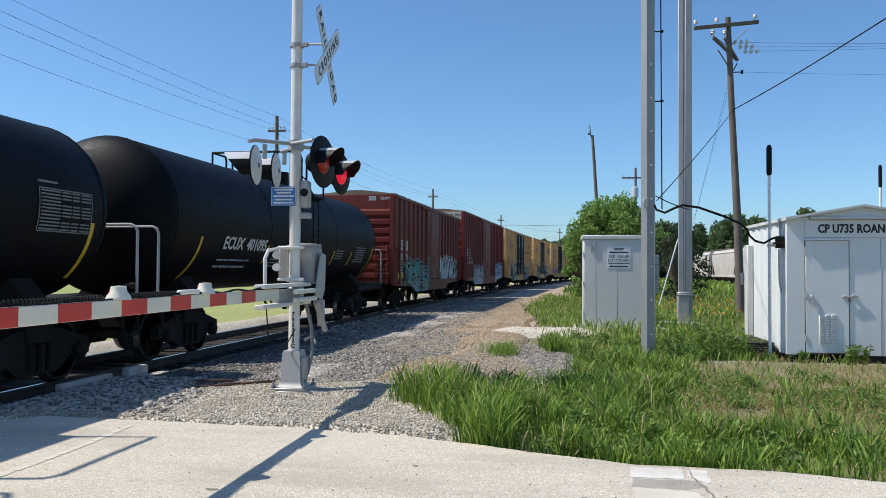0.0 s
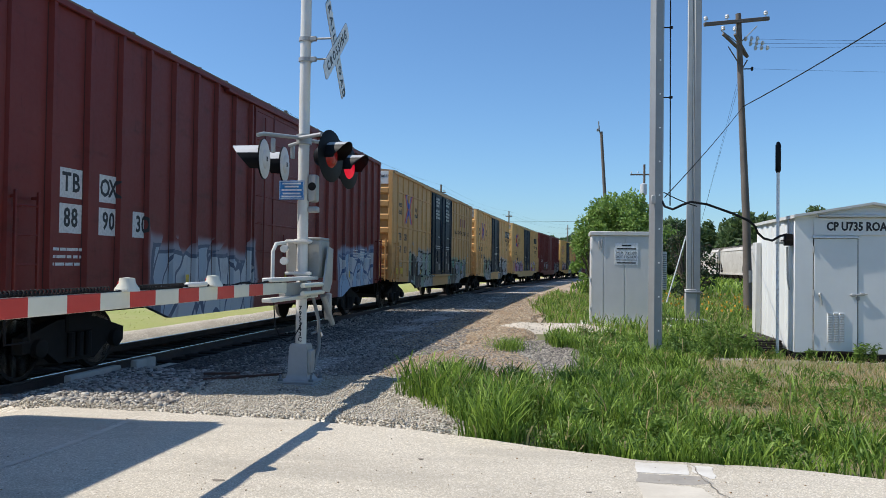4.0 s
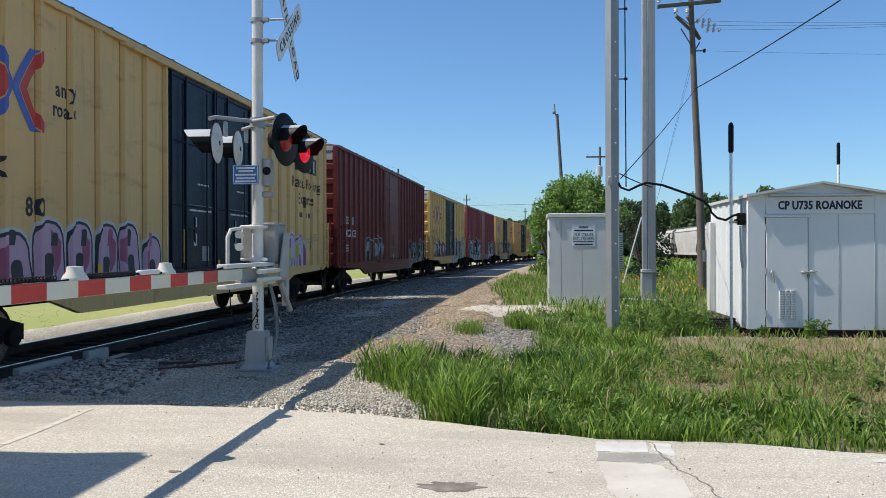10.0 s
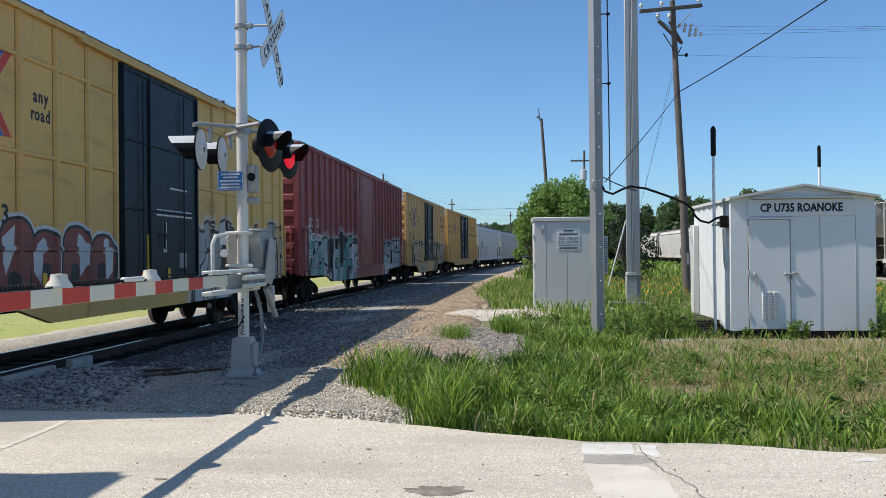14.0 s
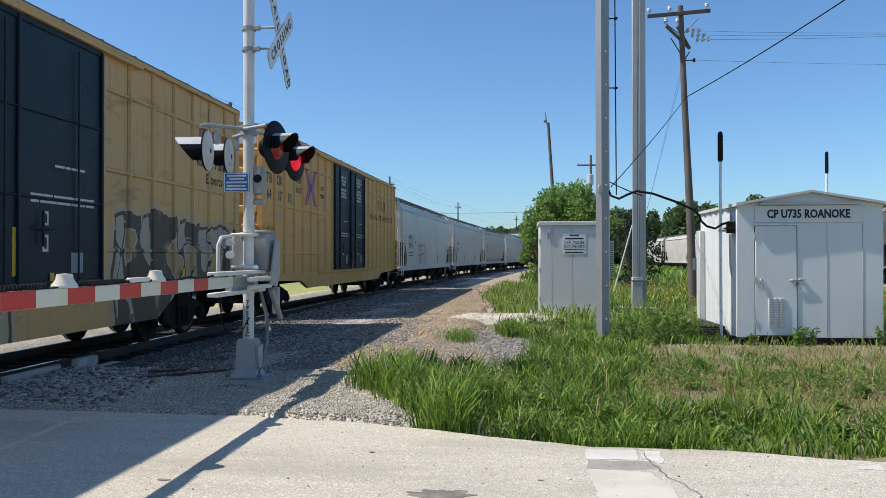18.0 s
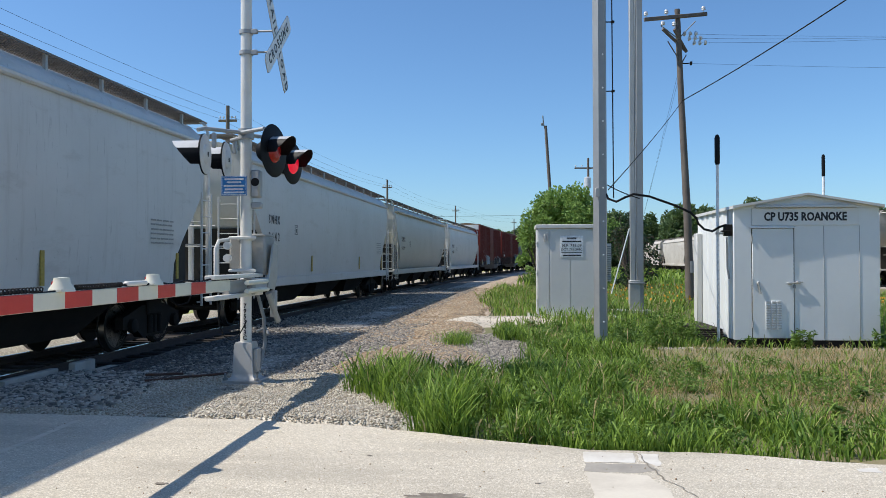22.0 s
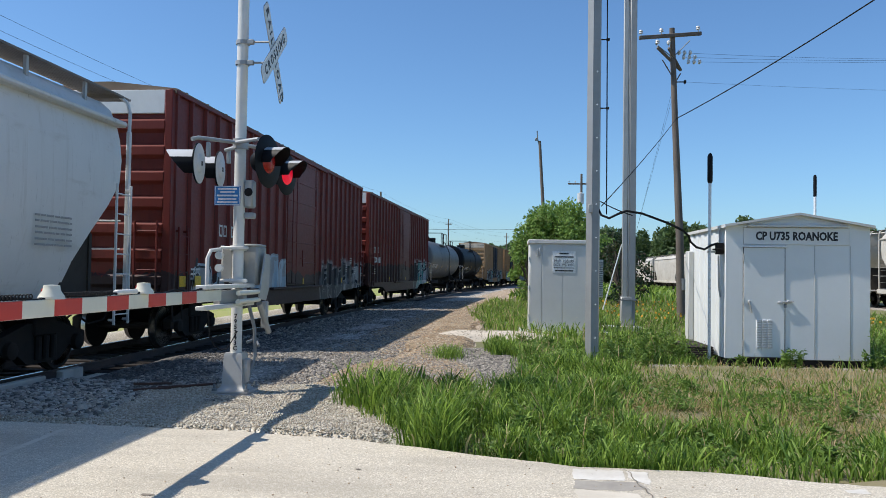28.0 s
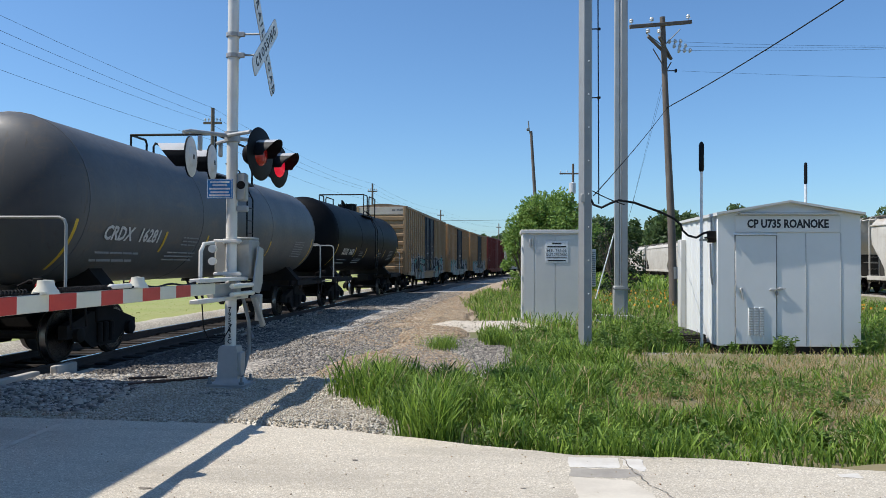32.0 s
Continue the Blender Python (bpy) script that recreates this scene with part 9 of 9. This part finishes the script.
def wood(name, spans, label):
    cl = []
    for x0, x1, y0, y1, h0, h1, n in spans:
        for k in range(n):
            x, y = rng.uniform(x0, x1), rng.uniform(y0, y1)
            h = (h0 + (h1 - h0) * (0.5 + 0.5 * noise.noise((x * 0.06, y * 0.02, 4)))) * (0.8 + 0.4 * rng.random())
            z = h * (0.15 + 0.8 * rng.random())
            cl.append((x, y, z, 1.1 + 1.3 * rng.random()))
    v, q = leaf_cloud(cl, 85, 0.42)
    ob = new(name, quick_mesh(name, v, q, M_LEAF_FAR))
    return tagged(ob, label, "trees", kind="stuff")


wood("far_woods", ((6, 150, 150, 175, 8, 12, 900), (60, 190, 120, 150, 9, 13, 260), (-10, 20, 190, 230, 7, 10, 120)), "distant green woods behind the yard")
wood("far_hedge", ((-260, -30, 190, 260, 6, 10, 330), (-90, -55, 10, 190, 5, 8, 300)), "distant green trees beyond the meadow")


def weed(x, y, h, n, mat, name="weed_plant"):
    w = thing(name, pose(x, y, over(x, y) if y < 17 else -0.09), "leafy green weed growing from the ground", "weed", "weeds round the poles and shed")
    st = Shape()
    vs = []
    for k in range(n):
        a = rng.random() * 2 * np.pi
        top = Vector((math.cos(a) * h * 0.32 * rng.random(), math.sin(a) * h * 0.32 * rng.random(), h * (0.6 + 0.5 * rng.random())))
        st.tube([(0, 0, 0), top * 0.5 + Vector((0.01, 0, 0.02)), top], [0.006, 0.005, 0.003], 5)
        for j in range(26):
            t = 0.15 + 0.85 * j / 25
            p = np.array(top) * t
            u = rng.normal(size=3)
            u[2] = abs(u[2]) * 0.4
            u /= np.linalg.norm(u)
            s = 0.02 + 0.028 * rng.random()
            wv = np.cross(u, rng.normal(size=3))
            wv /= np.linalg.norm(wv)
            c = p + u * s
            vs.append([c - u * s, c + wv * s * 0.42, c + u * s * 1.2, c - wv * s * 0.42])
    v = np.array(vs).reshape(-1, 3)
    part("stem", st.mesh("stem", mat), w)
    part("foliage", quick_mesh("foliage", v, np.arange(len(v)).reshape(-1, 4), mat), w)
    return w


for x, y, h in ((2.05, 15.5, 0.5), (2.35, 15.9, 0.55), (2.7, 15.6, 0.6), (3.0, 16.0, 0.62), (3.3, 15.7, 0.55), (3.55, 16.1, 0.5), (2.2, 16.5, 0.55), (2.9, 16.8, 0.6), (3.4, 16.9, 0.6), (5.25, 15.0, 0.42), (5.42, 14.95, 0.36), (5.1, 14.85, 0.28), (4.35, 14.95, 0.25), (6.75, 14.9, 0.75), (6.95, 15.0, 0.9), (7.15, 15.1, 0.8), (7.3, 14.8, 0.6), (6.5, 14.8, 0.35), (2.0, 12.0, 0.22), (2.6, 11.2, 0.2), (1.3, 9.6, 0.25), (2.6, 8.1, 0.22), (3.3, 8.4, 0.2), (0.9, 7.5, 0.26), (1.9, 7.7, 0.24), (3.9, 9.3, 0.2), (2.9, 7.3, 0.2), (0.2, 7.9, 0.28), (1.9, 13.4, 0.3), (2.5, 14.2, 0.3), (1.2, 14.4, 0.35), (1.0, 16.2, 0.4), (0.5, 17.0, 0.4), (1.45, 15.5, 0.4)):
    weed(x, y, h, 5 if y < 15.1 else 7, M_WEED)

leafy_spots = []
while len(leafy_spots) < 420:
    x, y = rng.uniform(-0.4, 7.5), rng.uniform(7.0, 17.0)
    if lush(x, y) > 0.4 and noise.noise((x * 0.9, y * 0.9, 41)) > (0.05 if y < 11.5 else -0.15 if y > 14.6 or x < 3 else 0.2):
        leafy_spots.append((x, y, over(x, y) + (0.12 if y < 13 else 0.22) * (0.6 + 0.7 * rng.random()), 0.08 + 0.10 * rng.random()))
v, q = leaf_cloud(leafy_spots, 3000, 0.025, 0.8)
tagged(new("broad_leaf_weeds", quick_mesh("broad_leaf_weeds", v, q, M_WEED)), "low broad-leaved weeds among the grass", "weeds", kind="stuff")

rods = thing("scrap_bars", pose(-4.15, 10.25, 0.0), "rusty steel bars lying on the gravel", "scrap metal")
M_RUST = surface("rusty_scrap", (0.12, 0.06, 0.04), (0.07, 0.045, 0.035), 20, 3, 0.85, 0.2, 0.2, 0.004)
for k, (dx, dy, a) in enumerate(((-0.3, -0.2, 38), (-0.05, 0.0, 30), (0.2, 0.1, 44), (-0.4, 0.05, 20))):
    part("bar", cached("scrapbar", lambda: Shape().cbox(-0.24, 0.24, -0.02, 0.02, 0.0, 0.03, 0.006).mesh("bar", M_RUST)), rods, at=pose(dx, dy, 0.01 * k, 0, 0, a))


# ---------------------------------------------------------------- what moves
def motions():
    times = [0.0] + [float(t) for t in range(2, 33, 2)]
    for car, middle in CARS:
        rows = []
        for t in times:
            y = middle + 0.2 - travelled(t)
            rows.append((t, pose(track_x(y), y, 0, 0, 0, track_turn(y))))
        walk(car, rows)
    spins = []
    f_ = 0
    while True:
        t = min(32.0, f_ / FPS)
        spins.append((t, math.degrees(travelled(t) - travelled(0.0)) / 0.457))
        if t >= 32.0:
            break
        f_ += 2 if travelled(t + 0.1) - travelled(t) < 1.03 else 1
    for ob, ya in WHEELS:
        walk(ob, [(t, pose(0, ya, 0.457, a)) for t, a in spins])


motions()
